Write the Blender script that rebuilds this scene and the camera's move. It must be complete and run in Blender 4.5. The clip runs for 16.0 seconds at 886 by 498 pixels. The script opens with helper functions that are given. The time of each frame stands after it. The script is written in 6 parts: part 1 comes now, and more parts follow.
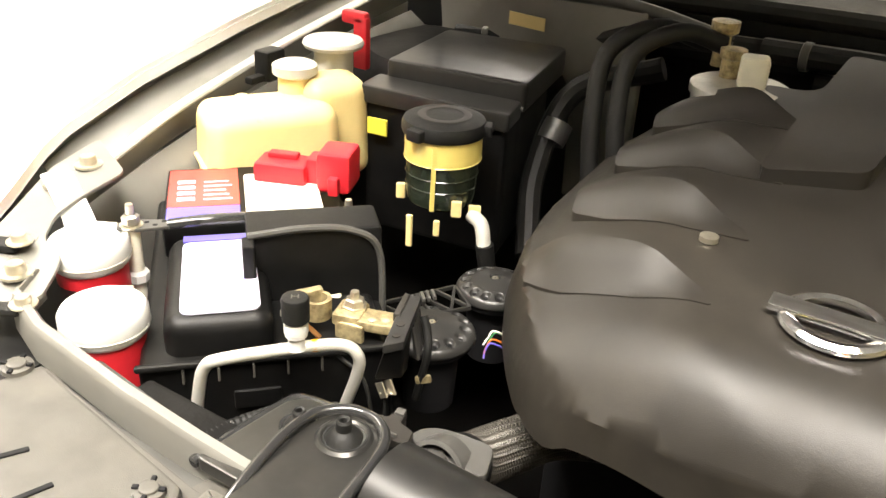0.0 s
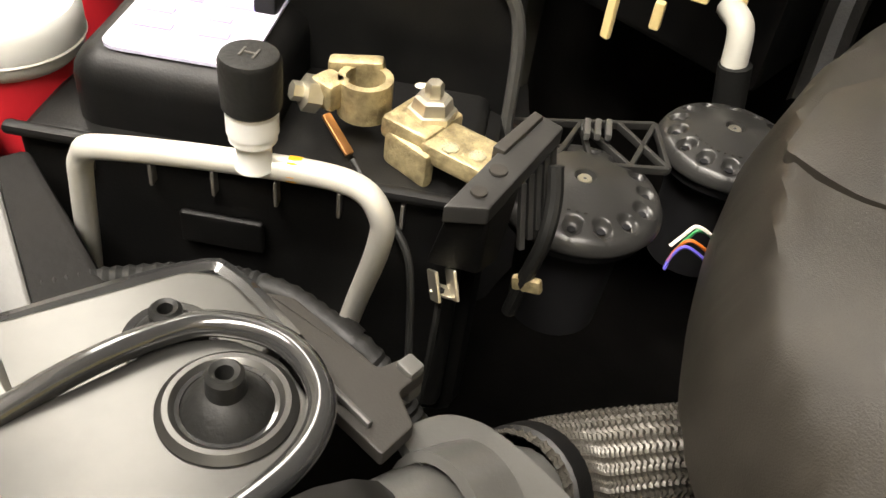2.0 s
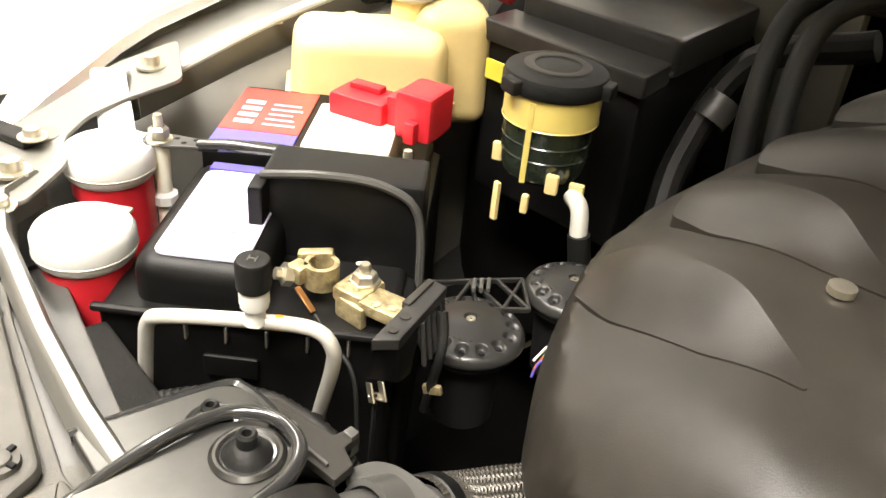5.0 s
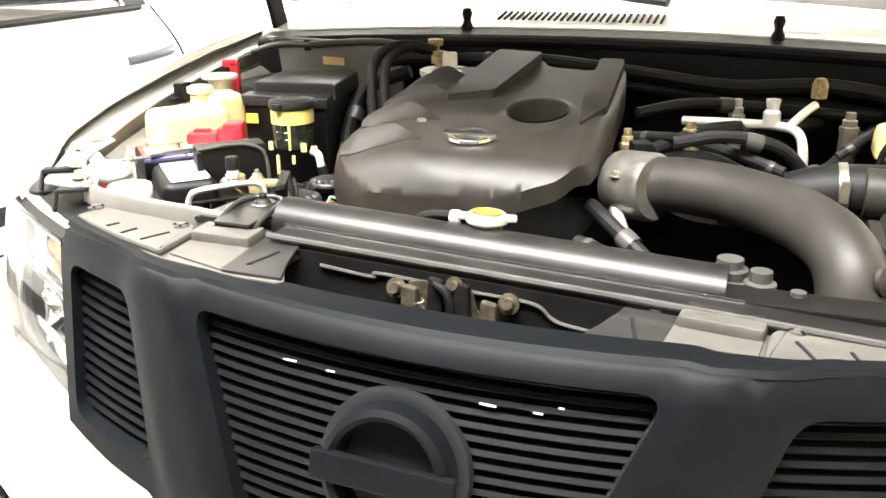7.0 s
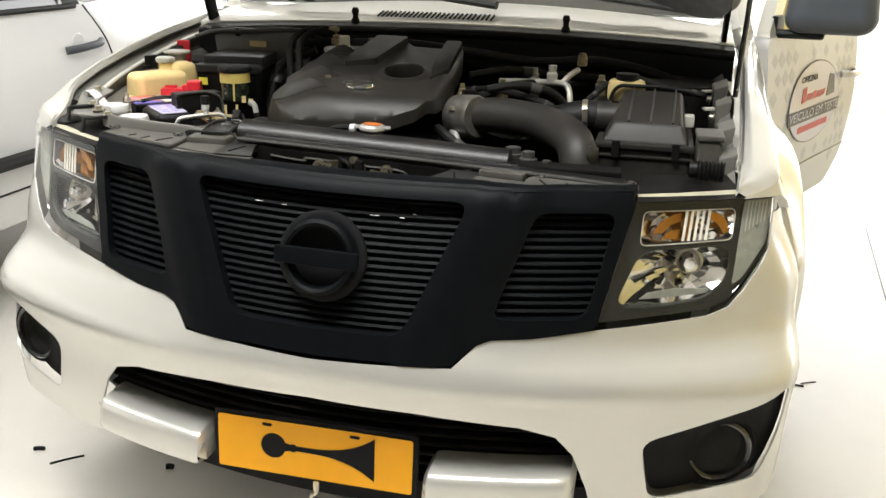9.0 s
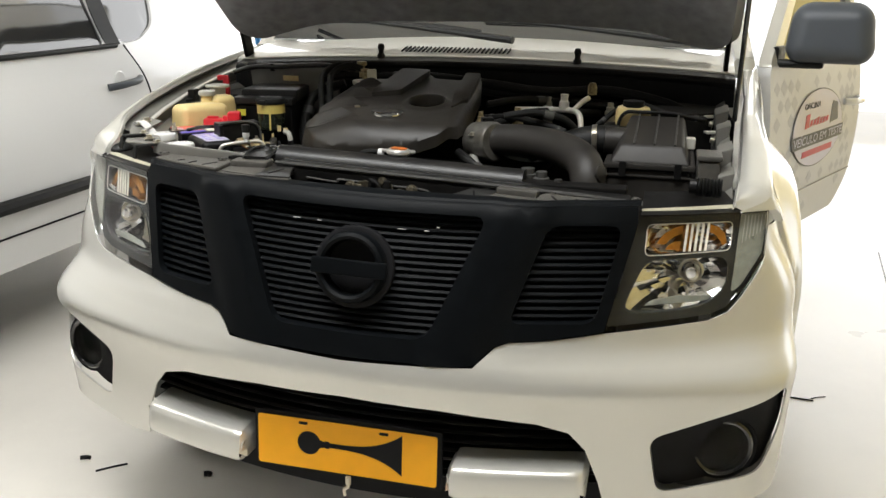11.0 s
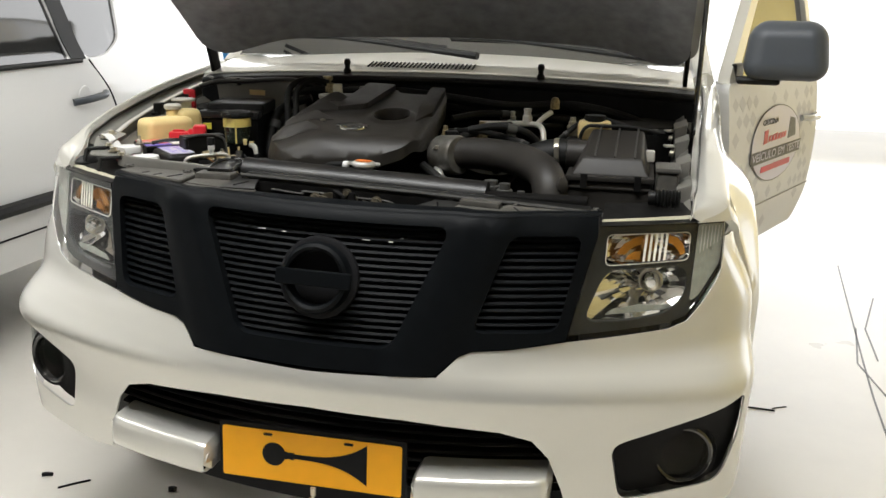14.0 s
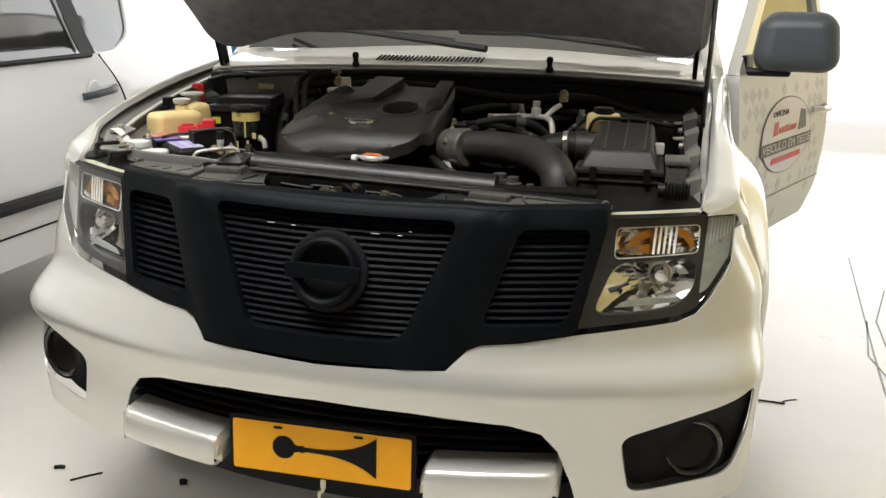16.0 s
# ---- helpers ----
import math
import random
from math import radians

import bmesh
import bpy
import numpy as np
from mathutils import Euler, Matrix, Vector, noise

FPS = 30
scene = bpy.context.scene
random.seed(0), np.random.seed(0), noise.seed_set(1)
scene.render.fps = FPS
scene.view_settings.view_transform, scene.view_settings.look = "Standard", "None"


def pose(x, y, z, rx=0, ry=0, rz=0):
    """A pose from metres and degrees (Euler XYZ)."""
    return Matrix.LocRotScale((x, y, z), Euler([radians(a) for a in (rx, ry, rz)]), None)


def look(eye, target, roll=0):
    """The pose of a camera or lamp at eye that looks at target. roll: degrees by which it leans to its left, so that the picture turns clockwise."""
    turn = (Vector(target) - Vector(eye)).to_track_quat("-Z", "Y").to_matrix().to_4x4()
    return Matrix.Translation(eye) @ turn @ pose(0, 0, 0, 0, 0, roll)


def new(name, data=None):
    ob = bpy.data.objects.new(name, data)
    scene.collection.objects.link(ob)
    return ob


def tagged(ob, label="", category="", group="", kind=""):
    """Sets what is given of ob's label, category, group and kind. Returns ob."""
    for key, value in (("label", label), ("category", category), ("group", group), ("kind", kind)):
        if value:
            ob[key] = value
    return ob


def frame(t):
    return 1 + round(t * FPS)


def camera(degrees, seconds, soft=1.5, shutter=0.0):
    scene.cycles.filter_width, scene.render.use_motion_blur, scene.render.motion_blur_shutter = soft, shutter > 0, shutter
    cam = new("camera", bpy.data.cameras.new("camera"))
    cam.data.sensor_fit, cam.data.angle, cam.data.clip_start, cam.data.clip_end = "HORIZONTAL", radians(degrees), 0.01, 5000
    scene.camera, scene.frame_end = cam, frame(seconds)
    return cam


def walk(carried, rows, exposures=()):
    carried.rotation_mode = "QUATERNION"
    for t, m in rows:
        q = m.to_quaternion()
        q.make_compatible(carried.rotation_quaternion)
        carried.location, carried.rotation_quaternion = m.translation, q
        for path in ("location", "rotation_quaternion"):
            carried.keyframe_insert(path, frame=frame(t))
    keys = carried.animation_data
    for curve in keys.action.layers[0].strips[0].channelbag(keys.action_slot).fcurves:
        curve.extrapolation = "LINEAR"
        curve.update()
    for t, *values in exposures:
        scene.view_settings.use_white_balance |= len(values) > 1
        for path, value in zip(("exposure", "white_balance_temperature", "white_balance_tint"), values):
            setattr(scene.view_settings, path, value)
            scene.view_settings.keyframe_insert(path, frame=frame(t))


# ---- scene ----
cam = camera(54.6, 16.0)
PATH = [
    (0, (-0.051, -0.023, 1.366), (-0.974, 1.484, 0.429), 3.2),
    (0.5, (-0.036, 0.093, 1.332), (-1.265, 1.276, 0.286), 3.9),
    (1, (-0.081, 0.169, 1.285), (-1.364, 1.203, 0.153), 4.8),
    (1.5, (-0.131, 0.216, 1.238), (-1.358, 1.208, 0.01), 6.8),
    (2, (-0.178, 0.244, 1.2), (-1.296, 1.222, -0.139), 8.4),
    (2.5, (-0.2, 0.258, 1.177), (-1.247, 1.226, -0.226), 8.7),
    (3, (-0.203, 0.258, 1.183), (-1.267, 1.22, -0.21), 8.1),
    (3.5, (-0.196, 0.241, 1.22), (-1.405, 1.189, -0.06), 5.1),
    (3.7, (-0.195, 0.236, 1.227), (-1.459, 1.173, -0.007), 4.4),
    (5.8, (0.096, -0.046, 1.358), (-1.011, 1.387, 0.507), 1.6),
    (6.2, (0.16, -0.264, 1.365), (-0.734, 1.36, 0.613), -1.5),
    (6.5, (0.219, -0.411, 1.377), (-0.577, 1.278, 0.66), -2.2),
    (7, (0.326, -0.665, 1.356), (-0.354, 1.089, 0.678), -0.3),
    (7.2, (0.359, -0.751, 1.358), (-0.262, 1.026, 0.681), 0.0),
    (7.5, (0.372, -0.886, 1.36), (-0.137, 0.922, 0.672), 0.3),
    (8, (0.402, -1.091, 1.353), (-0.016, 0.738, 0.661), -0.1),
    (8.5, (0.463, -1.247, 1.363), (0.07, 0.597, 0.696), 0.9),
    (9, (0.553, -1.369, 1.366), (0.125, 0.475, 0.722), 1.4),
    (9.2, (0.574, -1.401, 1.376), (0.14, 0.444, 0.736), 1.3),
    (11.3, (0.598, -1.538, 1.367), (0.107, 0.319, 0.813), 0.7),
    (11.5, (0.606, -1.545, 1.359), (0.11, 0.313, 0.811), 0.8),
    (12, (0.604, -1.545, 1.358), (0.108, 0.312, 0.808), 1.0),
    (12.5, (0.61, -1.546, 1.363), (0.133, 0.319, 0.818), 0.9),
    (13, (0.607, -1.543, 1.361), (0.157, 0.328, 0.819), 0.8),
    (13.5, (0.608, -1.545, 1.362), (0.179, 0.333, 0.823), 0.9),
    (14, (0.609, -1.544, 1.362), (0.19, 0.339, 0.834), 1.0),
    (14.5, (0.609, -1.545, 1.359), (0.187, 0.337, 0.832), 0.8),
    (15, (0.609, -1.546, 1.361), (0.174, 0.332, 0.829), 0.6),
    (15.5, (0.607, -1.543, 1.361), (0.163, 0.332, 0.826), 0.5),
    (16, (0.609, -1.544, 1.363), (0.171, 0.33, 0.819), 0.7),
]
EXPOSURES = [(0, 1.55, 7100, 11), (1.5, 1.25, 7100, 11), (2.5, 1.12, 7100, 11), (3.1, 1.15, 7100, 11), (3.6, 1.3, 7100, 11), (6.0, 1.4, 7000, 11), (6.6, 1.78, 6900, 11), (7.0, 2.15, 6500, 11), (7.6, 2.12, 6300, 11), (8.2, 1.15, 6300, 10), (8.8, 0.35, 6400, 9), (9.2, 0.05, 6300, 9), (11.3, -0.16, 6300, 9), (16, -0.18, 6300, 9)]
walk(cam, [(t, look(eye, target, roll)) for t, eye, target, roll in PATH], EXPOSURES)

# ---- light ----
world = bpy.data.worlds.new("workshop_sky")
scene.world = world
world.use_nodes = True
wn = world.node_tree
sky = wn.nodes.new("ShaderNodeTexSky")
sky.sky_type, sky.sun_disc = "NISHITA", False
sky.sun_elevation, sky.sun_rotation = radians(48), radians(20)
wn.links.new(sky.outputs[0], wn.nodes["Background"].inputs[0])
wn.nodes["Background"].inputs[1].default_value = 0.12
sun = new("sun", bpy.data.lights.new("sun", "SUN"))
sun.data.energy, sun.data.angle, sun.data.color = 2.5, radians(0.5), (1.0, 0.95, 0.88)
sun.matrix_world = look((3, 12, 9), (0, 6, 0))


def area_lamp(name, place, target, w, h, power, color):
    ob = new(name, bpy.data.lights.new(name, "AREA"))
    ob.data.shape, ob.data.size, ob.data.size_y = "RECTANGLE", w, h
    ob.data.energy, ob.data.color = power, color
    ob.matrix_world = look(place, target)
    return ob


# ceiling tubes over the bay, daylight standing in the rear opening, added side fill
area_lamp("tube_light_front", (-0.2, -0.65, 3.4), (-0.2, -0.6, 0), 2.6, 0.7, 142, (1.0, 0.98, 0.95))
area_lamp("tube_light_side", (-2.4, 0.6, 3.3), (-1.6, 0.6, 0), 0.4, 2.6, 40, (1.0, 0.985, 0.95))
area_lamp("rear_daylight", (0.5, 7.4, 2.1), (0.5, 0, 0.8), 9.0, 3.4, 260, (1.0, 0.98, 0.96))
area_lamp("side_fill_light", (5.25, 4.1, 1.6), (0, 2.9, 0.4), 1.8, 3.0, 12, (1.0, 0.98, 0.96))

# ---- materials ----


def mat(name, color, rough=0.5, metal=0.0, var=0.12, scale=30.0, bump=0.0, bscale=200.0, coat=0.0, trans=0.0, ior=1.45, spec=0.5, rvar=0.2, dirt=None, dirt_amount=0.35):
    m = bpy.data.materials.new(name)
    m.use_nodes = True
    n, l = m.node_tree.nodes, m.node_tree.links
    b = n["Principled BSDF"]
    co = n.new("ShaderNodeTexCoord")
    no = n.new("ShaderNodeTexNoise")
    no.inputs["Scale"].default_value, no.inputs["Detail"].default_value = scale, 6
    l.new(co.outputs["Object"], no.inputs["Vector"])
    ramp = n.new("ShaderNodeValToRGB")
    c = color
    ramp.color_ramp.elements[0].color = (c[0] * (1 - var), c[1] * (1 - var), c[2] * (1 - var), 1)
    ramp.color_ramp.elements[1].color = (min(1, c[0] * (1 + var)), min(1, c[1] * (1 + var)), min(1, c[2] * (1 + var)), 1)
    ramp.color_ramp.elements[0].position, ramp.color_ramp.elements[1].position = 0.3, 0.7
    l.new(no.outputs["Fac"], ramp.inputs[0])
    col = ramp.outputs[0]
    if dirt:
        n2 = n.new("ShaderNodeTexNoise")
        n2.inputs["Scale"].default_value, n2.inputs["Detail"].default_value, n2.inputs["Roughness"].default_value = scale * 0.35, 8, 0.65
        l.new(co.outputs["Object"], n2.inputs["Vector"])
        r2 = n.new("ShaderNodeMapRange")
        r2.inputs["From Min"].default_value, r2.inputs["From Max"].default_value = 0.48, 0.72
        r2.inputs["To Max"].default_value = dirt_amount
        l.new(n2.outputs["Fac"], r2.inputs["Value"])
        mix = n.new("ShaderNodeMix")
        mix.data_type = "RGBA"
        l.new(r2.outputs[0], mix.inputs["Factor"])
        l.new(col, mix.inputs[6])
        mix.inputs[7].default_value = (*dirt, 1)
        col = mix.outputs[2]
    l.new(col, b.inputs["Base Color"])
    rr = n.new("ShaderNodeMapRange")
    rr.inputs["To Min"].default_value, rr.inputs["To Max"].default_value = max(0.02, rough * (1 - rvar)), min(1, rough * (1 + rvar))
    l.new(no.outputs["Fac"], rr.inputs["Value"])
    l.new(rr.outputs[0], b.inputs["Roughness"])
    b.inputs["Metallic"].default_value, b.inputs["IOR"].default_value = metal, ior
    b.inputs["Coat Weight"].default_value, b.inputs["Coat Roughness"].default_value = coat, 0.04
    b.inputs["Specular IOR Level"].default_value = spec
    b.inputs["Transmission Weight"].default_value = trans
    if bump:
        nb = n.new("ShaderNodeTexNoise")
        nb.inputs["Scale"].default_value, nb.inputs["Detail"].default_value = bscale, 4
        l.new(co.outputs["Object"], nb.inputs["Vector"])
        bp = n.new("ShaderNodeBump")
        bp.inputs["Strength"].default_value, bp.inputs["Distance"].default_value = bump, 0.002
        l.new(nb.outputs["Fac"], bp.inputs["Height"])
        l.new(bp.outputs[0], b.inputs["Normal"])
    return m


def glow(name, color, strength):
    m = bpy.data.materials.new(name)
    m.use_nodes = True
    n = m.node_tree.nodes
    e = n.new("ShaderNodeEmission")
    e.inputs[0].default_value, e.inputs[1].default_value = (*color, 1), strength
    m.node_tree.links.new(e.outputs[0], n["Material Output"].inputs[0])
    return m


PAINT = mat("silver_white_paint", (0.665, 0.655, 0.605), 0.30, 0.5, 0.012, 900, coat=1.0, rvar=0.02)
FILM = mat("silver_film", (0.60, 0.60, 0.60), 0.42, 0.1, 0.03, 40, coat=0.25)
# Dull bay paint; on the wing gutter it is silver with shade painted in.
PAINT_IN = mat("bay_and_shaded_paint", (0.17, 0.165, 0.148), 0.4, 0.1, 0.12, 20, coat=0.2, dirt=(0.16, 0.14, 0.11))
WHITE_CAR = mat("white_paint", (0.8, 0.8, 0.8), 0.25, 0.0, 0.01, 900, coat=1.0, rvar=0.02)
GRILLE = mat("satin_black_grille", (0.0034, 0.0042, 0.0050), 0.46, 0, 0.15, 40, bump=0.08, bscale=900, spec=0.09)
GRILLE.node_tree.nodes["Principled BSDF"].inputs["Sheen Weight"].default_value = 0.025
GRILLE.node_tree.nodes["Principled BSDF"].inputs["Sheen Roughness"].default_value = 0.35
TRIM = mat("grey_black_plastic", (0.072, 0.068, 0.060), 0.44, 0, 0.18, 40, bump=0.12, bscale=1200, dirt=(0.16, 0.145, 0.12))
PLASTIC = mat("black_plastic", (0.0042, 0.0042, 0.0042), 0.45, 0, 0.25, 50, bump=0.08, bscale=900, spec=0.28, dirt=(0.025, 0.022, 0.018), dirt_amount=0.22)
COVER = mat("engine_cover_plastic", (0.0165, 0.0145, 0.0118), 0.42, 0, 0.2, 25, bump=0.14, bscale=1600, spec=0.45, dirt=(0.05, 0.043, 0.033))
DUSTY = mat("dusty_black_plastic", (0.022, 0.020, 0.0175), 0.48, 0, 0.2, 30, bump=0.05, bscale=1200, spec=0.35, dirt=(0.05, 0.044, 0.035))
SATBLK = mat("satin_black_plastic", (0.020, 0.0195, 0.0185), 0.34, 0, 0.2, 60, bump=0.05, bscale=800, spec=0.55)
TANKBLK = mat("moulded_black_tank", (0.009, 0.0088, 0.0083), 0.37, 0, 0.15, 12, spec=0.45, rvar=0.1, dirt=(0.045, 0.04, 0.032), dirt_amount=0.4)
MIRRORBLK = mat("mirror_shell_plastic", (0.065, 0.073, 0.085), 0.42, 0, 0.04, 8, bump=0.05, bscale=1500, rvar=0.05)
GLOSS = mat("gloss_black_metal", (0.02, 0.02, 0.02), 0.16, 0.0, 0.2, 30, coat=0.7)
POLISHED = mat("polished_dark_steel", (0.075, 0.074, 0.070), 0.30, 0.85, 0.15, 30, dirt=(0.12, 0.11, 0.1), dirt_amount=0.3)
SATIN = mat("satin_grey_plastic", (0.065, 0.064, 0.06), 0.32, 0.1, 0.15, 40, bump=0.04, bscale=700, dirt=(0.05, 0.045, 0.04))
BRAIDED = mat("woven_sleeve", (0.05, 0.046, 0.039), 0.36, 0.35, 0.2, 60, dirt=(0.04, 0.034, 0.026), dirt_amount=0.5)
HEADIN = mat("smoked_bezel", (0.020, 0.021, 0.020), 0.38, 0, 0.1, 30)
RUBBER = mat("black_rubber", (0.0085, 0.0085, 0.008), 0.55, 0, 0.25, 60, bump=0.15, bscale=500, spec=0.3)
# Grimy metal, so dark that the bay's shade is painted in.
DARK = mat("grimy_shaded_metal", (0.006, 0.0056, 0.0052), 0.6, 0.0, 0.4, 30, bump=0.2, bscale=150, spec=0.15)
STEEL = mat("zinc_steel", (0.62, 0.58, 0.48), 0.3, 0.9, 0.15, 80, bump=0.06, bscale=400, dirt=(0.3, 0.24, 0.14))
ALU = mat("cast_aluminium", (0.62, 0.61, 0.58), 0.45, 0.8, 0.15, 60, bump=0.15, bscale=500, dirt=(0.22, 0.18, 0.13))
CAST = mat("dull_casting", (0.13, 0.125, 0.11), 0.5, 0.5, 0.25, 60, bump=0.2, bscale=500, dirt=(0.07, 0.06, 0.045), dirt_amount=0.8)
PIPE = mat("brushed_pipe", (0.74, 0.72, 0.66), 0.38, 0.55, 0.06, 80, dirt=(0.4, 0.36, 0.28), dirt_amount=0.2)
CHROME = mat("chrome", (0.86, 0.86, 0.86), 0.08, 1.0, 0.03, 40)
RED = mat("red_plastic", (0.55, 0.02, 0.03), 0.38, 0, 0.12, 40)
TANK = mat("aged_yellow_plastic", (0.76, 0.60, 0.28), 0.4, 0, 0.1, 14, dirt=(0.5, 0.36, 0.13), dirt_amount=0.4)
CREAM = mat("cream_plastic", (0.72, 0.7, 0.6), 0.4, 0, 0.08, 40)
GREYCAP = mat("aged_clear_plastic", (0.48, 0.47, 0.42), 0.4, 0, 0.1, 40, dirt=(0.3, 0.27, 0.2))
WHITEP = mat("white_plastic", (0.62, 0.62, 0.6), 0.35, 0, 0.04, 40)
BRASS = mat("brass_terminal", (0.44, 0.36, 0.2), 0.42, 0.6, 0.35, 160, bump=0.35, bscale=700, dirt=(0.05, 0.035, 0.018), dirt_amount=0.9)
LABEL = mat("white_label", (0.56, 0.54, 0.68), 0.3, 0, 0.03, 60, coat=0.4)
PALEVIOLET = mat("pale_violet_print", (0.26, 0.22, 0.58), 0.35, 0, 0.05, 60)
STRIP = mat("beige_strip", (0.42, 0.40, 0.30), 0.35, 0, 0.06, 40)
PURPLE = mat("violet_print", (0.12, 0.1, 0.5), 0.35, 0, 0.05, 60)
COPPER = mat("copper_lug", (0.5, 0.24, 0.09), 0.3, 0.9, 0.2, 120)
CRUST = mat("pale_corrosion", (0.27, 0.24, 0.15), 0.8, 0, 0.3, 200, bump=0.5, bscale=900)
DARKFLUID = mat("dark_green_bowl", (0.018, 0.024, 0.016), 0.18, 0, 0.25, 40, coat=0.6, dirt=(0.06, 0.06, 0.03), dirt_amount=0.4)
FLUID = mat("yellow_fluid_bowl", (0.72, 0.58, 0.17), 0.3, 0, 0.1, 20, coat=0.3)
LABEL_RED = mat("red_label", (0.65, 0.06, 0.05), 0.3, 0, 0.08, 60, coat=0.3)
YELLOW = mat("yellow_plate", (0.95, 0.43, 0.0), 0.5, 0, 0.04, 20)
# Flat black for print and dark parts, and for shade painted into recesses.
INK_SHADE = mat("black_ink_and_shade", (0.012, 0.012, 0.013), 0.6, 0, 0.1, 60, spec=0.12)
AMBER = mat("amber_reflector", (0.55, 0.24, 0.04), 0.25, 0.7, 0.2, 60)
LIME = mat("lime_sticker", (0.72, 0.66, 0.08), 0.4, 0, 0.05, 60)
GREENW = mat("green_wire", (0.05, 0.35, 0.12), 0.4, 0, 0.1, 60)
ORANGE = mat("orange_sticker", (0.50, 0.13, 0.02), 0.4, 0, 0.1, 60)
LENS = mat("headlamp_lens", (1, 1, 1), 0.03, 0, 0, 10, trans=1.0, ior=1.2)
MARKER = mat("grey_side_reflector", (0.27, 0.28, 0.24), 0.3, 0.2, 0.15, 60)
TINT = mat("tinted_glass", (0.02, 0.02, 0.02), 0.03, 0, 0.0, 10, coat=1.0)
FLOOR = mat("pale_epoxy_floor", (0.70, 0.67, 0.61), 0.3, 0, 0.05, 1.6, bump=0.02, bscale=40, dirt=(0.5, 0.47, 0.42))
WALL = mat("white_wall", (0.75, 0.74, 0.7), 0.8, 0, 0.04, 3, bump=0.1, bscale=60)
UNSEEN_WALL = mat("unseen_dark_wall", (0.10, 0.10, 0.105), 0.6, 0.2, 0.08, 3, bump=0.1, bscale=20)
# Duller copy of the yellow wall paint, with shade in its colour.
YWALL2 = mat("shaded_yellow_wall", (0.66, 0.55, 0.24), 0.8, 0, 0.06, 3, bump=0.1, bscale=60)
LOCKSTEEL = mat("oily_zinc", (0.16, 0.14, 0.10), 0.36, 0.8, 0.3, 120, bump=0.1, bscale=500, dirt=(0.05, 0.04, 0.03), dirt_amount=0.8)
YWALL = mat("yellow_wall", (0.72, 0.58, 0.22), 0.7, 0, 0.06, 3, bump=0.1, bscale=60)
# Blackish liner lifted to blue-grey, with the haze over it painted in.
HOODPAD = mat("hood_liner", (0.33, 0.335, 0.36), 0.62, 0, 0.2, 25, bump=0.4, bscale=500)
TYRE = mat("tyre_rubber", (0.02, 0.02, 0.02), 0.7, 0, 0.2, 60, bump=0.2, bscale=200)
BLUE = mat("blue_paint", (0.05, 0.25, 0.6), 0.4, 0, 0.08, 20)
DAY = glow("daylight_backdrop", (1.0, 0.98, 0.96), 1.8)

# ---- builders ----


PIECES = ("slat", "intake_slat", "reflected_tile", "cowl_slot", "print_bar", "dimple")


def part(name, bm, material, parent=None, label="", smooth=35):
    me = bpy.data.meshes.new(name)
    bmesh.ops.recalc_face_normals(bm, faces=bm.faces[:])
    lim = radians(smooth)
    for e in bm.edges:
        e.smooth = len(e.link_faces) == 2 and e.calc_face_angle(4) < lim
    for f in bm.faces:
        f.smooth = True
    bm.to_mesh(me)
    bm.free()
    me.materials.append(material)
    ob = new(name, me)
    if name not in PIECES:
        ob.modifiers.new("weighted_normal", "WEIGHTED_NORMAL").keep_sharp = True
    if parent:
        ob.parent = parent
    if label:
        tagged(ob, label)
    return ob


def thing(name, label, category, group="", kind="", m=None):
    ob = new(name)
    ob.empty_display_size = 0.05
    if m is not None:
        ob.matrix_world = m
    return tagged(ob, label, category, group, kind)


def box(sx, sy, sz, at=(0, 0, 0), bevel=0.004, turn=0.0, seg=2, taper=1.0, rot=None):
    """A bevelled box resting with its middle at `at`; taper narrows its top."""
    bm = bmesh.new()
    bmesh.ops.create_cube(bm, size=1)
    for v in bm.verts:
        k = taper if v.co.z > 0 else 1
        v.co = Vector((v.co.x * sx * k, v.co.y * sy * k, v.co.z * sz))
    if bevel:
        bmesh.ops.bevel(bm, geom=bm.edges[:], offset=min(bevel, 0.45 * min(sx, sy, sz)), segments=seg, affect="EDGES", profile=0.5)
    m = rot if rot is not None else Matrix.Rotation(turn, 4, "Z")
    bmesh.ops.transform(bm, matrix=Matrix.Translation(at) @ m, verts=bm.verts)
    return bm


def lathe(profile, at=(0, 0, 0), seg=32, axis=None):
    """Rounds a (radius, height) outline about an axis (up unless given)."""
    bm = bmesh.new()
    rings = []
    for r, z in profile:
        if r < 1e-6:
            rings.append([bm.verts.new((0, 0, z))])
        else:
            rings.append([bm.verts.new((r * math.cos(2 * math.pi * i / seg), r * math.sin(2 * math.pi * i / seg), z)) for i in range(seg)])
    for a, b in zip(rings, rings[1:]):
        for i in range(seg):
            j = (i + 1) % seg
            if len(a) == 1 and len(b) == 1:
                continue
            if len(a) == 1:
                bm.faces.new((a[0], b[i], b[j]))
            elif len(b) == 1:
                bm.faces.new((a[i], a[j], b[0]))
            else:
                bm.faces.new((a[i], a[j], b[j], b[i]))
    m = Vector(axis).to_track_quat("Z", "Y").to_matrix().to_4x4() if axis is not None else Matrix.Identity(4)
    bmesh.ops.transform(bm, matrix=Matrix.Translation(at) @ m, verts=bm.verts)
    return bm


def curve_points(pts, n=8):
    """A smooth line through the points."""
    p = [Vector(q) for q in pts]
    p = [p[0] * 2 - p[1]] + p + [p[-1] * 2 - p[-2]]
    out = []
    for i in range(1, len(p) - 2):
        for k in range(n):
            t = k / n
            a, b, c, d = p[i - 1], p[i], p[i + 1], p[i + 2]
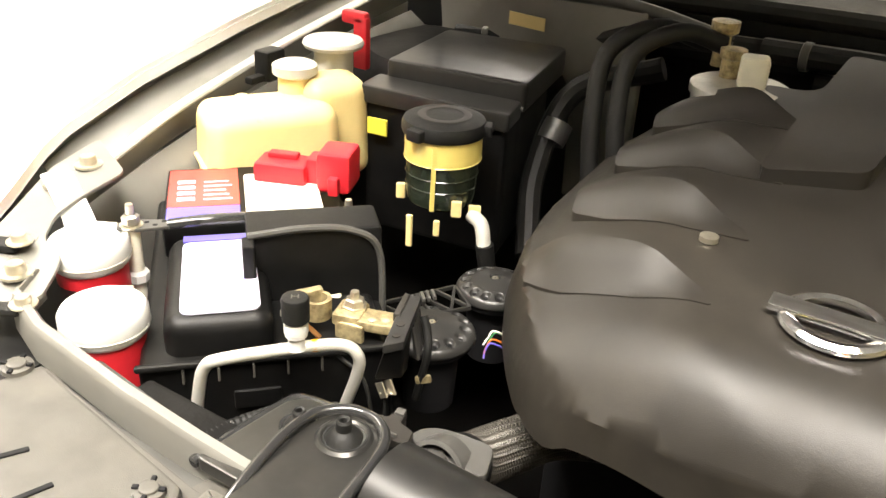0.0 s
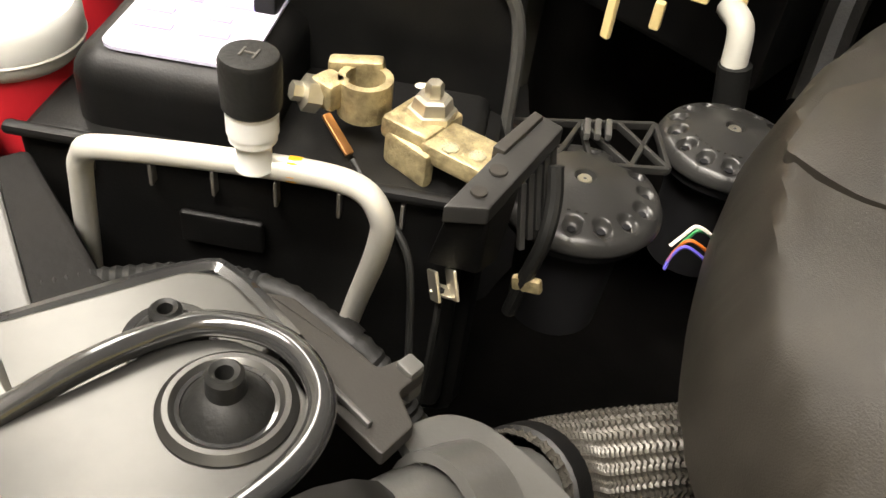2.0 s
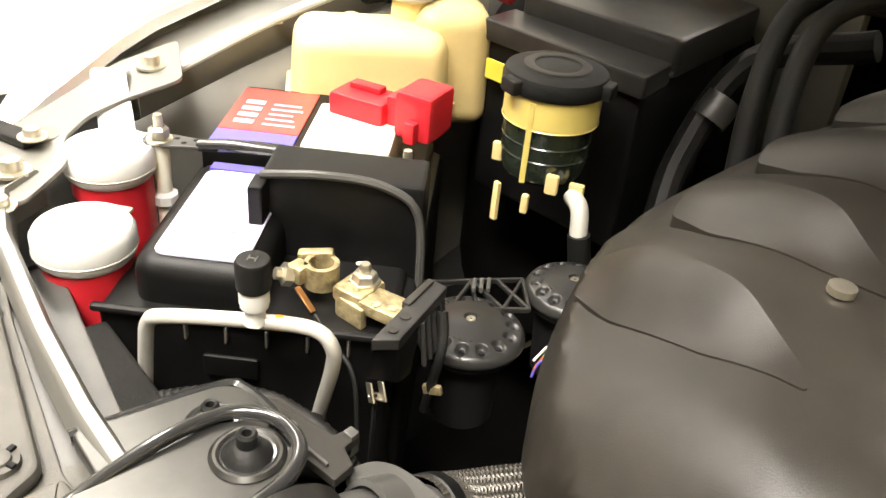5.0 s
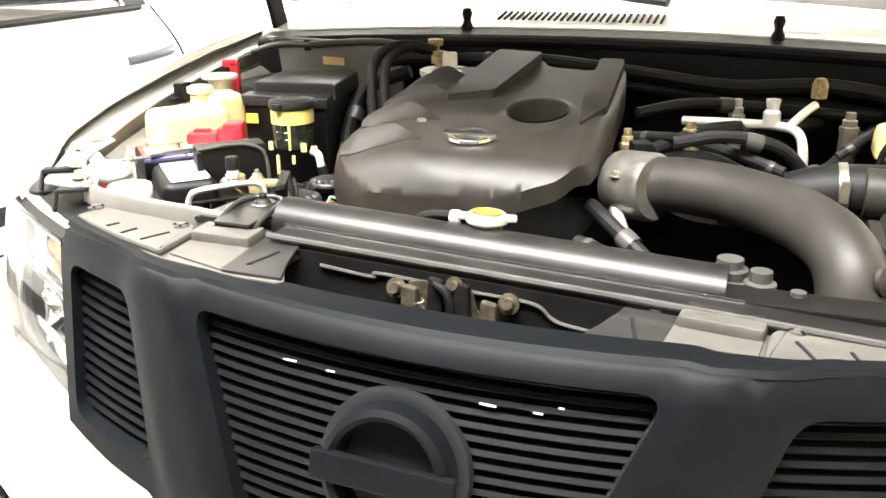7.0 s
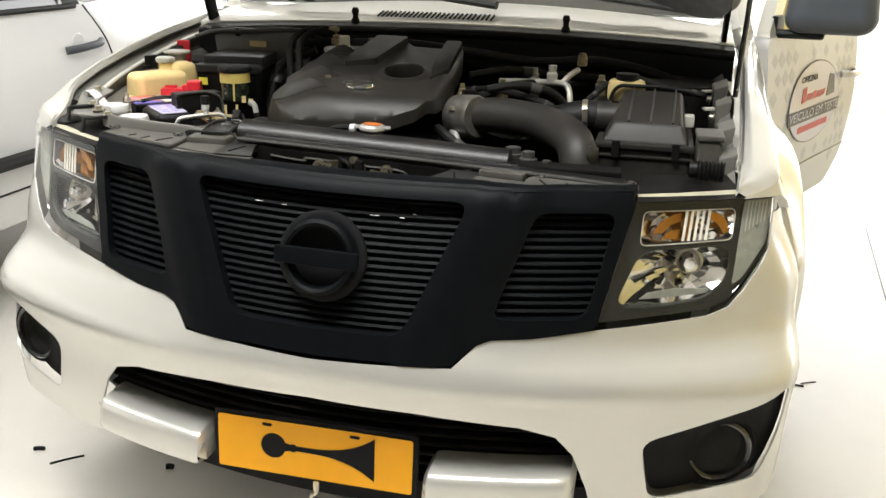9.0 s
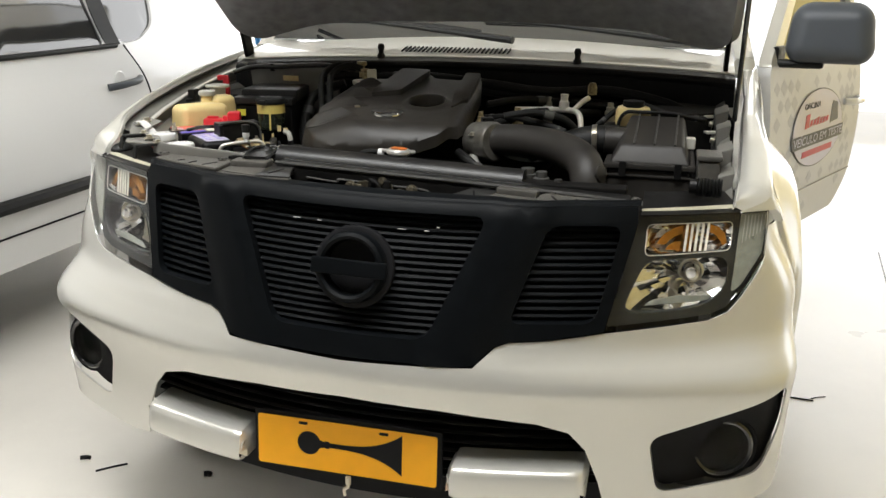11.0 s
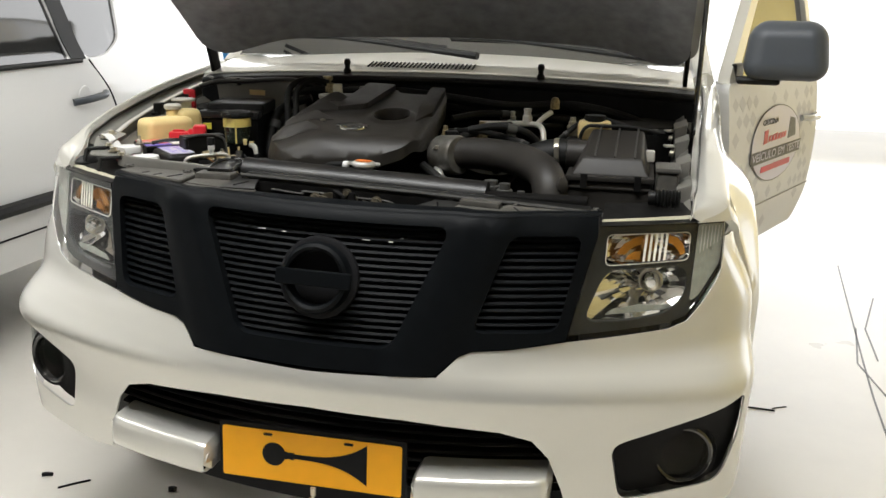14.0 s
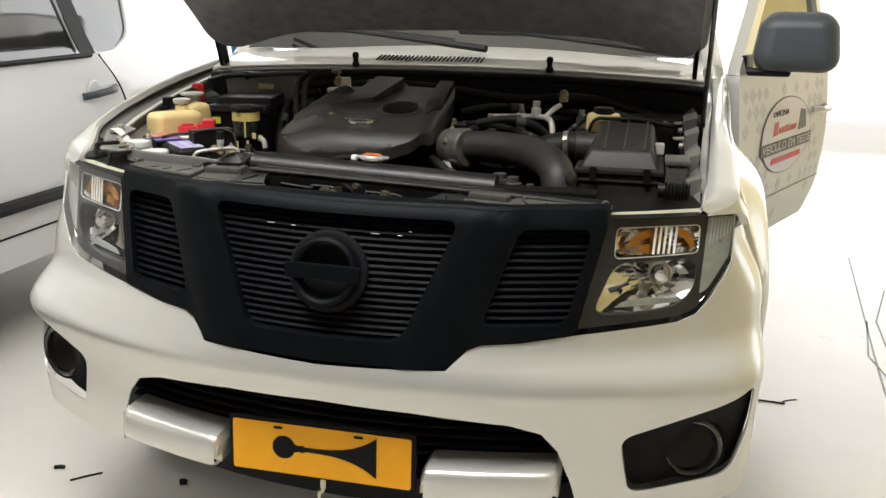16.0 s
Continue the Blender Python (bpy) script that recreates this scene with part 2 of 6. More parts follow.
            out.append(0.5 * (2 * b + (c - a) * t + (2 * a - 5 * b + 4 * c - d) * t * t + (3 * b - a - 3 * c + d) * t ** 3))
    out.append(p[-2])
    return out


def tube(pts, r, seg=12, n=8, ribs=0.0, pitch=0.006, smooth=True, flat=1.0, radii=None):
    """A round hose along the points; ribs make it corrugated."""
    line = curve_points(pts, n) if smooth else [Vector(q) for q in pts]
    if ribs:
        dense, carry = [], 0.0
        for a, b in zip(line, line[1:]):
            k = max(1, int((b - a).length / (pitch / 2)))
            dense += [a.lerp(b, i / k) for i in range(k)]
        line = dense + [line[-1]]
    bm = bmesh.new()
    rings, up = [], None
    for i, q in enumerate(line):
        d = (line[min(i + 1, len(line) - 1)] - line[max(i - 1, 0)]).normalized()
        if up is None:
            up = d.orthogonal().normalized() if abs(d.z) > 0.9 else (Vector((0, 0, 1)) - d * d.z).normalized()
        up = (up - d * up.dot(d)).normalized()
        side = d.cross(up)
        rad = r if radii is None else radii[0] + (radii[1] - radii[0]) * i / (len(line) - 1)
        if ribs and i % 2:
            rad -= ribs
        rings.append([bm.verts.new(q + (side * math.cos(2 * math.pi * k / seg) + up * flat * math.sin(2 * math.pi * k / seg)) * rad) for k in range(seg)])
    for a, b in zip(rings, rings[1:]):
        for k in range(seg):
            bm.faces.new((a[k], a[(k + 1) % seg], b[(k + 1) % seg], b[k]))
    bm.faces.new(rings[0][::-1])
    bm.faces.new(rings[-1])
    return bm


def join(*bms):
    out = bmesh.new()
    for b in bms:
        me = bpy.data.meshes.new("tmp")
        b.to_mesh(me)
        b.free()
        out.from_mesh(me)
        bpy.data.meshes.remove(me)
    return out


def inside(p, poly):
    hit, j = False, len(poly) - 1
    for i in range(len(poly)):
        a, b = poly[i], poly[j]
        if (a[1] > p[1]) != (b[1] > p[1]) and p[0] < (b[0] - a[0]) * (p[1] - a[1]) / (b[1] - a[1]) + a[0]:
            hit = not hit
        j = i
    return hit


def rounded(poly, r, n=4):
    """The outline with its corners rounded."""
    out = []
    for i, q in enumerate(poly):
        q = Vector(q)
        a, b = Vector(poly[i - 1]) - q, Vector(poly[(i + 1) % len(poly)]) - q
        k = min(r, a.length * 0.45, b.length * 0.45)
        s, e = q + a.normalized() * k, q + b.normalized() * k
        for j in range(n + 1):
            t = j / n
            out.append(tuple((1 - t) ** 2 * s + 2 * t * (1 - t) * q + t * t * e))
    return out


def dense(poly, step):
    out = []
    for i, q in enumerate(poly):
        a, b = Vector(q), Vector(poly[(i + 1) % len(poly)])
        k = max(1, int((b - a).length / step))
        out += [tuple(a.lerp(b, j / k)) for j in range(k)]
    return out


def sheet(outer, holes, shape, step=0.03, thick=0.003, back=None):
    """A pressed panel: a flat outline with holes laid on the surface shape(u, v), with real thickness."""
    from mathutils.geometry import delaunay_2d_cdt
    loops = [dense(outer, step)] + [dense(h, step) for h in holes]
    pts, edges = [], []
    for lp in loops:
        k = len(pts)
        pts += [Vector(q) for q in lp]
        edges += [(k + i, k + (i + 1) % len(lp)) for i in range(len(lp))]
    us, vs = [p.x for p in pts], [p.y for p in pts]
    nu, nv = int((max(us) - min(us)) / step) + 1, int((max(vs) - min(vs)) / step) + 1
    rim = np.array([tuple(p) for p in pts])
    for i in range(nu):
        for j in range(nv):
            q = (min(us) + (i + 0.5) * step, min(vs) + (j + 0.5) * step)
            if inside(q, outer) and not any(inside(q, h) for h in holes) and np.min(np.hypot(rim[:, 0] - q[0], rim[:, 1] - q[1])) > step * 0.45:
                pts.append(Vector(q))
    vs2, _, fs, *_ = delaunay_2d_cdt(pts, edges, [], 1, 1e-6)
    bm = bmesh.new()
    bv = [bm.verts.new(shape(p.x, p.y)) for p in vs2]
    for f in fs:
        c = sum((vs2[i] for i in f), Vector((0, 0))) / 3
        if inside(c, outer) and not any(inside(c, h) for h in holes):
            bm.faces.new([bv[i] for i in f])
    for v in [v for v in bm.verts if not v.link_faces]:
        bm.verts.remove(v)
    bmesh.ops.recalc_face_normals(bm, faces=bm.faces[:])
    bm.normal_update()
    front = bm.verts[:]
    push = Vector(back) if back else None
    if push is None:
        mean = sum((f.normal for f in bm.faces), Vector())
        flip = 1 if mean.y > 0 else -1
    copy = {v: bm.verts.new(v.co + (push if push else v.normal * flip * thick)) for v in front}
    rimedges = [e for e in bm.edges if len(e.link_faces) == 1]
    for f in bm.faces[:]:
        bm.faces.new([copy[v] for v in reversed(f.verts)])
    for e in rimedges:
        a, b = e.verts
        bm.faces.new((a, b, copy[b], copy[a]))
    return bm


def flat(poly, z, h, bevel=0.002, m=None):
    """A slab with an outline in plan, its top at z."""
    bm = bmesh.new()
    top = [bm.verts.new((q[0], q[1], z)) for q in poly]
    bot = [bm.verts.new((q[0], q[1], z - h)) for q in poly]
    n = len(poly)
    bm.faces.new(top)
    bm.faces.new(bot[::-1])
    for i in range(n):
        bm.faces.new((top[i], bot[i], bot[(i + 1) % n], top[(i + 1) % n]))
    bmesh.ops.recalc_face_normals(bm, faces=bm.faces[:])
    if bevel:
        es = [e for e in bm.edges if e.calc_face_angle(0) > 0.6]
        bmesh.ops.bevel(bm, geom=es, offset=bevel, segments=2, affect="EDGES", profile=0.5)
    if m is not None:
        bmesh.ops.transform(bm, matrix=m, verts=bm.verts)
    return bm


def beam_bm(a, b, w, h, bevel=0.002):
    a, b = Vector(a), Vector(b)
    d = b - a
    m = d.to_track_quat("X", "Z").to_matrix().to_4x4()
    return box(d.length, w, h, (a + b) / 2, bevel, rot=m)


def slab(top, bottom, bevel=0.0015):
    """A solid between two outlines with as many corners each."""
    bm = bmesh.new()
    a, b = [bm.verts.new(q) for q in top], [bm.verts.new(q) for q in bottom]
    bm.faces.new(a)
    bm.faces.new(b[::-1])
    for i in range(len(a)):
        bm.faces.new((a[i], b[i], b[(i + 1) % len(a)], a[(i + 1) % len(a)]))
    bmesh.ops.recalc_face_normals(bm, faces=bm.faces[:])
    bmesh.ops.bevel(bm, geom=bm.edges[:], offset=bevel, segments=2, affect="EDGES", profile=0.5)
    return bm


def bolt(name, at, parent=None, r=0.008, h=0.012, material=None, axis=None, washer=1.7):
    p = [(0, h), (r * 0.85, h), (r, h * 0.8), (r, h * 0.25), (r * washer, h * 0.22), (r * washer, 0), (0, 0)]
    return part(name, lathe(p, at, 6 if washer < 1.2 else 12, axis), material or STEEL, parent)


def loft(rows):
    bm = bmesh.new()
    vs = [[bm.verts.new(q) for q in row] for row in rows]
    for a, b in zip(vs, vs[1:]):
        for i in range(len(a) - 1):
            bm.faces.new((a[i], a[i + 1], b[i + 1], b[i]))
    return bm


def thicken(bm, t):
    bmesh.ops.recalc_face_normals(bm, faces=bm.faces[:])
    bmesh.ops.solidify(bm, geom=bm.faces[:], thickness=t)
    return bm


def smoothstep(a, b, x):
    t = min(1, max(0, (x - a) / (b - a)))
    return t * t * (3 - 2 * t)


# ---- the pickup's front surface ----


def y_grille(x, z):
    return 0.003 + 0.235 * (z - 0.68) + 0.425 * (x * x - 0.07)


def y_bumper(x, z):
    under = max(0, 0.618 - z)
    return -0.052 + 0.33 * x * x + 0.32 * under * smoothstep(0, 0.03, under) * (1 - 0.5 * smoothstep(0.02, 0.2, under))


def y_front(x, z):
    t = smoothstep(0.625, 0.715, z)
    return (1 - t) * y_bumper(x, z) + t * y_grille(x, z)


def body(u, z, out=0.0):
    """The outer skin: u runs along the nose and round the corner on to the flank."""
    a, s = abs(u), 1 if u >= 0 else -1
    if a <= 0.80:
        return Vector((u, y_front(u, z) - out, z))
    y0 = y_front(0.80, z)
    ang = math.atan((y0 - y_front(0.78, z)) / 0.02)
    x, y, k = 0.80, y0, 0.0
    n = 12
    d = (a - 0.80) / n
    for i in range(n):
        w = ang + (math.pi / 2 - ang) * min(1, (i + 0.5) * d / 0.22)
        x += math.cos(w) * d
        y += math.sin(w) * d
    x = 0.80 + (x - 0.80) * (1 - 0.6 * smoothstep(0.76, 0.94, z))
    return Vector((s * (x + out * 0.5), y - out * 0.5, z))


def mirrored(half):
    """A closed outline from its right half, listed from the top middle to the bottom middle."""
    return half + [(-x, z) for x, z in reversed(half) if abs(x) > 1e-6]


truck = thing("pickup_truck", "silver white pickup truck with its bonnet propped open", "pickup truck")

GRILLE_HALF = [(0, 0.992), (0.3, 0.99), (0.545, 0.982), (0.548, 0.95), (0.503, 0.742), (0.40, 0.728), (0.325, 0.724), (0.30, 0.714), (0.262, 0.677), (0.15, 0.672), (0, 0.670)]
CENTRE_HOLE = rounded([(0.265, 0.962), (0.163, 0.718), (-0.163, 0.718), (-0.265, 0.962)], 0.03)
SIDE_HOLE = rounded([(0.381, 0.948), (0.520, 0.948), (0.484, 0.758), (0.32, 0.758)], 0.025)
SIDE_HOLE_L = [(-x, z) for x, z in SIDE_HOLE]


def grille_face(u, z):
    # the two pillars beside the middle opening stand a little proud
    a = abs(u)
    w = 0.163 + (z - 0.718) * 0.418
    swell = 0.012 * smoothstep(w - 0.005, w + 0.03, a) * (1 - smoothstep(w + 0.09, w + 0.14, a))
    roll = 0.03 * smoothstep(0.965, 1.0, z) ** 2
    return Vector((u, y_grille(u, z) - swell - 0.004 + roll, z))


grille = thing("radiator_grille", "satin black plastic radiator grille on the pickup nose", "grille")
part("grille_frame", sheet(mirrored(GRILLE_HALF), [CENTRE_HOLE, SIDE_HOLE, SIDE_HOLE_L], grille_face, 0.02, 0.0, back=(0, 0.032, 0)), GRILLE, grille)


rows = []
for x in np.linspace(-0.55, 0.55, 45):
    y = grille_face(x, 0.985).y
    rows.append([(x, y, 0.984), (x, y + 0.006, 0.990), (x, y + 0.020, 0.992), (x, y + 0.032, 0.984)])
part("grille_top_lip", loft(rows), GRILLE, grille)


def span(poly, z):
    xs = []
    for i in range(len(poly)):
        a, b = poly[i - 1], poly[i]
        if (a[1] > z) != (b[1] > z):
            xs.append(a[0] + (b[0] - a[0]) * (z - a[1]) / (b[1] - a[1]))
    return (min(xs), max(xs)) if len(xs) > 1 else None


def slat(poly, z, h):
    s = span(poly, z)
    if not s:
        return None
    rows = []
    n = 14
    for i in range(n + 1):
        x = s[0] - 0.004 + (s[1] - s[0] + 0.008) * i / n
        y = y_grille(x, z) + 0.013
        rows.append([(x, y + 0.02, z - h), (x, y + 0.004, z - h * 0.9), (x, y, z - h * 0.2), (x, y + 0.004, z + h * 0.55), (x, y + 0.02, z + h * 0.6)])
    return loft(rows)


def slats(poly, z0, z1, n):
    for i in range(n):
        z = z0 + (z1 - z0) * i / (n - 1)
        b = slat(poly, z, (z0 - z1) / (n - 1) * 0.42)
        if b:
            part("slat", b, GRILLE, grille)


slats(CENTRE_HOLE, 0.953, 0.727, 18)
slats(SIDE_HOLE, 0.938, 0.768, 13)
slats(SIDE_HOLE_L, 0.938, 0.768, 13)
part("backing", sheet(mirrored([(0, 0.97), (0.53, 0.96), (0.49, 0.75), (0.3, 0.72), (0, 0.70)]), [], lambda u, z: Vector((u, y_grille(u, z) + 0.035, z)), 0.05, 0.0, back=(0, 0.004, 0)), INK_SHADE, grille)
RX, RY, RZ = 0.004, 0.004, 0.848
ringm = Matrix.Translation((RX, RY, RZ)) @ Matrix.Rotation(radians(-13), 4, "X") @ Matrix.Scale(0.95, 4)
badge = part("badge_ring", lathe([(0.058, 0.0), (0.060, 0.012), (0.066, 0.016), (0.073, 0.012), (0.077, 0.0), (0.077, -0.02), (0.056, -0.02), (0.058, 0.0)], (0, 0, 0), 48), GRILLE, grille)
badge.matrix_world = ringm @ Matrix.Rotation(radians(90), 4, "X")
bar = part("badge_bar", box(0.168, 0.014, 0.034, (0, -0.014, 0), 0.004), GRILLE, grille)
bar.matrix_world = ringm
dish = part("badge_dish", lathe([(0, -0.018), (0.058, -0.016), (0.078, -0.012), (0.088, -0.016), (0.09, -0.024), (0, -0.024)], (0, 0, 0), 40), INK_SHADE, grille)
dish.matrix_world = ringm @ Matrix.Rotation(radians(90), 4, "X")

# bumper
BUMPER_HALF = [(0.262, 0.673), (0.30, 0.710), (0.325, 0.720), (0.40, 0.724), (0.503, 0.737), (0.706, 0.752), (0.744, 0.765), (0.769, 0.794), (0.816, 0.87), (0.826, 0.934), (0.90, 0.932), (1.02, 0.915), (1.03, 0.80), (1.00, 0.50), (0.98, 0.40), (0.93, 0.345), (0.60, 0.335), (0.54, 0.345),
               (0.520, 0.42), (0.490, 0.495), (0.455, 0.537), (0.39, 0.558), (0.2, 0.578), (0, 0.586)]
BUMPER = [(0, 0.666)] + BUMPER_HALF + [(-x, z) for x, z in reversed(BUMPER_HALF[:-1])]
FOG = rounded([(0.612, 0.520), (0.915, 0.622), (0.92, 0.52), (0.86, 0.415), (0.640, 0.385)], 0.03)
FOG_L = [(-x - 0.024, z + 0.018) for x, z in FOG]
bumper = part("front_bumper", sheet(BUMPER, [FOG, FOG_L], body, 0.022, 0.004), PAINT, truck)
for s in (1, -1):
    hole, fx, fz = (FOG, 0.765, 0.468) if s > 0 else (FOG_L, 0.789, 0.486)
    fog = part("fog_lamp_bezel", sheet([(x * 1.0, z) for x, z in hole], [], lambda u, z: body(u, z) + Vector((0, 0.03 + 0.03 * smoothstep(0.10, 0.0, math.hypot(abs(u) - fx, z - fz)), 0)), 0.02, 0.0, back=(0, 0.02, 0)), INK_SHADE, truck)
    c = body(fx * s, fz) + Vector((0, 0.045, 0))
    lamp = part("fog_lamp", lathe([(0.066, -0.03), (0.066, 0.008), (0.061, 0.013), (0.056, 0.010), (0.050, -0.012), (0.03, -0.030), (0, -0.036)], c, 40, (0.25 * s, -1, 0.05)), GLOSS, truck, "round black fog lamp")
    part("fog_bulb", lathe([(0.012, -0.034), (0.012, -0.018), (0.009, -0.012), (0, -0.010)], c + Vector((-0.012 * s, 0, 0.014)), 16, (0.25 * s, -1, 0.05)), AMBER, lamp)
    part("fog_rim", lathe([(0.074, -0.02), (0.078, -0.004), (0.075, 0.004), (0.069, 0.002)], c, 40, (0.25 * s, -1, 0.05)), INK_SHADE, lamp)
    part("fog_lens", lathe([(0.054, 0.006), (0.03, 0.009), (0, 0.010)], c, 32, (0.25 * s, -1, 0.05)), LENS, lamp)

# lower intake and its pads
intake = part("lower_intake", sheet([(-0.55, 0.30), (0.55, 0.30), (0.52, 0.57), (-0.52, 0.57)], [], lambda u, z: Vector((u, -0.03 + 0.33 * u * u + 0.10, z)), 0.05, 0.0, back=(0, 0.006, 0)), INK_SHADE, truck)
for i in range(9):
    z = 0.565 - i * 0.022
    rows = [[(x, y_bumper(x, z) + 0.10, z + 0.006), (x, y_bumper(x, z) + 0.05, z + 0.004), (x, y_bumper(x, z) + 0.045, z), (x, y_bumper(x, z) + 0.05, z - 0.004), (x, y_bumper(x, z) + 0.10, z - 0.006)] for x in np.linspace(-0.52, 0.52, 25)]
    part("intake_slat", loft(rows), RUBBER, truck)
for s in (1, -1):
    rows = []
    for x in np.linspace(0.222, 0.500, 28):
        e = min(1, min(x - 0.222, 0.500 - x) / 0.022)
        k = 0.022 * (1 - math.sqrt(1 - (1 - e) ** 2))
        y = -0.070 + 0.33 * x * x
        zt, zb = 0.464 - k * 0.8, 0.390 + k * 0.8
        rows.append([(s * x, y + 0.10, zt), (s * x, y + 0.034 + k, zt), (s * x, y + 0.020 + k, zt - 0.002), (s * x, y + 0.011 + k, zt - 0.008), (s * x, y + 0.007 + k, zt - 0.017), (s * x, y + 0.002 + k, zt - 0.045), (s * x, y + 0.004 + k, zb + 0.012), (s * x, y + 0.012 + k, zb + 0.003), (s * x, y + 0.024 + k, zb), (s * x, y + 0.10, zb)])
    rows = [[(p[0], p[1] * 0 + rows[0][0][1], p[2]) for p in rows[0]]] + rows + [[(p[0], rows[-1][0][1], p[2]) for p in rows[-1]]]
    part("bumper_pad", thicken(loft(rows), 0.003), PAINT, truck)

# plate
plate = thing("novelty_plate", "yellow front plate with a black trumpet horn silhouette", "plate")
PX, PZ = -0.011, 0.448
tiltm = Matrix.Translation((PX, -0.012, PZ)) @ Matrix.Rotation(radians(-4), 4, "X")


def on_plate(ob):
    ob.matrix_world = tiltm
    return ob


def upright(bm):
    bmesh.ops.transform(bm, matrix=Matrix.Rotation(radians(90), 4, "X"), verts=bm.verts)
    return bm


def rrect(w, h, r):
    return rounded([(-w / 2, -h / 2), (w / 2, -h / 2), (w / 2, h / 2), (-w / 2, h / 2)], r)


on_plate(part("plate_holder", upright(flat(rrect(0.418, 0.132, 0.006), -0.002, 0.014, 0.002)), INK_SHADE, plate))
on_plate(part("plate_sheet", upright(flat(rrect(0.4, 0.113, 0.006), 0.001, 0.002, 0.0005)), YELLOW, plate))
HORN = [(-0.082 + 0.026 * math.cos(a), 0.004 + 0.026 * math.sin(a)) for a in np.linspace(0.35, 2 * math.pi - 0.35, 24)]
HORN += [(-0.045, -0.002), (-0.045, -0.004), (-0.036, -0.004), (-0.036, -0.001)]
HORN += [(x, 0.003 - (0.004 + 0.040 * ((x + 0.03) / 0.155) ** 3)) for x in np.linspace(-0.02, 0.125, 14)]
HORN += [(x, 0.005 + (0.004 + 0.040 * ((x + 0.03) / 0.155) ** 3)) for x in np.linspace(0.125, -0.02, 14)]
HORN += [(-0.036, 0.009), (-0.036, 0.012), (-0.045, 0.012), (-0.045, 0.010)]
on_plate(part("horn_picture", upright(flat(HORN, 0.0022, 0.001, 0)), INK_SHADE, plate))
for x in (-0.095, 0.085):
    on_plate(part("slot", upright(flat(rrect(0.02, 0.006, 0.003), 0.0022, 0.001, 0)), INK_SHADE, plate)).matrix_world = tiltm @ Matrix.Translation((x, 0, 0.047))

# headlights
LIGHT = [(0.552, 0.966), (0.73, 0.972), (0.814, 0.967), (0.821, 0.93), (0.811, 0.872), (0.764, 0.797), (0.740, 0.769), (0.705, 0.757), (0.507, 0.743), (0.548, 0.94)]
INDI = rounded([(0.566, 0.944), (0.735, 0.944), (0.735, 0.886), (0.566, 0.882)], 0.012)
MAIN = rounded([(0.568, 0.874), (0.735, 0.876), (0.735, 0.81), (0.70, 0.778), (0.62, 0.768), (0.53, 0.770)], 0.03)


def headlight(s):
    h = thing("headlight", "clear headlamp with amber indicator and faceted chrome reflector", "headlight", "headlights of the pickup")
    side = lambda poly: [(s * x, z) for x, z in poly]
    part("lens", sheet(side(rounded(LIGHT, 0.008)), [], lambda u, z: body(u, z, 0.002), 0.025, 0.003), LENS, h).visible_shadow = False
    part("bezel", sheet(side(LIGHT), [side(INDI), side(MAIN)], lambda u, z: body(u, z) + Vector((0, 0.024, 0)), 0.025, 0.0, back=(0, 0.012, 0)), HEADIN, h, "dark grey inner bezel")
    part("side_reflector", sheet(side(rounded([(0.750, 0.958), (0.808, 0.958), (0.813, 0.93), (0.804, 0.880), (0.764, 0.812), (0.746, 0.800)], 0.006)), [], lambda u, z: body(u, z) + Vector((0, 0.019, 0)), 0.02, 0.0, back=(0, 0.004, 0)), MARKER, h, "grey side reflector")
    part("housing", sheet(side(LIGHT), [], lambda u, z: body(u, z) + Vector((0, 0.105, 0)), 0.05, 0.0, back=(0, 0.005, 0)), INK_SHADE, h)

    def bowl(cx, cz, rx, rz, depth, material, name, facet):
        rows = []
        for i in range(7):
            q = i / 6
            row = []
            for k in range(25):
                a = 2 * math.pi * k / 24
                x, z = cx + rx * q * math.cos(a), cz + rz * q * math.sin(a)
                wob = facet * (0.8 * math.sin(k * 5.1) + 0.45 * math.sin(k * 2.7 + i * 2.3)) * min(1, 2 * q)
                row.append(body(s * x, z) + Vector((0, 0.028 + depth * (1 - q * q) + wob, 0)))
            rows.append(row)
        return part(name, loft(rows), material, h, smooth=8)

    bowl(0.65, 0.914, 0.098, 0.038, 0.045, CHROME, "indicator_reflector", 0.003)
    bowl(0.640, 0.820, 0.130, 0.068, 0.07, CHROME, "main_reflector", 0.006)
    for x, z, r, m, nm in ((0.65, 0.914, 0.017, AMBER, "indicator_bulb"), (0.665, 0.834, 0.016, STEEL, "bulb_cap")):
        c = body(s * x, z) + Vector((0, 0.05, 0))
        part(nm, lathe([(r, -0.03), (r, 0.0), (r * 0.8, 0.008), (0, 0.012)], c, 16, (0, -1, 0)), m, h)
    for arch in ([(0.586, 0.902), (0.600, 0.922), (0.620, 0.933), (0.637, 0.937), (0.637, 0.921), (0.618, 0.915), (0.604, 0.900)], [(0.604, 0.889), (0.634, 0.889), (0.636, 0.906), (0.620, 0.905), (0.610, 0.898)],
                 [(0.690, 0.937), (0.708, 0.931), (0.722, 0.917), (0.729, 0.897), (0.720, 0.892), (0.712, 0.905), (0.700, 0.917), (0.690, 0.921)]):
        part("amber_strip", sheet(side(arch), [], lambda u, z: body(u, z) + Vector((0, 0.034, 0)), 0.008, 0.0, back=(0, 0.003, 0)), AMBER, h)
    for k in range(5):
        x = 0.640 + k * 0.0105
        part("lens_rib", sheet(side([(x, 0.888), (x + 0.005, 0.888), (x + 0.007, 0.942), (x + 0.002, 0.942)]), [], lambda u, z: body(u, z) + Vector((0, 0.020, 0)), 0.02, 0.0, back=(0, 0.003, 0)), CREAM, h)
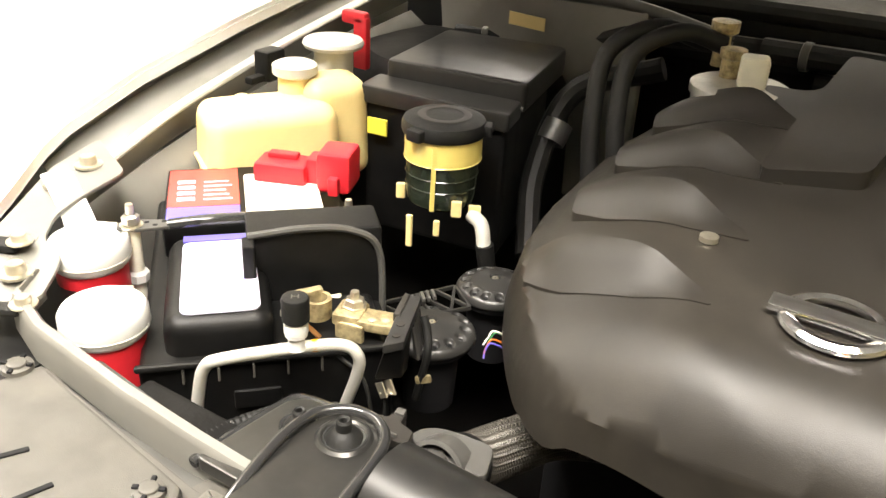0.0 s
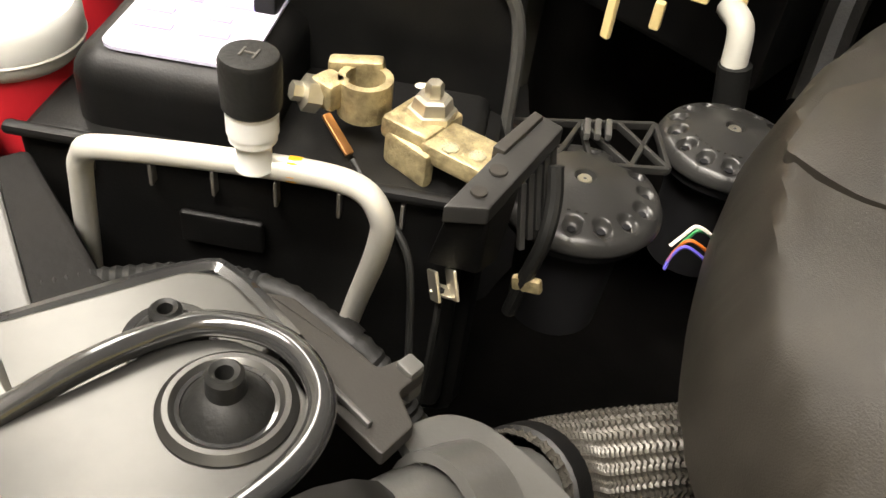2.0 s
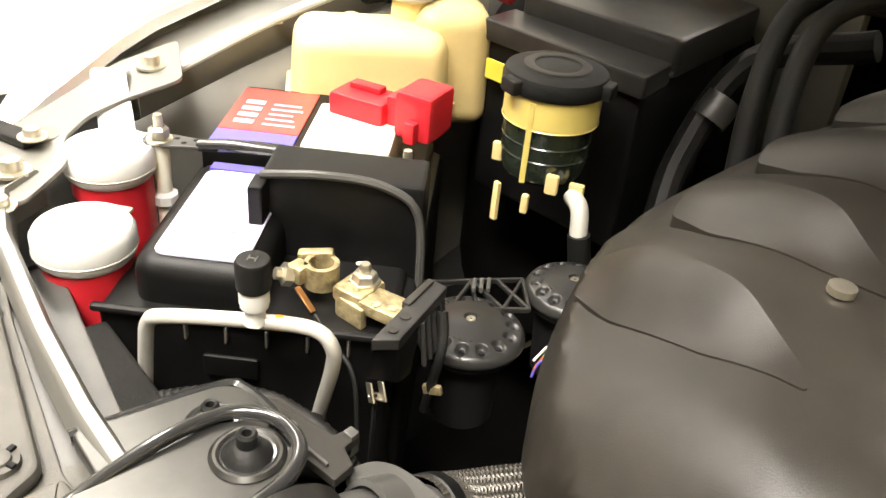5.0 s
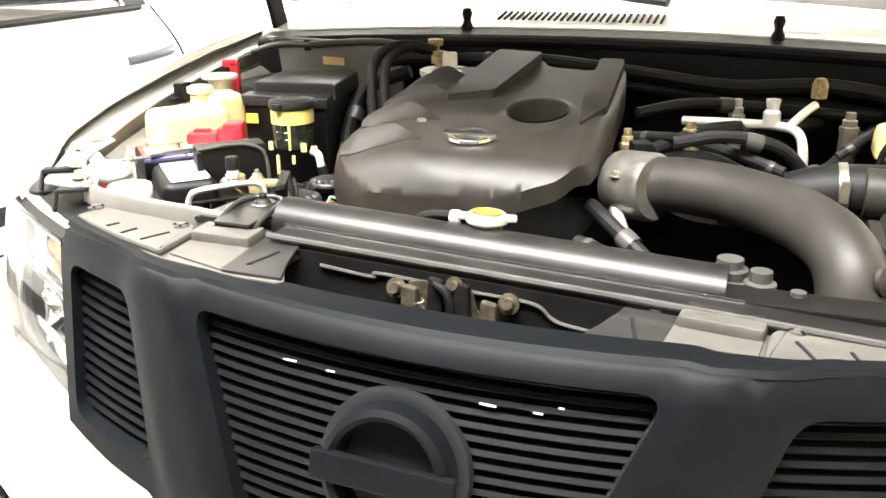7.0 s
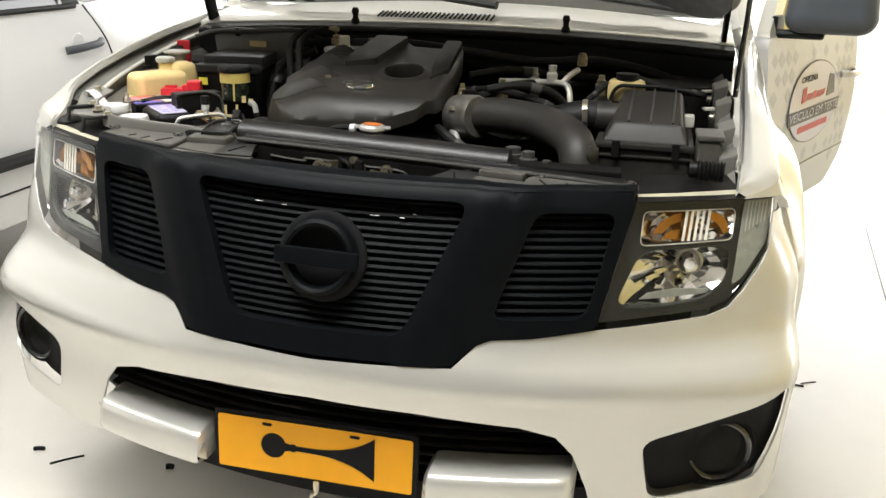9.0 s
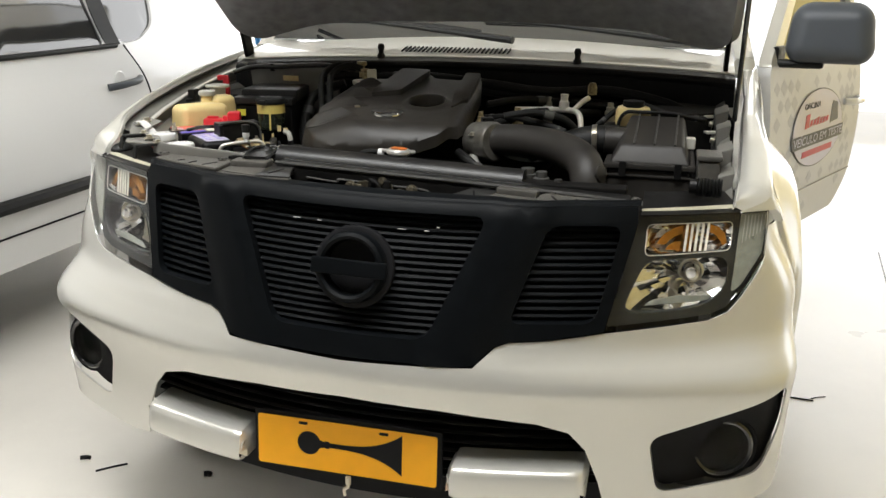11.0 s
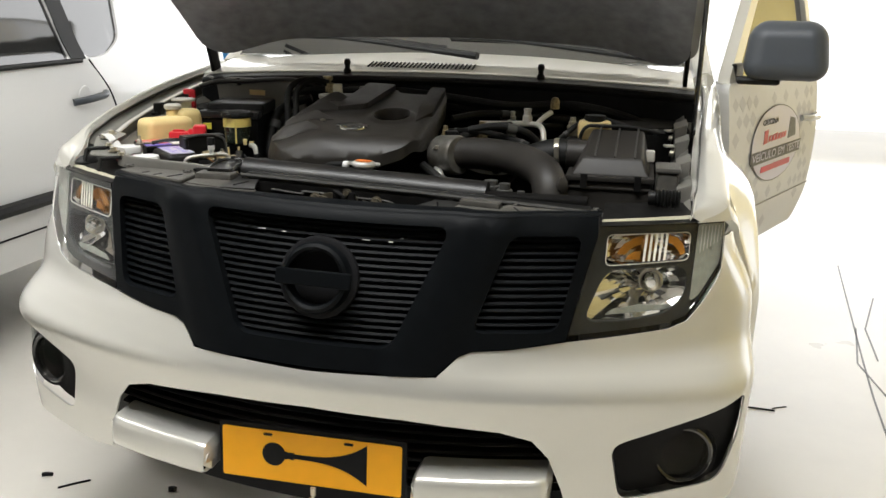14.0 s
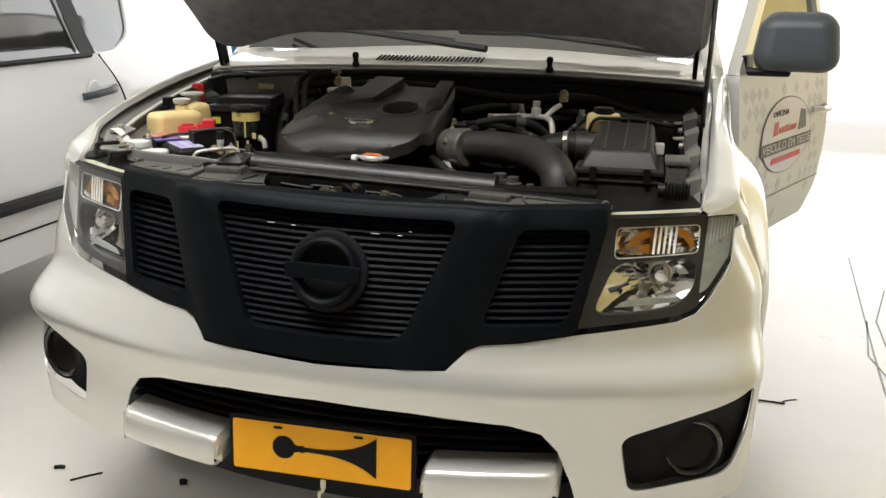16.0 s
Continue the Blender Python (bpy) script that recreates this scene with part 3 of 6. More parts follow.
    for nm, poly, r, m in (("indicator_frame", INDI, 0.0011, PIPE), ("reflector_frame", MAIN, 0.0012, HEADIN)):
        line = [body(s * x, z) + Vector((0, 0.0205, 0)) for x, z in dense(poly, 0.02)]
        part(nm, tube(line + line[:1], r, 6, smooth=False), m, h, "thin edge of the lamp opening")
    part("bulb_ring", lathe([(0.024, -0.012), (0.026, -0.004), (0.022, 0.0), (0.019, -0.006)], body(s * 0.662, 0.838) + Vector((0, 0.055, 0)), 24, (0, -1, 0)), STEEL, h)
    part("bulb_shield", lathe([(0.013, -0.02), (0.013, 0.006), (0.010, 0.012), (0, 0.013)], body(s * 0.662, 0.838) + Vector((0, 0.050, 0)), 20, (0, -1, 0)), CHROME, h)
    part("lower_tray", sheet(side([(0.575, 0.777), (0.70, 0.781), (0.71, 0.790), (0.64, 0.794), (0.59, 0.788)]), [], lambda u, z: body(u, z) + Vector((0, 0.040, 0)), 0.02, 0.0, back=(0, 0.003, 0)), MARKER, h)
    for k in range(7):
        x = 0.757 + 0.007 * k
        part("side_rib", sheet(side([(x, 0.90 + 0.004 * k), (x + 0.002, 0.90 + 0.004 * k), (x + 0.003, 0.955), (x + 0.001, 0.955)]), [], lambda u, z: body(u, z) + Vector((0, 0.0165, 0)), 0.02, 0.0, back=(0, 0.002, 0)), GREYCAP, h)
    roof = [body(s * u, 0.967) for u in np.linspace(0.552, 0.765, 9)]
    part("housing_top", thicken(loft([roof, [p + Vector((0, 0.05, 0.012)) for p in roof], [p + Vector((0, 0.13, 0.02)) for p in roof]]), 0.003), PLASTIC, h)
    part("top_strip", sheet(side([(0.552, 0.969), (0.775, 0.971), (0.778, 0.976), (0.552, 0.974)]), [], lambda u, z: body(u, z) + Vector((0, 0.012 + (z - 0.968) * 1.5, 0)), 0.03, 0.0, back=(0, 0.012, 0)), STRIP, h)
    return h


lamps = [headlight(1), headlight(-1)]

# fenders
FTOP = [(0.20, 0.982), (0.231, 0.985), (0.30, 1.0), (0.38, 1.027), (0.55, 1.078), (0.70, 1.108), (0.90, 1.136), (1.25, 1.172), (1.5, 1.188)]
FIN = [(0.20, 0.728), (0.231, 0.733), (0.45, 0.747), (0.70, 0.760), (0.95, 0.776), (1.5, 0.80)]
FCROWN = [(0.231, 0.736), (0.27, 0.768), (0.31, 0.796), (0.345, 0.812), (0.45, 0.814), (0.70, 0.813), (1.2, 0.838), (1.5, 0.85)]
FSEAM = [(0.231, 0.966), (0.34, 0.966), (0.352, 0.938), (0.46, 0.917), (0.47, 0.50), (0.48, 0.5)]


def along(table, y):
    for (a, p), (b, q) in zip(table, table[1:]):
        if y <= b:
            return p + (q - p) * max(0, (y - a) / (b - a))
    return table[-1][1]


FLANK = [(p.y, p.x) for p in (body(u, 0.74) for u in np.linspace(0.80, 1.4, 40))]


def fender_x(y, z):
    r = math.hypot(y - 0.90, z - 0.385)
    s = max(smoothstep(0.69, 0.565, r) if y > 0.47 else 0, 0.4 * smoothstep(1.01, 0.93, z) + 0.6 * smoothstep(0.94, 0.76, z))
    x0 = along(FCROWN, y)
    return x0 + max(0, along(FLANK, y) + 0.004 - x0) * s + (0.02 * smoothstep(0.66, 0.52, r) if y > 0.47 else 0)


for s in (1, -1):
    rows, gutter = [], []
    for y in [0.231, 0.25, 0.27, 0.29, 0.31, 0.33, 0.345, 0.36, 0.39, 0.42, 0.455, 0.47] + list(np.linspace(0.50, 1.46, 40)):
        zt, xi, xo = along(FTOP, y), along(FIN, y), along(FCROWN, y)
        dd = abs(y - 0.90)
        if y < 0.462:
            zl = along(FSEAM, y)
        else:
            zl = 0.385 + math.sqrt(0.45 ** 2 - dd * dd) if dd < 0.45 else 0.42
        deep = 0.012 + 0.036 * smoothstep(0.33, 0.42, y)
        if s < 0:
            inner = xi
            xi += 0.60 * (xo - xi) * smoothstep(0.33, 0.46, y)
            deep = 0.012
            gutter.append([(-(xi + 0.002), y, zt - 0.008), (-(xi - 0.006), y, zt - 0.015), (-(0.5 * (xi + inner)), y, zt - 0.017), (-(inner + 0.006), y, zt - 0.020), (-(inner - 0.002), y, zt - 0.026), (-(inner - 0.004), y, zt - 0.052)])
        w = xo - xi
        row = [(xi - 0.3 * deep, zt - deep - 0.002), (xi - 0.002, zt - deep), (xi, zt - 0.35 * deep), (xi + 0.003, zt - 0.005), (xi + 0.2 * w, zt), (xi + 0.45 * w, zt + 0.001), (xi + 0.7 * w, zt - 0.002), (xi + 0.9 * w, zt - 0.008)]
        z0 = max(zl + 0.004, zt - 0.016)
        for k in range(19):
            z = z0 + (zl - z0) * k / 18
            row.append((fender_x(y, z), z))
        row.append((fender_x(y, zl) - 0.018, zl - 0.001))
        rows.append([Vector((s * x, y + 0.046 * max(0, 1 - (y - 0.231) / 0.115), z)) for x, z in row])
    part("fender", thicken(loft(rows), 0.002), PAINT, truck)
    if s < 0:
        # Gutter in darker paint, standing for the bonnet's shade on the wing edge.
        part("wing_gutter", thicken(loft(gutter[9:]), 0.0015), PAINT_IN, truck, "wing edge gutter with the shade of the bonnet painted in")
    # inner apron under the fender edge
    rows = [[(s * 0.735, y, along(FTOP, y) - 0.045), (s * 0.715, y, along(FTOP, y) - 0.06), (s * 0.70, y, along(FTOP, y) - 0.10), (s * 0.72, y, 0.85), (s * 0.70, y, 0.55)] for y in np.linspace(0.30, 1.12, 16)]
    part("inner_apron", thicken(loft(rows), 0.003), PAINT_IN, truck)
    # wheel
    for wy in (0.90, 4.0):
        tyre = part("tyre", lathe([(0.20, -0.12), (0.33, -0.125), (0.37, -0.11), (0.383, -0.08), (0.385, 0), (0.383, 0.08), (0.37, 0.11), (0.33, 0.125), (0.20, 0.12)], (s * 0.785, wy, 0.385), 40, (s, 0, 0)), TYRE, truck)
        part("rim", lathe([(0, 0.09), (0.06, 0.10), (0.08, 0.07), (0.17, 0.05), (0.20, 0.11), (0.215, 0.12), (0.205, 0.0), (0, 0.0)], (s * 0.785, wy, 0.385), 30, (s, 0, 0)), ALU, tyre)

# the nose leans a little to one side on its springs
PIVOT = Matrix.Translation((0, 0, 0.848))
NOSE_LEAN = PIVOT @ Matrix.Rotation(radians(1.25), 4, "Y") @ PIVOT.inverted()
for ob in truck.children:
    if ob.name.split(".")[0] in ("front_bumper", "fog_lamp_bezel", "fog_lamp", "lower_intake", "intake_slat", "bumper_pad", "fender"):
        ob.matrix_basis = NOSE_LEAN @ ob.matrix_basis
grille.matrix_basis = NOSE_LEAN
for ob in lamps:
    ob.matrix_basis = NOSE_LEAN

part("wing_rail", tube([(-(along(FIN, y) - 0.016), y, along(FTOP, y) - 0.014) for y in np.linspace(0.44, 1.04, 7)], 0.0075, 10, flat=0.6), PAINT, truck, "bright inner wing rail")

# pale chips on the grille slats
for p, w in zip(((-0.129, 0.05, 0.93), (-0.078, 0.046, 0.928), (0.097, 0.046, 0.923), (0.147, 0.051, 0.921), (0.169, 0.055, 0.929)), (0.016, 0.010, 0.018, 0.010, 0.006)):
    part("paint_chip", box(w, 0.002, 0.0018, NOSE_LEAN.inverted() @ Vector(p), 0.0004), WHITEP, grille, "pale chip on a slat")

# the bay leans with the nose
BAY_LEAN = Matrix.Translation((-0.27, 0, 1.0)) @ Matrix.Rotation(radians(2.4), 4, "Y") @ Matrix.Translation((0.27, 0, -1.0))

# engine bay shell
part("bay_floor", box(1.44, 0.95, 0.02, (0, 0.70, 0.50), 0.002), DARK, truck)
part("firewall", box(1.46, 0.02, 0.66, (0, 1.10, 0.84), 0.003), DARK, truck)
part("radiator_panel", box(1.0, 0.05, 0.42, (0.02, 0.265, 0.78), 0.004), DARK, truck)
# Towers near black: the depth's shade is put into their colour.
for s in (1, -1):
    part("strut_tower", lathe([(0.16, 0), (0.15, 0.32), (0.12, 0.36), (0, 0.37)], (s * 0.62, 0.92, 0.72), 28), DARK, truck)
# cowl and rubber seal
rows = []
for y, z in ((1.085, 1.170), (1.09, 1.188), (1.10, 1.192), (1.22, 1.215), (1.42, 1.235)):
    rows.append([(x, y + 0.10 * (x / 0.75) ** 2 * -0.6, z - 0.02 * (x / 0.75) ** 2) for x in np.linspace(-0.76, 0.76, 25)])
part("cowl_panel", thicken(loft(rows), 0.003), PAINT, truck)
rows = []
for y, z in ((1.03, 1.10), (1.032, 1.165), (1.04, 1.176), (1.092, 1.185)):
    rows.append([(x, y + 0.10 * (x / 0.75) ** 2 * -0.6, z - 0.02 * (x / 0.75) ** 2) for x in np.linspace(-0.74, 0.76, 25)])
part("cowl_front", thicken(loft(rows), 0.003), PLASTIC, truck)
part("bay_seal", tube([(x, 1.035 - 0.06 * (x / 0.75) ** 2, 1.165 - 0.02 * (x / 0.75) ** 2) for x in np.linspace(-0.70, 0.76, 9)], 0.013, 10), RUBBER, truck)
for i in range(26):
    x = -0.24 + i * 0.0135
    part("cowl_slot", box(0.005, 0.06, 0.004, (x, 1.155, 1.2035), 0.001, rot=Matrix.Rotation(radians(11), 4, "X")), INK_SHADE, truck)
# windscreen and cabin
rows = [[(x, 1.38 + 0.75 * t - 0.12 * (x / 0.72) ** 2 + 0.06 * t, 1.22 + 0.44 * t) for x in np.linspace(-0.74 + 0.09 * t, 0.74 - 0.09 * t, 15)] for t in np.linspace(0, 1, 9)]
part("windscreen", thicken(loft(rows), 0.005), TINT, truck)
rows = [[(x, y, 1.70 + 0.05 * math.sin(math.pi * (y - 2.1) / 1.7) - 0.05 * (x / 0.66) ** 2) for x in np.linspace(-0.66, 0.66, 9)] for y in np.linspace(2.12, 3.5, 9)]
part("roof", thicken(loft(rows), 0.01), PAINT, truck)
for s in (1, -1):
    part("windscreen_pillar", tube([(s * 0.80, 1.30, 1.17), (s * 0.74, 1.75, 1.45), (s * 0.66, 2.14, 1.67)], 0.035, 10), PAINT, truck)
part("cabin_floor", box(1.6, 2.3, 0.10, (0, 2.5, 0.45), 0.02), DARK, truck)
part("dashboard", box(1.4, 0.4, 0.3, (0, 1.62, 1.05), 0.08), TRIM, truck)
part("cabin_side", box(0.06, 2.0, 0.72, (-0.87, 2.45, 0.80), 0.03), PAINT, truck)
part("side_glass", box(0.01, 1.5, 0.42, (-0.80, 2.6, 1.38), 0.004, rot=Matrix.Rotation(radians(-14), 4, "Y")), TINT, truck)
part("rear_side", box(0.06, 1.0, 0.72, (0.87, 2.95, 0.80), 0.03), PAINT, truck)
part("cabin_back", box(1.6, 0.05, 1.1, (0, 3.45, 1.1), 0.03), PAINT, truck)
part("cargo_bed", box(1.78, 1.55, 0.52, (0, 4.3, 0.80), 0.05), PAINT, truck)

# wipers
for x0, x1 in ((-0.62, 0.10), (-0.02, 0.70)):
    w = thing("windscreen_wiper", "black windscreen wiper arm resting on the cowl", "wiper", "windscreen wipers")
    part("wiper_arm", tube([(x0, 1.34, 1.285), (x0 + 0.25, 1.26, 1.28), (x1, 1.20, 1.235)], 0.012, 8, flat=0.6, radii=(0.006, 0.02)), RUBBER, w)
    part("wiper_blade", tube([(x0, 1.36, 1.28), ((x0 + x1) / 2, 1.30, 1.275), (x1 - 0.12, 1.28, 1.255)], 0.007, 8), RUBBER, w)
for x in (-0.29, 0.318):
    jet = thing("washer_nozzle", "small grey rubber stop standing on the cowl", "stop", "cowl stops")
    part("stem", lathe([(0.012, 0), (0.012, 0.010), (0.008, 0.016), (0.008, 0.024), (0.011, 0.034), (0.008, 0.044), (0, 0.046)], (x, 1.07, 1.178), 16), RUBBER, jet)

# hood, hinged at the back and raised
hood = thing("bonnet", "raised pickup bonnet with a dark insulated underside", "bonnet")
HO, HA = Vector((0, 1.05, 1.245)), radians(145)
HY, HZ = Vector((0, math.cos(HA), math.sin(HA))), Vector((0, math.sin(HA), -math.cos(HA)))


def hood_at(x, d, o=0.0):
    sag = -0.05 * smoothstep(0.45, 0.78, abs(x))
    return HO + Vector((x, 0, sag * (1 - d))) + HY * d + HZ * (o + 0.045 * (1 - (x / 0.76) ** 2))


HOOD = rounded([(-0.70, 0), (0.70, 0), (0.76, 0.06), (0.75, 0.8), (0.60, 1.08), (-0.60, 1.08), (-0.75, 0.8), (-0.76, 0.06)], 0.06)
part("hood_skin", sheet(HOOD, [], lambda u, d: hood_at(u, d, 0.03), 0.06, 0, back=tuple(HZ * 0.003)), PAINT, hood)
part("hood_liner", sheet([(x * 0.97, 0.02 + d * 0.96) for x, d in HOOD], [], lambda u, d: hood_at(u, d, 0.005 * math.sin(u * 14) * math.sin(d * 11)), 0.05, 0, back=tuple(HZ * 0.012)), HOODPAD, hood)
for s in (1, -1):
    part("hinge", box(0.012, 0.05, 0.20, (s * 0.735, 1.05, 1.215), 0.003, rot=Matrix.Rotation(radians(20), 4, "X")), DARK, hood)
part("gas_strut", tube([(0.748, 0.70, 1.08), (0.745, 0.55, 1.56)], 0.006, 10, smooth=False), GLOSS, hood)

# ---- the place round the cars ----
tagged(part("floor", box(16, 18, 0.1, (0, 2, -0.05), 0), FLOOR), "pale glossy workshop floor", "floor", "", "structure")
tagged(part("wall_west", box(0.2, 18, 4.2, (-5.6, 2, 2.1), 0), WALL), "white workshop wall", "wall", "", "structure")
# Unseen wall, added dark so that the nose reflects less.
tagged(part("wall_south", box(16, 0.2, 4.2, (0, -6.2, 2.1), 0), UNSEEN_WALL), "unseen dark grey wall added to darken reflections", "wall", "", "structure")
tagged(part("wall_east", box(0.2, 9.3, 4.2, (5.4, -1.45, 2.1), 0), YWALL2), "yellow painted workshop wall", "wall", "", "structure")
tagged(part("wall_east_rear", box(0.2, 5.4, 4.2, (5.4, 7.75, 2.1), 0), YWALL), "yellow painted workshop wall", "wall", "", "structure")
# Side opening and its glowing panel are unseen, added to let fill light in.
tagged(part("wall_east_lintel", box(0.2, 1.85, 1.0, (5.4, 4.125, 3.7), 0), YWALL), "yellow painted workshop wall", "wall", "", "structure")
tagged(part("side_fill_panel", box(0.1, 7, 5, (7.6, 3.2, 2.3), 0), DAY), "unseen glowing panel added outside the side opening", "backdrop", "", "structure")
tagged(part("ceiling", box(16, 14.4, 0.15, (0, 1.0, 4.15), 0), WALL), "white workshop ceiling", "ceiling", "", "structure")
tagged(part("backdrop", box(22, 0.1, 9, (1, 10.5, 3.0), 0), DAY), "blown out daylight behind the workshop opening", "backdrop", "", "structure")

# ---- engine bay, things ----
# radiator with its top tank and cap
radiator = thing("radiator", "black radiator with a long rounded top tank", "radiator")
part("top_tank", join(tube([(-0.27, 0.285, 0.998), (0.30, 0.285, 0.998)], 0.036, 20, smooth=False), box(0.60, 0.07, 0.06, (0.015, 0.285, 0.965), 0.01)), TANKBLK, radiator)
cap = part("radiator_cap", lathe([(0, 0.012), (0.022, 0.0118), (0.027, 0.008), (0.028, 0.003), (0.026, 0.0), (0.02, -0.004), (0.02, -0.02), (0, -0.02)], (0.007, 0.306, 1.036), 32), ALU, radiator)
for a in (0.25, 0.25 + math.pi):
    part("cap_tab", box(0.014, 0.020, 0.006, (0.007 + 0.031 * math.cos(a), 0.306 + 0.031 * math.sin(a), 1.042), 0.003, a), ALU, cap)
part("cap_sticker", flat(rrect(0.036, 0.026, 0.01), 0.0, 0.001, 0, Matrix.Translation((0.007, 0.306, 1.0495))), ORANGE, cap)
part("overflow_hose", tube([(-0.02, 0.308, 1.03), (-0.05, 0.312, 1.035), (-0.085, 0.31, 1.025), (-0.10, 0.32, 0.98)], 0.006, 8), RUBBER, radiator)
part("hose_clip", lathe([(0.009, -0.008), (0.010, 0), (0.009, 0.008)], (-0.034, 0.310, 1.034), 14, (1, 0, 0)), WHITEP, radiator)

radiator.matrix_basis = BAY_LEAN

# engine cover
ecover = thing("engine_cover", "textured dark grey plastic engine cover with ribbed side", "engine cover")
EC = [(-0.218, 0.402), (-0.255, 0.424), (-0.279, 0.453), (-0.301, 0.485), (-0.321, 0.518), (-0.333, 0.55), (-0.343, 0.62), (-0.342, 0.70), (-0.322, 0.775), (-0.27, 0.80), (-0.168, 0.805), (-0.156, 0.865), (-0.066, 0.857), (-0.052, 0.825), (0.03, 0.815), (0.037, 0.838), (0.082, 0.838), (0.096, 0.77), (0.104, 0.60), (0.100, 0.47), (0.078, 0.416), (0.0, 0.397), (-0.13, 0.394)]
EC_LEFT = [(0.39, -0.205), (0.402, -0.218), (0.424, -0.255), (0.453, -0.279), (0.485, -0.301), (0.518, -0.321), (0.55, -0.333), (0.62, -0.343), (0.70, -0.342), (0.88, -0.338)]


def quarter(t):
    t = min(1, max(0, t))
    return math.sqrt(max(0, 1 - (1 - t) ** 2))


def ec_top(x, y):
    zc = 1.083 + 0.185 * (y - 0.49)
    left = along(EC_LEFT, y)
    d = x - left
    rim = 0.46 * smoothstep(-0.002, 0.013, d) + 0.54 * (1 - (1 - min(1, max(0, (d - 0.013) / 0.12))) ** 1.5)
    k = quarter((y - 0.392) / 0.060) * rim * (0.6 + 0.4 * quarter((0.103 - x) / 0.03))
    z = 1.0 + (zc - 1.0) * k + 0.0035 * math.exp(-((d - 0.014) / 0.007) ** 2) * smoothstep(0.43, 0.47, y)
    h = math.hypot(x + 0.01, y - 0.605)
    z += 0.004 * (1 - smoothstep(0.05, 0.068, h))
    return z


part("cover_shell", sheet(rounded(EC, 0.02), [[(-0.01 + 0.047 * math.cos(t), 0.605 + 0.047 * math.sin(t)) for t in np.linspace(0, 2 * math.pi, 37)[:-1]]], lambda x, y: Vector((x, y, ec_top(x, y))), 0.0065, 0, back=(0, 0, -0.028)), COVER, ecover)
part("engine_block", box(0.36, 0.28, 0.36, (-0.10, 0.66, 0.75), 0.03), INK_SHADE, ecover, "flat black engine block")
part("filler_well", lathe([(0.048, 0.0), (0.045, -0.004), (0.040, -0.045), (0, -0.048)], (-0.01, 0.605, 1.112), 40, (0, -0.21, 1)), COVER, ecover)
for poly in ([(-0.154, 0.862), (-0.069, 0.855), (-0.096, 0.66), (-0.172, 0.635)], [(0.038, 0.836), (0.080, 0.836), (0.090, 0.64), (0.062, 0.57), (0.050, 0.65)]):
    part("raised_band", sheet(rounded(poly, 0.01), [], lambda x, y: Vector((x, y, ec_top(x, y) + 0.004 + 0.012 * smoothstep(0.58, 0.68, y))), 0.015, 0, back=(0, 0, -0.022)), COVER, ecover)
for y in (0.484, 0.563, 0.646, 0.735):
    poly = [(-0.294, y + 0.006), (-0.258, y - 0.006), (-0.20, y - 0.012), (-0.150, y - 0.006), (-0.158, y + 0.004), (-0.20, y + 0.018), (-0.262, y + 0.034), (-0.302, y + 0.038)]
    part("cover_rib", sheet(rounded(poly, 0.006), [], lambda x, q, y=y: Vector((x, q, ec_top(x, q) + 0.016 * smoothstep(y - 0.010, y + 0.024, q) * smoothstep(-0.148, -0.215, x) * smoothstep(0.0, 0.05, x - along(EC_LEFT, q)) + 0.0012)), 0.008, 0, back=(0, 0, -0.03)), COVER, ecover)
part("cover_screw", lathe([(0.007, 0), (0.007, 0.004), (0.004, 0.005), (0, 0.005)], (-0.177, 0.545, ec_top(-0.177, 0.545)), 14), STEEL, ecover)
EM = Matrix.Translation((-0.079, 0.492, ec_top(-0.079, 0.492) + 0.004)) @ Matrix.Rotation(radians(11), 4, "X")
b = lathe([(0.020, 0), (0.021, 0.004), (0.025, 0.005), (0.028, 0.003), (0.029, 0), (0.020, 0)], (0, 0, 0), 36)
bmesh.ops.transform(b, matrix=Matrix.Diagonal((1.2, 0.95, 1, 1)), verts=b.verts)
em = part("chrome_badge", b, CHROME, ecover)
em.matrix_world = EM
bb = part("badge_band", box(0.082, 0.014, 0.006, (0, 0, 0.004), 0.002), CHROME, ecover)
bb.matrix_world = EM

# battery on its tray, turned half way across the corner
BU, BV = Vector((-0.724, 0.69, 0)), Vector((0.69, 0.724, 0))
BM = Matrix.Translation((-0.4805, 0.315, 1.008)) @ Matrix(((BV.x, BU.x, 0, 0), (BV.y, BU.y, 0, 0), (0, 0, 1, 0), (0, 0, 0, 1)))
battery = thing("car_battery", "black car battery with a white and violet label", "battery", m=BM)


def inb(name, bm, material, label="", parent=None):
    return part(name, bm, material, parent or battery, label)


inb("case", box(0.168, 0.27, 0.15, (0.080, 0.14, -0.096), 0.010), PLASTIC)
inb("lid_step", box(0.080, 0.140, 0.046, (0.031, 0.068, -0.007), 0.014, 0, 4), PLASTIC)
inb("top_label", flat(rounded([(0.004, 0.006), (0.062, 0.006), (0.062, 0.118), (0.004, 0.118)], 0.008), 0.0172, 0.0015, 0), LABEL)
inb("label_band", flat([(0.004, 0.120), (0.062, 0.120), (0.062, 0.130), (0.004, 0.130)], 0.0172, 0.0015, 0), PURPLE)
inb("rear_step", box(0.13, 0.13, 0.046, (0.050, 0.22, -0.008), 0.004), PLASTIC)
red_panel = inb("red_panel", flat([(-0.012, 0.190), (0.052, 0.190), (0.052, 0.275), (-0.012, 0.275)], 0.0165, 0.002, 0), LABEL_RED)
inb("red_panel_band", flat([(-0.012, 0.166), (0.052, 0.166), (0.052, 0.189), (-0.012, 0.189)], 0.0165, 0.002, 0), PURPLE)
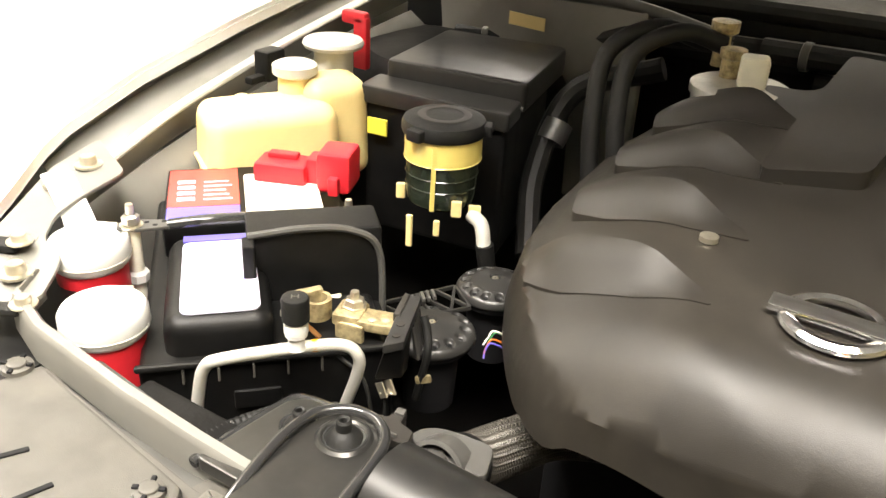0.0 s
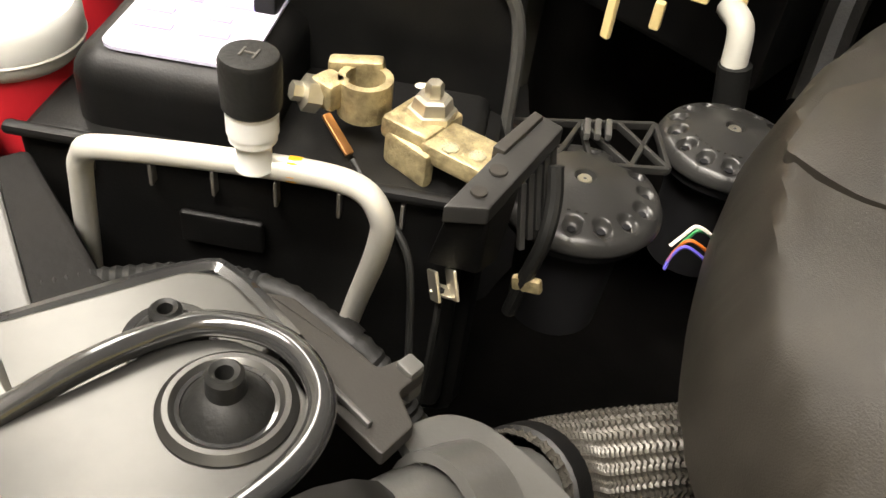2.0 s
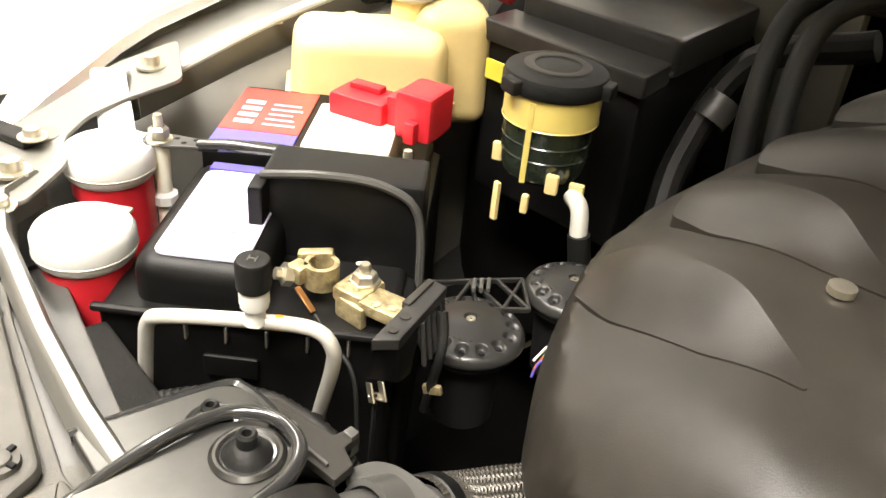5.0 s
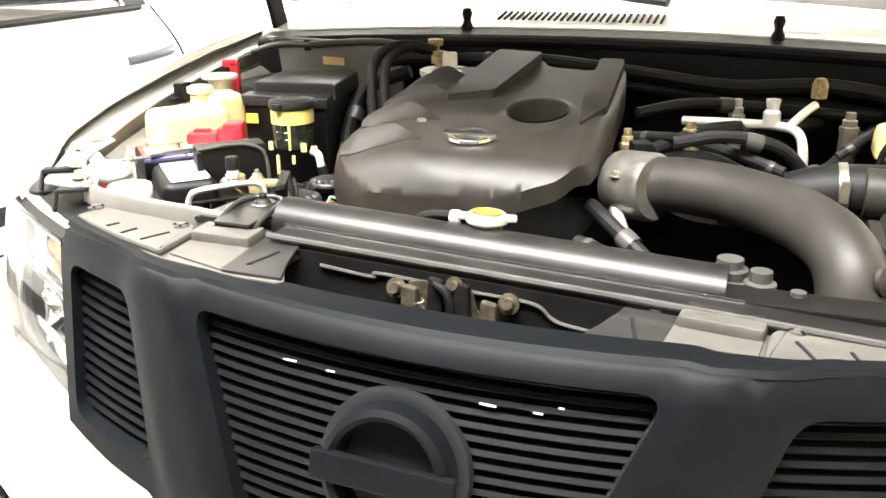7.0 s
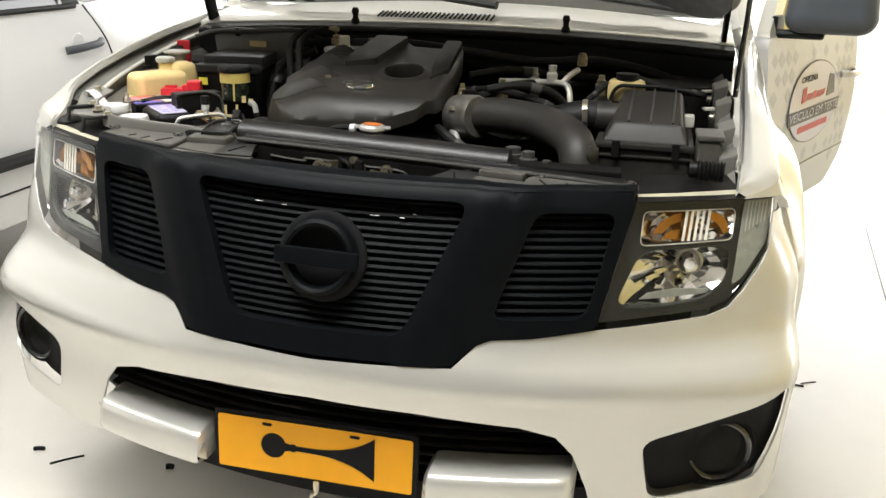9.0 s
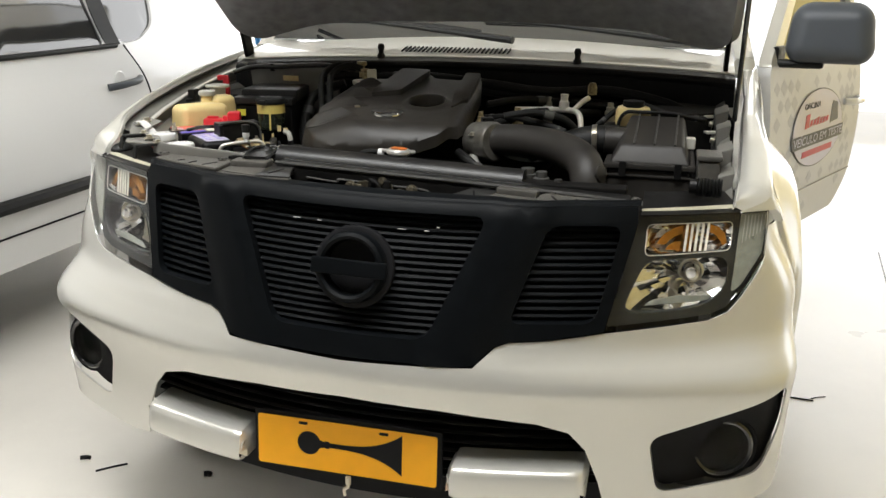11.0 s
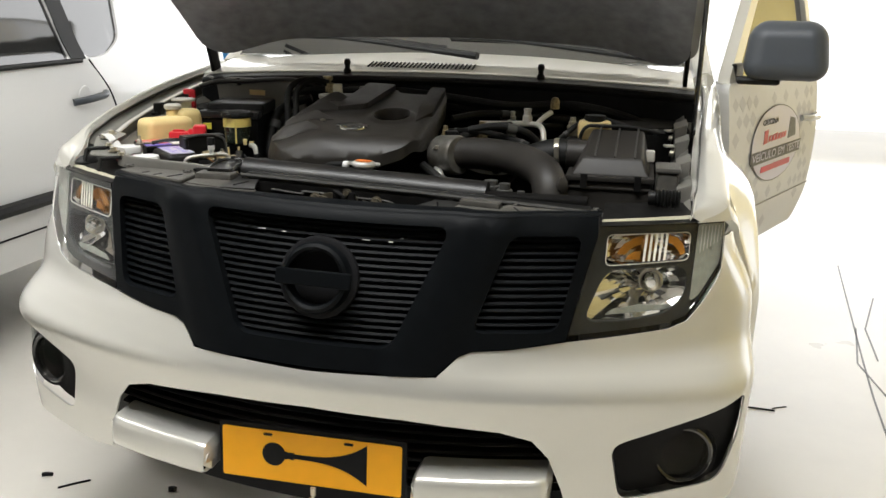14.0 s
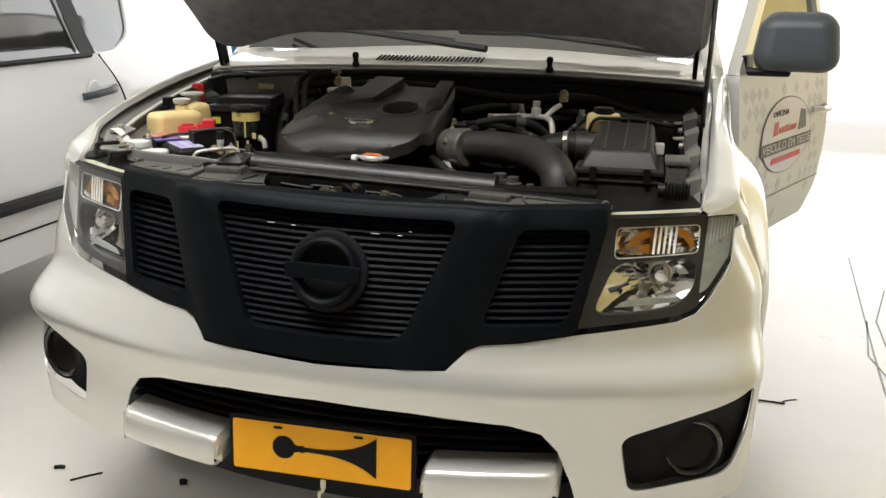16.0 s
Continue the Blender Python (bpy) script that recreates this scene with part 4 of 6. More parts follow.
for k in range(7):
    for j in range(2):
        w = (0.016, 0.012, 0.02, 0.010, 0.018, 0.014, 0.02)[k] * (1 - 0.25 * j)
        part("print_bar", flat([(0.010 + 0.027 * j, 0.024 + 0.013 * k), (0.010 + 0.027 * j + w, 0.024 + 0.013 * k), (0.010 + 0.027 * j + w, 0.029 + 0.013 * k), (0.010 + 0.027 * j, 0.029 + 0.013 * k)], 0.0176, 0.0004, 0), PALEVIOLET, battery)
for k in range(5):
    part("print_bar", flat([(0.020, 0.203 + 0.010 * k), (0.046 - 0.003 * (k % 3), 0.203 + 0.010 * k), (0.046 - 0.003 * (k % 3), 0.2055 + 0.010 * k), (0.020, 0.2055 + 0.010 * k)], 0.0169, 0.0004, 0), LABEL, battery)
for k in range(4):
    part("print_bar", flat([(-0.004, 0.203 + 0.013 * k), (0.012, 0.203 + 0.013 * k), (0.012, 0.210 + 0.013 * k), (-0.004, 0.210 + 0.013 * k)], 0.0169, 0.0004, 0), LABEL, battery)
inb("terminal_guard", join(box(0.108, 0.045, 0.088, (0.109, 0.090, 0.003), 0.004), box(0.010, 0.02, 0.045, (0.056, 0.060, 0.022), 0.002)), PLASTIC)
inb("guard_rim", tube([(0.056, 0.066, 0.046), (0.10, 0.066, 0.050), (0.138, 0.066, 0.046), (0.160, 0.066, 0.026), (0.164, 0.066, -0.04)], 0.003, 8), SATIN)
inb("grey_pad", box(0.070, 0.085, 0.045, (0.092, 0.215, -0.004), 0.003), CREAM)
inb("case_dimple", lathe([(0.005, 0), (0.004, 0.001), (0, 0.0)], (0.012, -0.0005, -0.012), 12, (0, -1, 0)), INK_SHADE)
RODS = (Vector((-0.603, 0.381, 1.012)), Vector((-0.477, 0.511, 1.006)))
for k, c in enumerate(RODS):
    rod = thing("hold_down_rod", "threaded steel battery hold down rod with nut", "rod", "battery rods")
    part("rod", lathe([(0.0035, -0.15), (0.0035, 0.041), (0.003, 0.044), (0, 0.044)], c, 12), STEEL, rod)
    part("nut", lathe([(0.0065, 0.026), (0.0075, 0.027), (0.0075, 0.033), (0.005, 0.035)], c, 6), STEEL, rod)
    part("washer", lathe([(0.0035, 0.0235), (0.0095, 0.0235), (0.0095, 0.0255), (0.0035, 0.0255)], c, 20), STEEL, rod)
    part("sleeve", lathe([(0.0055, -0.07), (0.0062, -0.068), (0.0062, 0.021), (0.0055, 0.0235)], c, 14), CREAM if k == 0 else COPPER, rod, "pale plastic sleeve" if k == 0 else "rusty brown sleeve")
    part("lower_clip", lathe([(0.006, -0.030), (0.010, -0.027), (0.010, -0.020), (0.006, -0.017)], c, 8), WHITEP, rod)
clamp = thing("battery_clamp", "black steel bar clamping the battery down", "clamp")
ca, cb = RODS[0] + Vector((0, 0, 0.024)), RODS[1] + Vector((0, 0, 0.026))
cd = (cb - ca).normalized()
part("clamp_bar", tube([ca + cd * 0.030, ca + cd * 0.06 + Vector((0.004, -0.004, 0.006)), ca.lerp(cb, 0.5) + Vector((0.004, -0.004, 0.007)), cb - cd * 0.05 + Vector((0.004, -0.004, 0.006)), cb - cd * 0.022], 0.0065, 10, flat=0.7), GLOSS, clamp)
for c, q in ((ca, 1), (cb, -1)):
    e = [(-0.012, -0.005), (0.006, -0.010), (0.034, -0.006), (0.034, 0.006), (0.006, 0.010), (-0.012, 0.005)]
    m = Matrix(((cd.x * q, -cd.y * q, 0, c.x), (cd.y * q, cd.x * q, 0, c.y), (0, 0, 1, c.z), (0, 0, 0, 1)))
    ear = part("clamp_ear", flat(rounded(e, 0.003), 0.001, 0.003, 0.0008, m), SATIN, clamp, "pressed steel clamp ear")
    for k in range(3):
        part("ear_hole", lathe([(0.0022, 0.0002), (0, 0.0004)], m @ Vector((0.012 + 0.007 * k, 0.003 * (-1) ** k, 0.001)), 10), INK_SHADE, ear)
part("clamp_leg", tube([cb - cd * 0.03 + Vector((0, 0, 0.004)), cb - cd * 0.016 + Vector((0.006, -0.008, -0.010)), cb - cd * 0.012 + Vector((0.008, -0.012, -0.07))], 0.006, 10, flat=0.5), GLOSS, clamp)
part("wedge_block", beam_bm(cb + Vector((0.012, -0.030, -0.045)), cb + Vector((0.028, -0.052, -0.062)), 0.010, 0.052, 0.002), STRIP, clamp, "pale grey wedge")
tray = thing("battery_tray", "black ribbed plastic battery tray", "tray", m=BM)
part("tray_box", box(0.182, 0.292, 0.13, (0.064, 0.134, -0.080), 0.006, 0, 3), PLASTIC, tray)
part("tray_lip", box(0.186, 0.006, 0.005, (0.064, -0.014, -0.0135), 0.002), PLASTIC, tray)
part("tray_latch", box(0.035, 0.004, 0.016, (0.056, -0.0145, -0.048), 0.002), PLASTIC, tray)
for i in range(6):
    part("tray_rib", box(0.0016, 0.006, 0.012, (0.004 + 0.025 * i, -0.0135, -0.023), 0.0006), TRIM, tray)

# red terminal cover
redc = thing("terminal_cover", "red plastic battery terminal cover", "cover")
RM = Matrix.Translation((-0.572, 0.566, 1.036)) @ Matrix.Rotation(radians(23), 4, "Z")
for nm, b in (("cover_block", box(0.052, 0.036, 0.026, (-0.022, -0.004, -0.004), 0.004)), ("cover_ridge", box(0.030, 0.012, 0.006, (-0.024, 0.002, 0.011), 0.002)), ("cover_bridge", box(0.016, 0.026, 0.030, (0.010, 0, 0.0), 0.003)), ("cover_step", box(0.034, 0.042, 0.040, (0.032, -0.002, 0.006), 0.005)), ("cover_tongue", box(0.010, 0.010, 0.018, (0.034, -0.026, -0.004), 0.002))):
    part(nm, b, RED, redc).matrix_world = RM

# cans beside the headlamp
for x, y, z in ((-0.540, 0.301, 1.020), (-0.616, 0.348, 1.033)):
    can = thing("red_horn", "red horn canister with a white metal lid", "horn", "pair of horns")
    part("canister", lathe([(0.026, -0.17), (0.0285, -0.16), (0.0285, -0.028), (0.027, -0.018)], (x, y, z), 36), RED, can)
    part("lid", lathe([(0.028, -0.022), (0.0315, -0.018), (0.0325, -0.012), (0.0325, -0.003), (0.0300, 0.001), (0.0270, 0.0005), (0.0262, -0.0015), (0, -0.001)], (x, y, z), 40), WHITEP, can)
    part("lid_seam", lathe([(0.0322, -0.0145), (0.0330, -0.0135), (0.0322, -0.0125)], (x, y, z), 40), GREYCAP, can)
    part("can_badge", lathe([(0.014, 0), (0.013, 0.0006), (0, 0.0008)], (x + 0.0118, y - 0.0258, z - 0.052), 24, (0.42, -0.91, 0)), GREYCAP, can, "round grey print on the canister")
    part("mount_ear", beam_bm((x - 0.024, y + 0.020, z - 0.004), (x - 0.008, y + 0.034, z - 0.004), 0.010, 0.003, 0.001), STEEL, can)

# refrigerant pipe
acpipe = thing("refrigerant_pipe", "bare aluminium air conditioning pipe with a capped service valve", "pipe")
part("pipe", tube([(-0.460, 0.292, 0.88), (-0.447, 0.296, 0.95), (-0.438, 0.297, 0.995), (-0.432, 0.298, 1.014), (-0.421, 0.304, 1.0225), (-0.388, 0.341, 1.025), (-0.366, 0.364, 1.024), (-0.357, 0.371, 1.014), (-0.360, 0.373, 0.995), (-0.377, 0.376, 0.95), (-0.395, 0.380, 0.90)], 0.0044, 16), PIPE, acpipe)
part("yellow_mark", lathe([(0.0045, -0.0022), (0.0046, 0), (0.0045, 0.0022)], (-0.379, 0.351, 1.0252), 12, (0.66, 0.75, 0)), YELLOW, acpipe)
part("valve_body", lathe([(0.0064, 0), (0.0058, 0.003), (0.0058, 0.009), (0.0078, 0.011), (0.0078, 0.0135), (0.0084, 0.014), (0.0084, 0.021), (0.0065, 0.023), (0.0065, 0.028)], (-0.386, 0.340, 1.0262), 20), WHITEP, acpipe)
part("valve_cap", lathe([(0.0086, 0.0225), (0.0094, 0.0235), (0.0096, 0.039), (0.0088, 0.0408), (0.0075, 0.0412), (0, 0.0412)], (-0.386, 0.340, 1.0262), 28), RUBBER, acpipe)
HM = Matrix.Translation((-0.386, 0.340, 1.0676)) @ Matrix.Rotation(radians(40), 4, "Z")
for hx, hy, hw, hh in ((-0.0022, 0, 0.0007, 0.005), (0.0022, 0, 0.0007, 0.005), (0, 0, 0.0044, 0.0007)):
    part("cap_letter", box(hw, hh, 0.0004, (hx, hy, 0), 0), TRIM, acpipe).matrix_world = HM

# overflow tank
etank = thing("overflow_tank", "translucent aged yellow coolant overflow tank", "tank")
part("tank_body", join(box(0.085, 0.145, 0.10, (-0.638, 0.575, 1.02), 0.018, radians(-32), 4, 0.94), box(0.068, 0.075, 0.11, (-0.612, 0.648, 1.032), 0.018, radians(-32), 4, 0.92), box(0.090, 0.018, 0.095, (-0.652, 0.565, 1.018), 0.007, radians(-32), 3)), TANK, etank)
part("tank_seam", box(0.089, 0.150, 0.004, (-0.638, 0.575, 1.012), 0.0015, radians(-32)), TANK, etank)
part("tank_neck", lathe([(0.024, -0.01), (0.019, 0.0), (0.018, 0.026)], (-0.640, 0.622, 1.066), 20), TANK, etank)
part("tank_cap", lathe([(0.020, 0), (0.024, 0.003), (0.024, 0.012), (0.018, 0.015), (0, 0.015)], (-0.640, 0.622, 1.086), 24), GREYCAP, etank)
wtank = thing("washer_filler", "white washer bottle neck with a pale cap", "bottle")
part("neck", lathe([(0.028, -0.08), (0.022, -0.05), (0.022, 0)], (-0.663, 0.725, 1.10), 20), GREYCAP, wtank)
part("cap", lathe([(0.033, 0), (0.035, 0.004), (0.033, 0.008), (0.025, 0.009), (0.02, 0.006), (0, 0.007)], (-0.663, 0.725, 1.10), 24), GREYCAP, wtank)
rclip = thing("red_clip", "red plastic terminal clip standing up", "clip")
part("clip_body", join(box(0.020, 0.010, 0.062, (-0.646, 0.788, 1.092), 0.003), box(0.036, 0.012, 0.016, (-0.656, 0.789, 1.120), 0.004)), RED, rclip)

etank.location = (-0.022, 0.030, 0.006)
wtank.location = (-0.006, 0.0, 0.008)
rclip.location = (-0.022, -0.012, 0.010)

# fuse box
fbox = thing("fuse_box", "black plastic fuse box with a stepped lid", "fuse box")
part("box_body", flat([(-0.60, 0.692), (-0.635, 0.86), (-0.47, 0.88), (-0.432, 0.71)], 1.070, 0.15, 0.008), PLASTIC, fbox)
part("front_ledge", flat(rounded([(-0.603, 0.686), (-0.612, 0.735), (-0.440, 0.755), (-0.428, 0.704)], 0.006), 1.087, 0.020, 0.004), SATBLK, fbox)
part("box_lid", flat(rounded([(-0.600, 0.730), (-0.625, 0.895), (-0.470, 0.922), (-0.436, 0.752)], 0.010), 1.106, 0.034, 0.006), SATBLK, fbox)
part("lid_seam", tube([(-0.601, 0.7285, 1.079), (-0.520, 0.7385, 1.079), (-0.436, 0.7505, 1.079)], 0.0022, 6, 4), SATIN, fbox)
part("side_latch", box(0.014, 0.010, 0.030, (-0.52, 0.694, 1.060), 0.003), PLASTIC, fbox)
part("label_tab", box(0.024, 0.003, 0.018, (-0.577, 0.686, 1.045), 0.0005, radians(6)), LIME, fbox)

# steering fluid reservoir
psr = thing("fluid_reservoir", "yellow fluid reservoir with a black screw cap", "reservoir")
PSX, PSY = -0.462, 0.638
part("bowl", lathe([(0.0365, 0.056), (0.0375, 0.058), (0.0375, 0.078), (0.0365, 0.082)], (PSX, PSY, 1.0), 40), FLUID, psr)
part("lower_bowl", lathe([(0, 0.006), (0.026, 0.007), (0.0325, 0.012), (0.0345, 0.020), (0.0362, 0.056)], (PSX, PSY, 1.0), 40), DARKFLUID, psr, "dark green translucent lower bowl")
for z, r in ((0.030, 0.0352), (0.042, 0.0359), (0.0565, 0.0376)):
    part("bowl_ring", lathe([(r, z - 0.0007), (r + 0.0006, z), (r, z + 0.0007)], (PSX, PSY, 1.0), 40), DARKFLUID if z < 0.05 else FLUID, psr)
part("sight_strip", beam_bm((PSX + 0.012, PSY - 0.0345, 1.012), (PSX + 0.013, PSY - 0.0355, 1.078), 0.0045, 0.002, 0.0006), FLUID, psr)
part("cap", lathe([(0.036, 0.080), (0.0395, 0.081), (0.041, 0.084), (0.041, 0.090), (0.039, 0.0945), (0.030, 0.097), (0.0, 0.0975)], (PSX, PSY, 1.0), 40), RUBBER, psr)
part("cap_print", lathe([(0.026, 0.0976), (0.025, 0.0982), (0.019, 0.0982), (0.018, 0.0977)], (PSX, PSY, 1.0), 32), DUSTY, psr)
for a in (0.4, 2.5, 4.6):
    part("cap_ear", box(0.012, 0.018, 0.012, (PSX + 0.041 * math.cos(a), PSY + 0.041 * math.sin(a), 1.087), 0.003, a), RUBBER, psr)
for x, y, z, w in ((-0.040, -0.012, 1.012, 0.009), (0.032, -0.022, 1.016, 0.010), (0.018, -0.034, 0.996, 0.006), (0.042, -0.004, 1.008, 0.012)):
    part("mount_tab", box(w, 0.006, 0.016, (PSX + x, PSY + y, z), 0.0015, 0.5), TANK, psr)
part("mount_strip", box(0.006, 0.004, 0.034, (PSX - 0.012, PSY - 0.036, 0.985), 0.001), TANK, psr)
part("outlet", tube([(PSX + 0.04, PSY - 0.006, 1.006), (PSX + 0.055, PSY - 0.012, 1.002), (PSX + 0.062, PSY - 0.016, 0.98)], 0.007, 12), GREYCAP, psr)
part("fluid_hose", tube([(PSX + 0.062, PSY - 0.016, 0.985), (PSX + 0.066, PSY - 0.012, 0.95), (PSX + 0.06, PSY, 0.90)], 0.009, 12), RUBBER, psr)

# relay horns with dimpled caps
def dimpled_dome(x, y, z, big):
    """A shallow dome with a ring of pressed pockets round its shoulder."""
    radii = [0.0, 0.002, 0.0035, 0.0045, 0.006, 0.010, 0.015, 0.019] + [0.0205 + 0.0006 * k for k in range(16)] + [0.0310, 0.0325, 0.0335, 0.0338, 0.033]
    rows = []
    for i, r in enumerate(radii):
        row = []
        for k in range(169):
            a = 2 * math.pi * k / 168
            h = -7.5 * r * r - (0.0018 if 0.0006 < r < 0.004 else 0) + (0.0007 if 0.004 <= r < 0.007 else 0)
            off = ((a * 14 / (2 * math.pi) + 0.5) % 1 - 0.5) * 2 * math.pi * r / 14
            d = math.hypot((r - 0.0255) / 0.0041, off / 0.0034)
            h -= 0.0030 * smoothstep(1.15, 0.65, d)
            if r > 0.0312:
                h -= 0.0035 * (i - len(radii) + 4) / 2 + 0.0015
            row.append((x + big * r * math.cos(a), y + big * r * math.sin(a), z + h))
        rows.append(row)
    return loft(rows)


for x, y, z, big in ((-0.372, 0.490, 0.977, 1.12), (-0.363, 0.580, 0.981, 1.05)):
    hc = thing("dimpled_cap", "round black plastic cap with a ring of dimples", "cap", "dimpled caps")
    part("dome", dimpled_dome(x, y, z, big), SATBLK, hc, smooth=50)
    part("cap_body", lathe([(0.0325 * big, -0.012), (0.031 * big, -0.020), (0.025, -0.026), (0.022, -0.08), (0, -0.08)], (x, y, z), 36), INK_SHADE, hc)
    part("hub_screw", lathe([(0.0034, -0.0012), (0.003, -0.0004), (0.0012, -0.0004), (0, -0.0012)], (x, y, z), 16), STEEL, hc)
    for k in range(14):
        a = 2 * math.pi * (k + 0.0) / 14
        part("dimple", lathe([(0.0020, 0.0), (0.0019, 0.0006), (0.0010, 0.0007), (0, 0.0002)], (x + big * 0.0255 * math.cos(a), y + big * 0.0255 * math.sin(a), z - 0.0078), 10), INK_SHADE, hc)
    for k in range(8):
        a = -1.9 + 0.17 * k
        part("print_bar", box(0.0010, 0.0016, 0.0004, (x + big * 0.0195 * math.cos(a), y + big * 0.0195 * math.sin(a), z - 0.0027), 0, a + 0.3), DUSTY, hc)

# terminal fuse block, clamp and truss on the battery's front corner
fb = thing("terminal_fuse", "black fuse block hanging from a brass battery terminal", "fuse block")
bar_top = [(-0.375, 0.454, 1.020), (-0.362, 0.457, 1.020), (-0.343, 0.407, 1.013), (-0.353, 0.394, 1.012)]
part("top_bar", slab(bar_top, [(x, y, z - 0.008) for x, y, z in bar_top], 0.0012), SATBLK, fb)
part("bar_notch", slab([(-0.3745, 0.452, 1.0215), (-0.370, 0.453, 1.0215), (-0.362, 0.428, 1.018), (-0.367, 0.426, 1.018)], [(-0.3745, 0.452, 1.012), (-0.370, 0.453, 1.012), (-0.362, 0.428, 1.010), (-0.367, 0.426, 1.010)], 0.0008), DUSTY, fb)
for x, y, z, r in ((-0.3515, 0.4085, 1.0142, 0.0032), (-0.3565, 0.421, 1.0158, 0.0036)):
    part("bar_stud", lathe([(r, -0.0004), (r * 0.95, 0.0003), (r * 0.7, 0.0003), (0, 0.0)], (x, y, z), 18), DUSTY, fb)
part("side_cage", join(*[beam_bm((-0.352 - 0.0032 * k, 0.430 + 0.0065 * k, 1.010), (-0.344 - 0.003 * k, 0.428 + 0.0065 * k, 0.984), 0.0025, 0.003, 0.0005) for k in range(5)]), SATBLK, fb)
part("block", slab([(-0.366, 0.426, 1.011), (-0.350, 0.428, 1.011), (-0.3435, 0.408, 1.007), (-0.353, 0.3955, 1.006)], [(-0.370, 0.419, 0.975), (-0.350, 0.424, 0.975), (-0.347, 0.411, 0.975), (-0.363, 0.397, 0.975)], 0.002), PLASTIC, fb)
part("metal_tab", join(beam_bm((-0.359, 0.3985, 0.974), (-0.352, 0.3965, 0.964), 0.0015, 0.010, 0.0005), beam_bm((-0.356, 0.405, 0.974), (-0.349, 0.403, 0.964), 0.0015, 0.010, 0.0005), beam_bm((-0.358, 0.398, 0.966), (-0.351, 0.404, 0.965), 0.006, 0.0015, 0.0005)), STEEL, fb, "bent zinc fuse tab")
part("tape", tube([(-0.352, 0.446, 1.012), (-0.346, 0.443, 1.000), (-0.342, 0.438, 0.985), (-0.345, 0.436, 0.965), (-0.350, 0.436, 0.94)], 0.0032, 10), RUBBER, fb)
part("tape_end", beam_bm((-0.349, 0.433, 0.960), (-0.338, 0.439, 0.963), 0.004, 0.007, 0.0015), BRASS, fb, "torn brown tape")
part("small_wire", tube([(-0.354, 0.400, 0.967), (-0.353, 0.398, 0.93), (-0.36, 0.40, 0.85)], 0.0015, 6), RUBBER, fb)
tc = thing("terminal_clamp", "corroded brass battery clamp with a steel nut", "clamp")
for nm, a, b, w, h in (("strap", (-0.418, 0.417, 1.006), (-0.396, 0.424, 1.006), 0.026, 0.010), ("strap_end", (-0.398, 0.420, 1.005), (-0.370, 0.430, 1.005), 0.022, 0.009), ("strap_tab", (-0.412, 0.408, 0.998), (-0.388, 0.412, 0.998), 0.006, 0.016)):
    part(nm, beam_bm(a, b, w, h, 0.0025), BRASS, tc)
for k in range(3):
    part("corrosion_lump", lathe([(0.004 - 0.0006 * k, -0.002), (0.0035, 0.001), (0, 0.002)], (-0.385 + 0.009 * k, 0.418 + 0.006 * k, 1.009), 7), CRUST, tc, "pale corrosion crust")
part("nut", lathe([(0.010, 0), (0.010, 0.003), (0.0085, 0.0032), (0.0075, 0.008), (0.006, 0.009), (0.0038, 0.009), (0.0038, 0.014), (0.003, 0.015), (0, 0.015)], (-0.406, 0.424, 1.010), 6), STEEL, tc)
part("clamp_ring", lathe([(0.008, 0), (0.0112, 0), (0.0112, 0.016), (0.008, 0.016), (0.008, 0)], (-0.430, 0.408, 1.002), 20), BRASS, tc)
part("clamp_jaw", join(beam_bm((-0.448, 0.402, 1.012), (-0.434, 0.420, 1.014), 0.008, 0.014), beam_bm((-0.442, 0.394, 1.012), (-0.43, 0.397, 1.012), 0.012, 0.012)), BRASS, tc)
part("clamp_bolt", lathe([(0.0075, 0), (0.0075, 0.006), (0.004, 0.007), (0.004, 0.011), (0, 0.0115)], (-0.438, 0.391, 1.010), 6, (-0.25, -0.9, 0.3)), STEEL, tc)
part("wire_lug", beam_bm((-0.430, 0.390, 1.006), (-0.414, 0.392, 0.996), 0.0042, 0.002, 0.0008), COPPER, tc, "bright copper lug")
part("lug_wire", tube([(-0.412, 0.392, 0.995), (-0.395, 0.393, 0.985), (-0.375, 0.396, 0.97), (-0.36, 0.39, 0.93)], 0.0016, 8), RUBBER, tc)
tc.location = (0.005, -0.001, 0.002)
truss = thing("plastic_truss", "thin black plastic lattice bracket", "bracket")
T = [Vector((-0.428, 0.490)), Vector((-0.391, 0.556)), Vector((-0.361, 0.534)), Vector((-0.402, 0.474))]
rails = [(T[0], T[1]), (T[3], T[2])]
at = lambda k, u: rails[k][0].lerp(rails[k][1], u)
for p, q in [(T[0], T[1]), (T[3], T[2]), (T[0], T[3]), (T[1], T[2])] + [(at(k % 2, 0.25 * k), at(1 - k % 2, 0.25 * k + 0.25)) for k in range(4)] + [(at(0, 0.5), at(1, 0.5)), (at(0, 0.75), at(1, 1.0))]:
    part("truss_bar", beam_bm((*p, 0.972), (*q, 0.972), 0.0026, 0.004, 0.0008), SATBLK, truss)
for k in range(3):
    c = at(0, 0.50 + 0.07 * k).lerp(at(1, 0.50 + 0.07 * k), 0.35)
    part("truss_rib", beam_bm((c.x - 0.004, c.y + 0.004, 0.978), (c.x + 0.006, c.y - 0.006, 0.978), 0.003, 0.004, 0.0008), SATIN, truss)

# radiator mounting bracket with its rubber pins
rb = thing("radiator_mount", "glossy black steel radiator bracket with two rubber pins", "bracket")
part("pad_plate", flat(rounded([(-0.384, 0.245), (-0.376, 0.318), (-0.368, 0.327), (-0.338, 0.331), (-0.326, 0.305), (-0.338, 0.245)], 0.006), 1.010, 0.010, 0.002), POLISHED, rb)
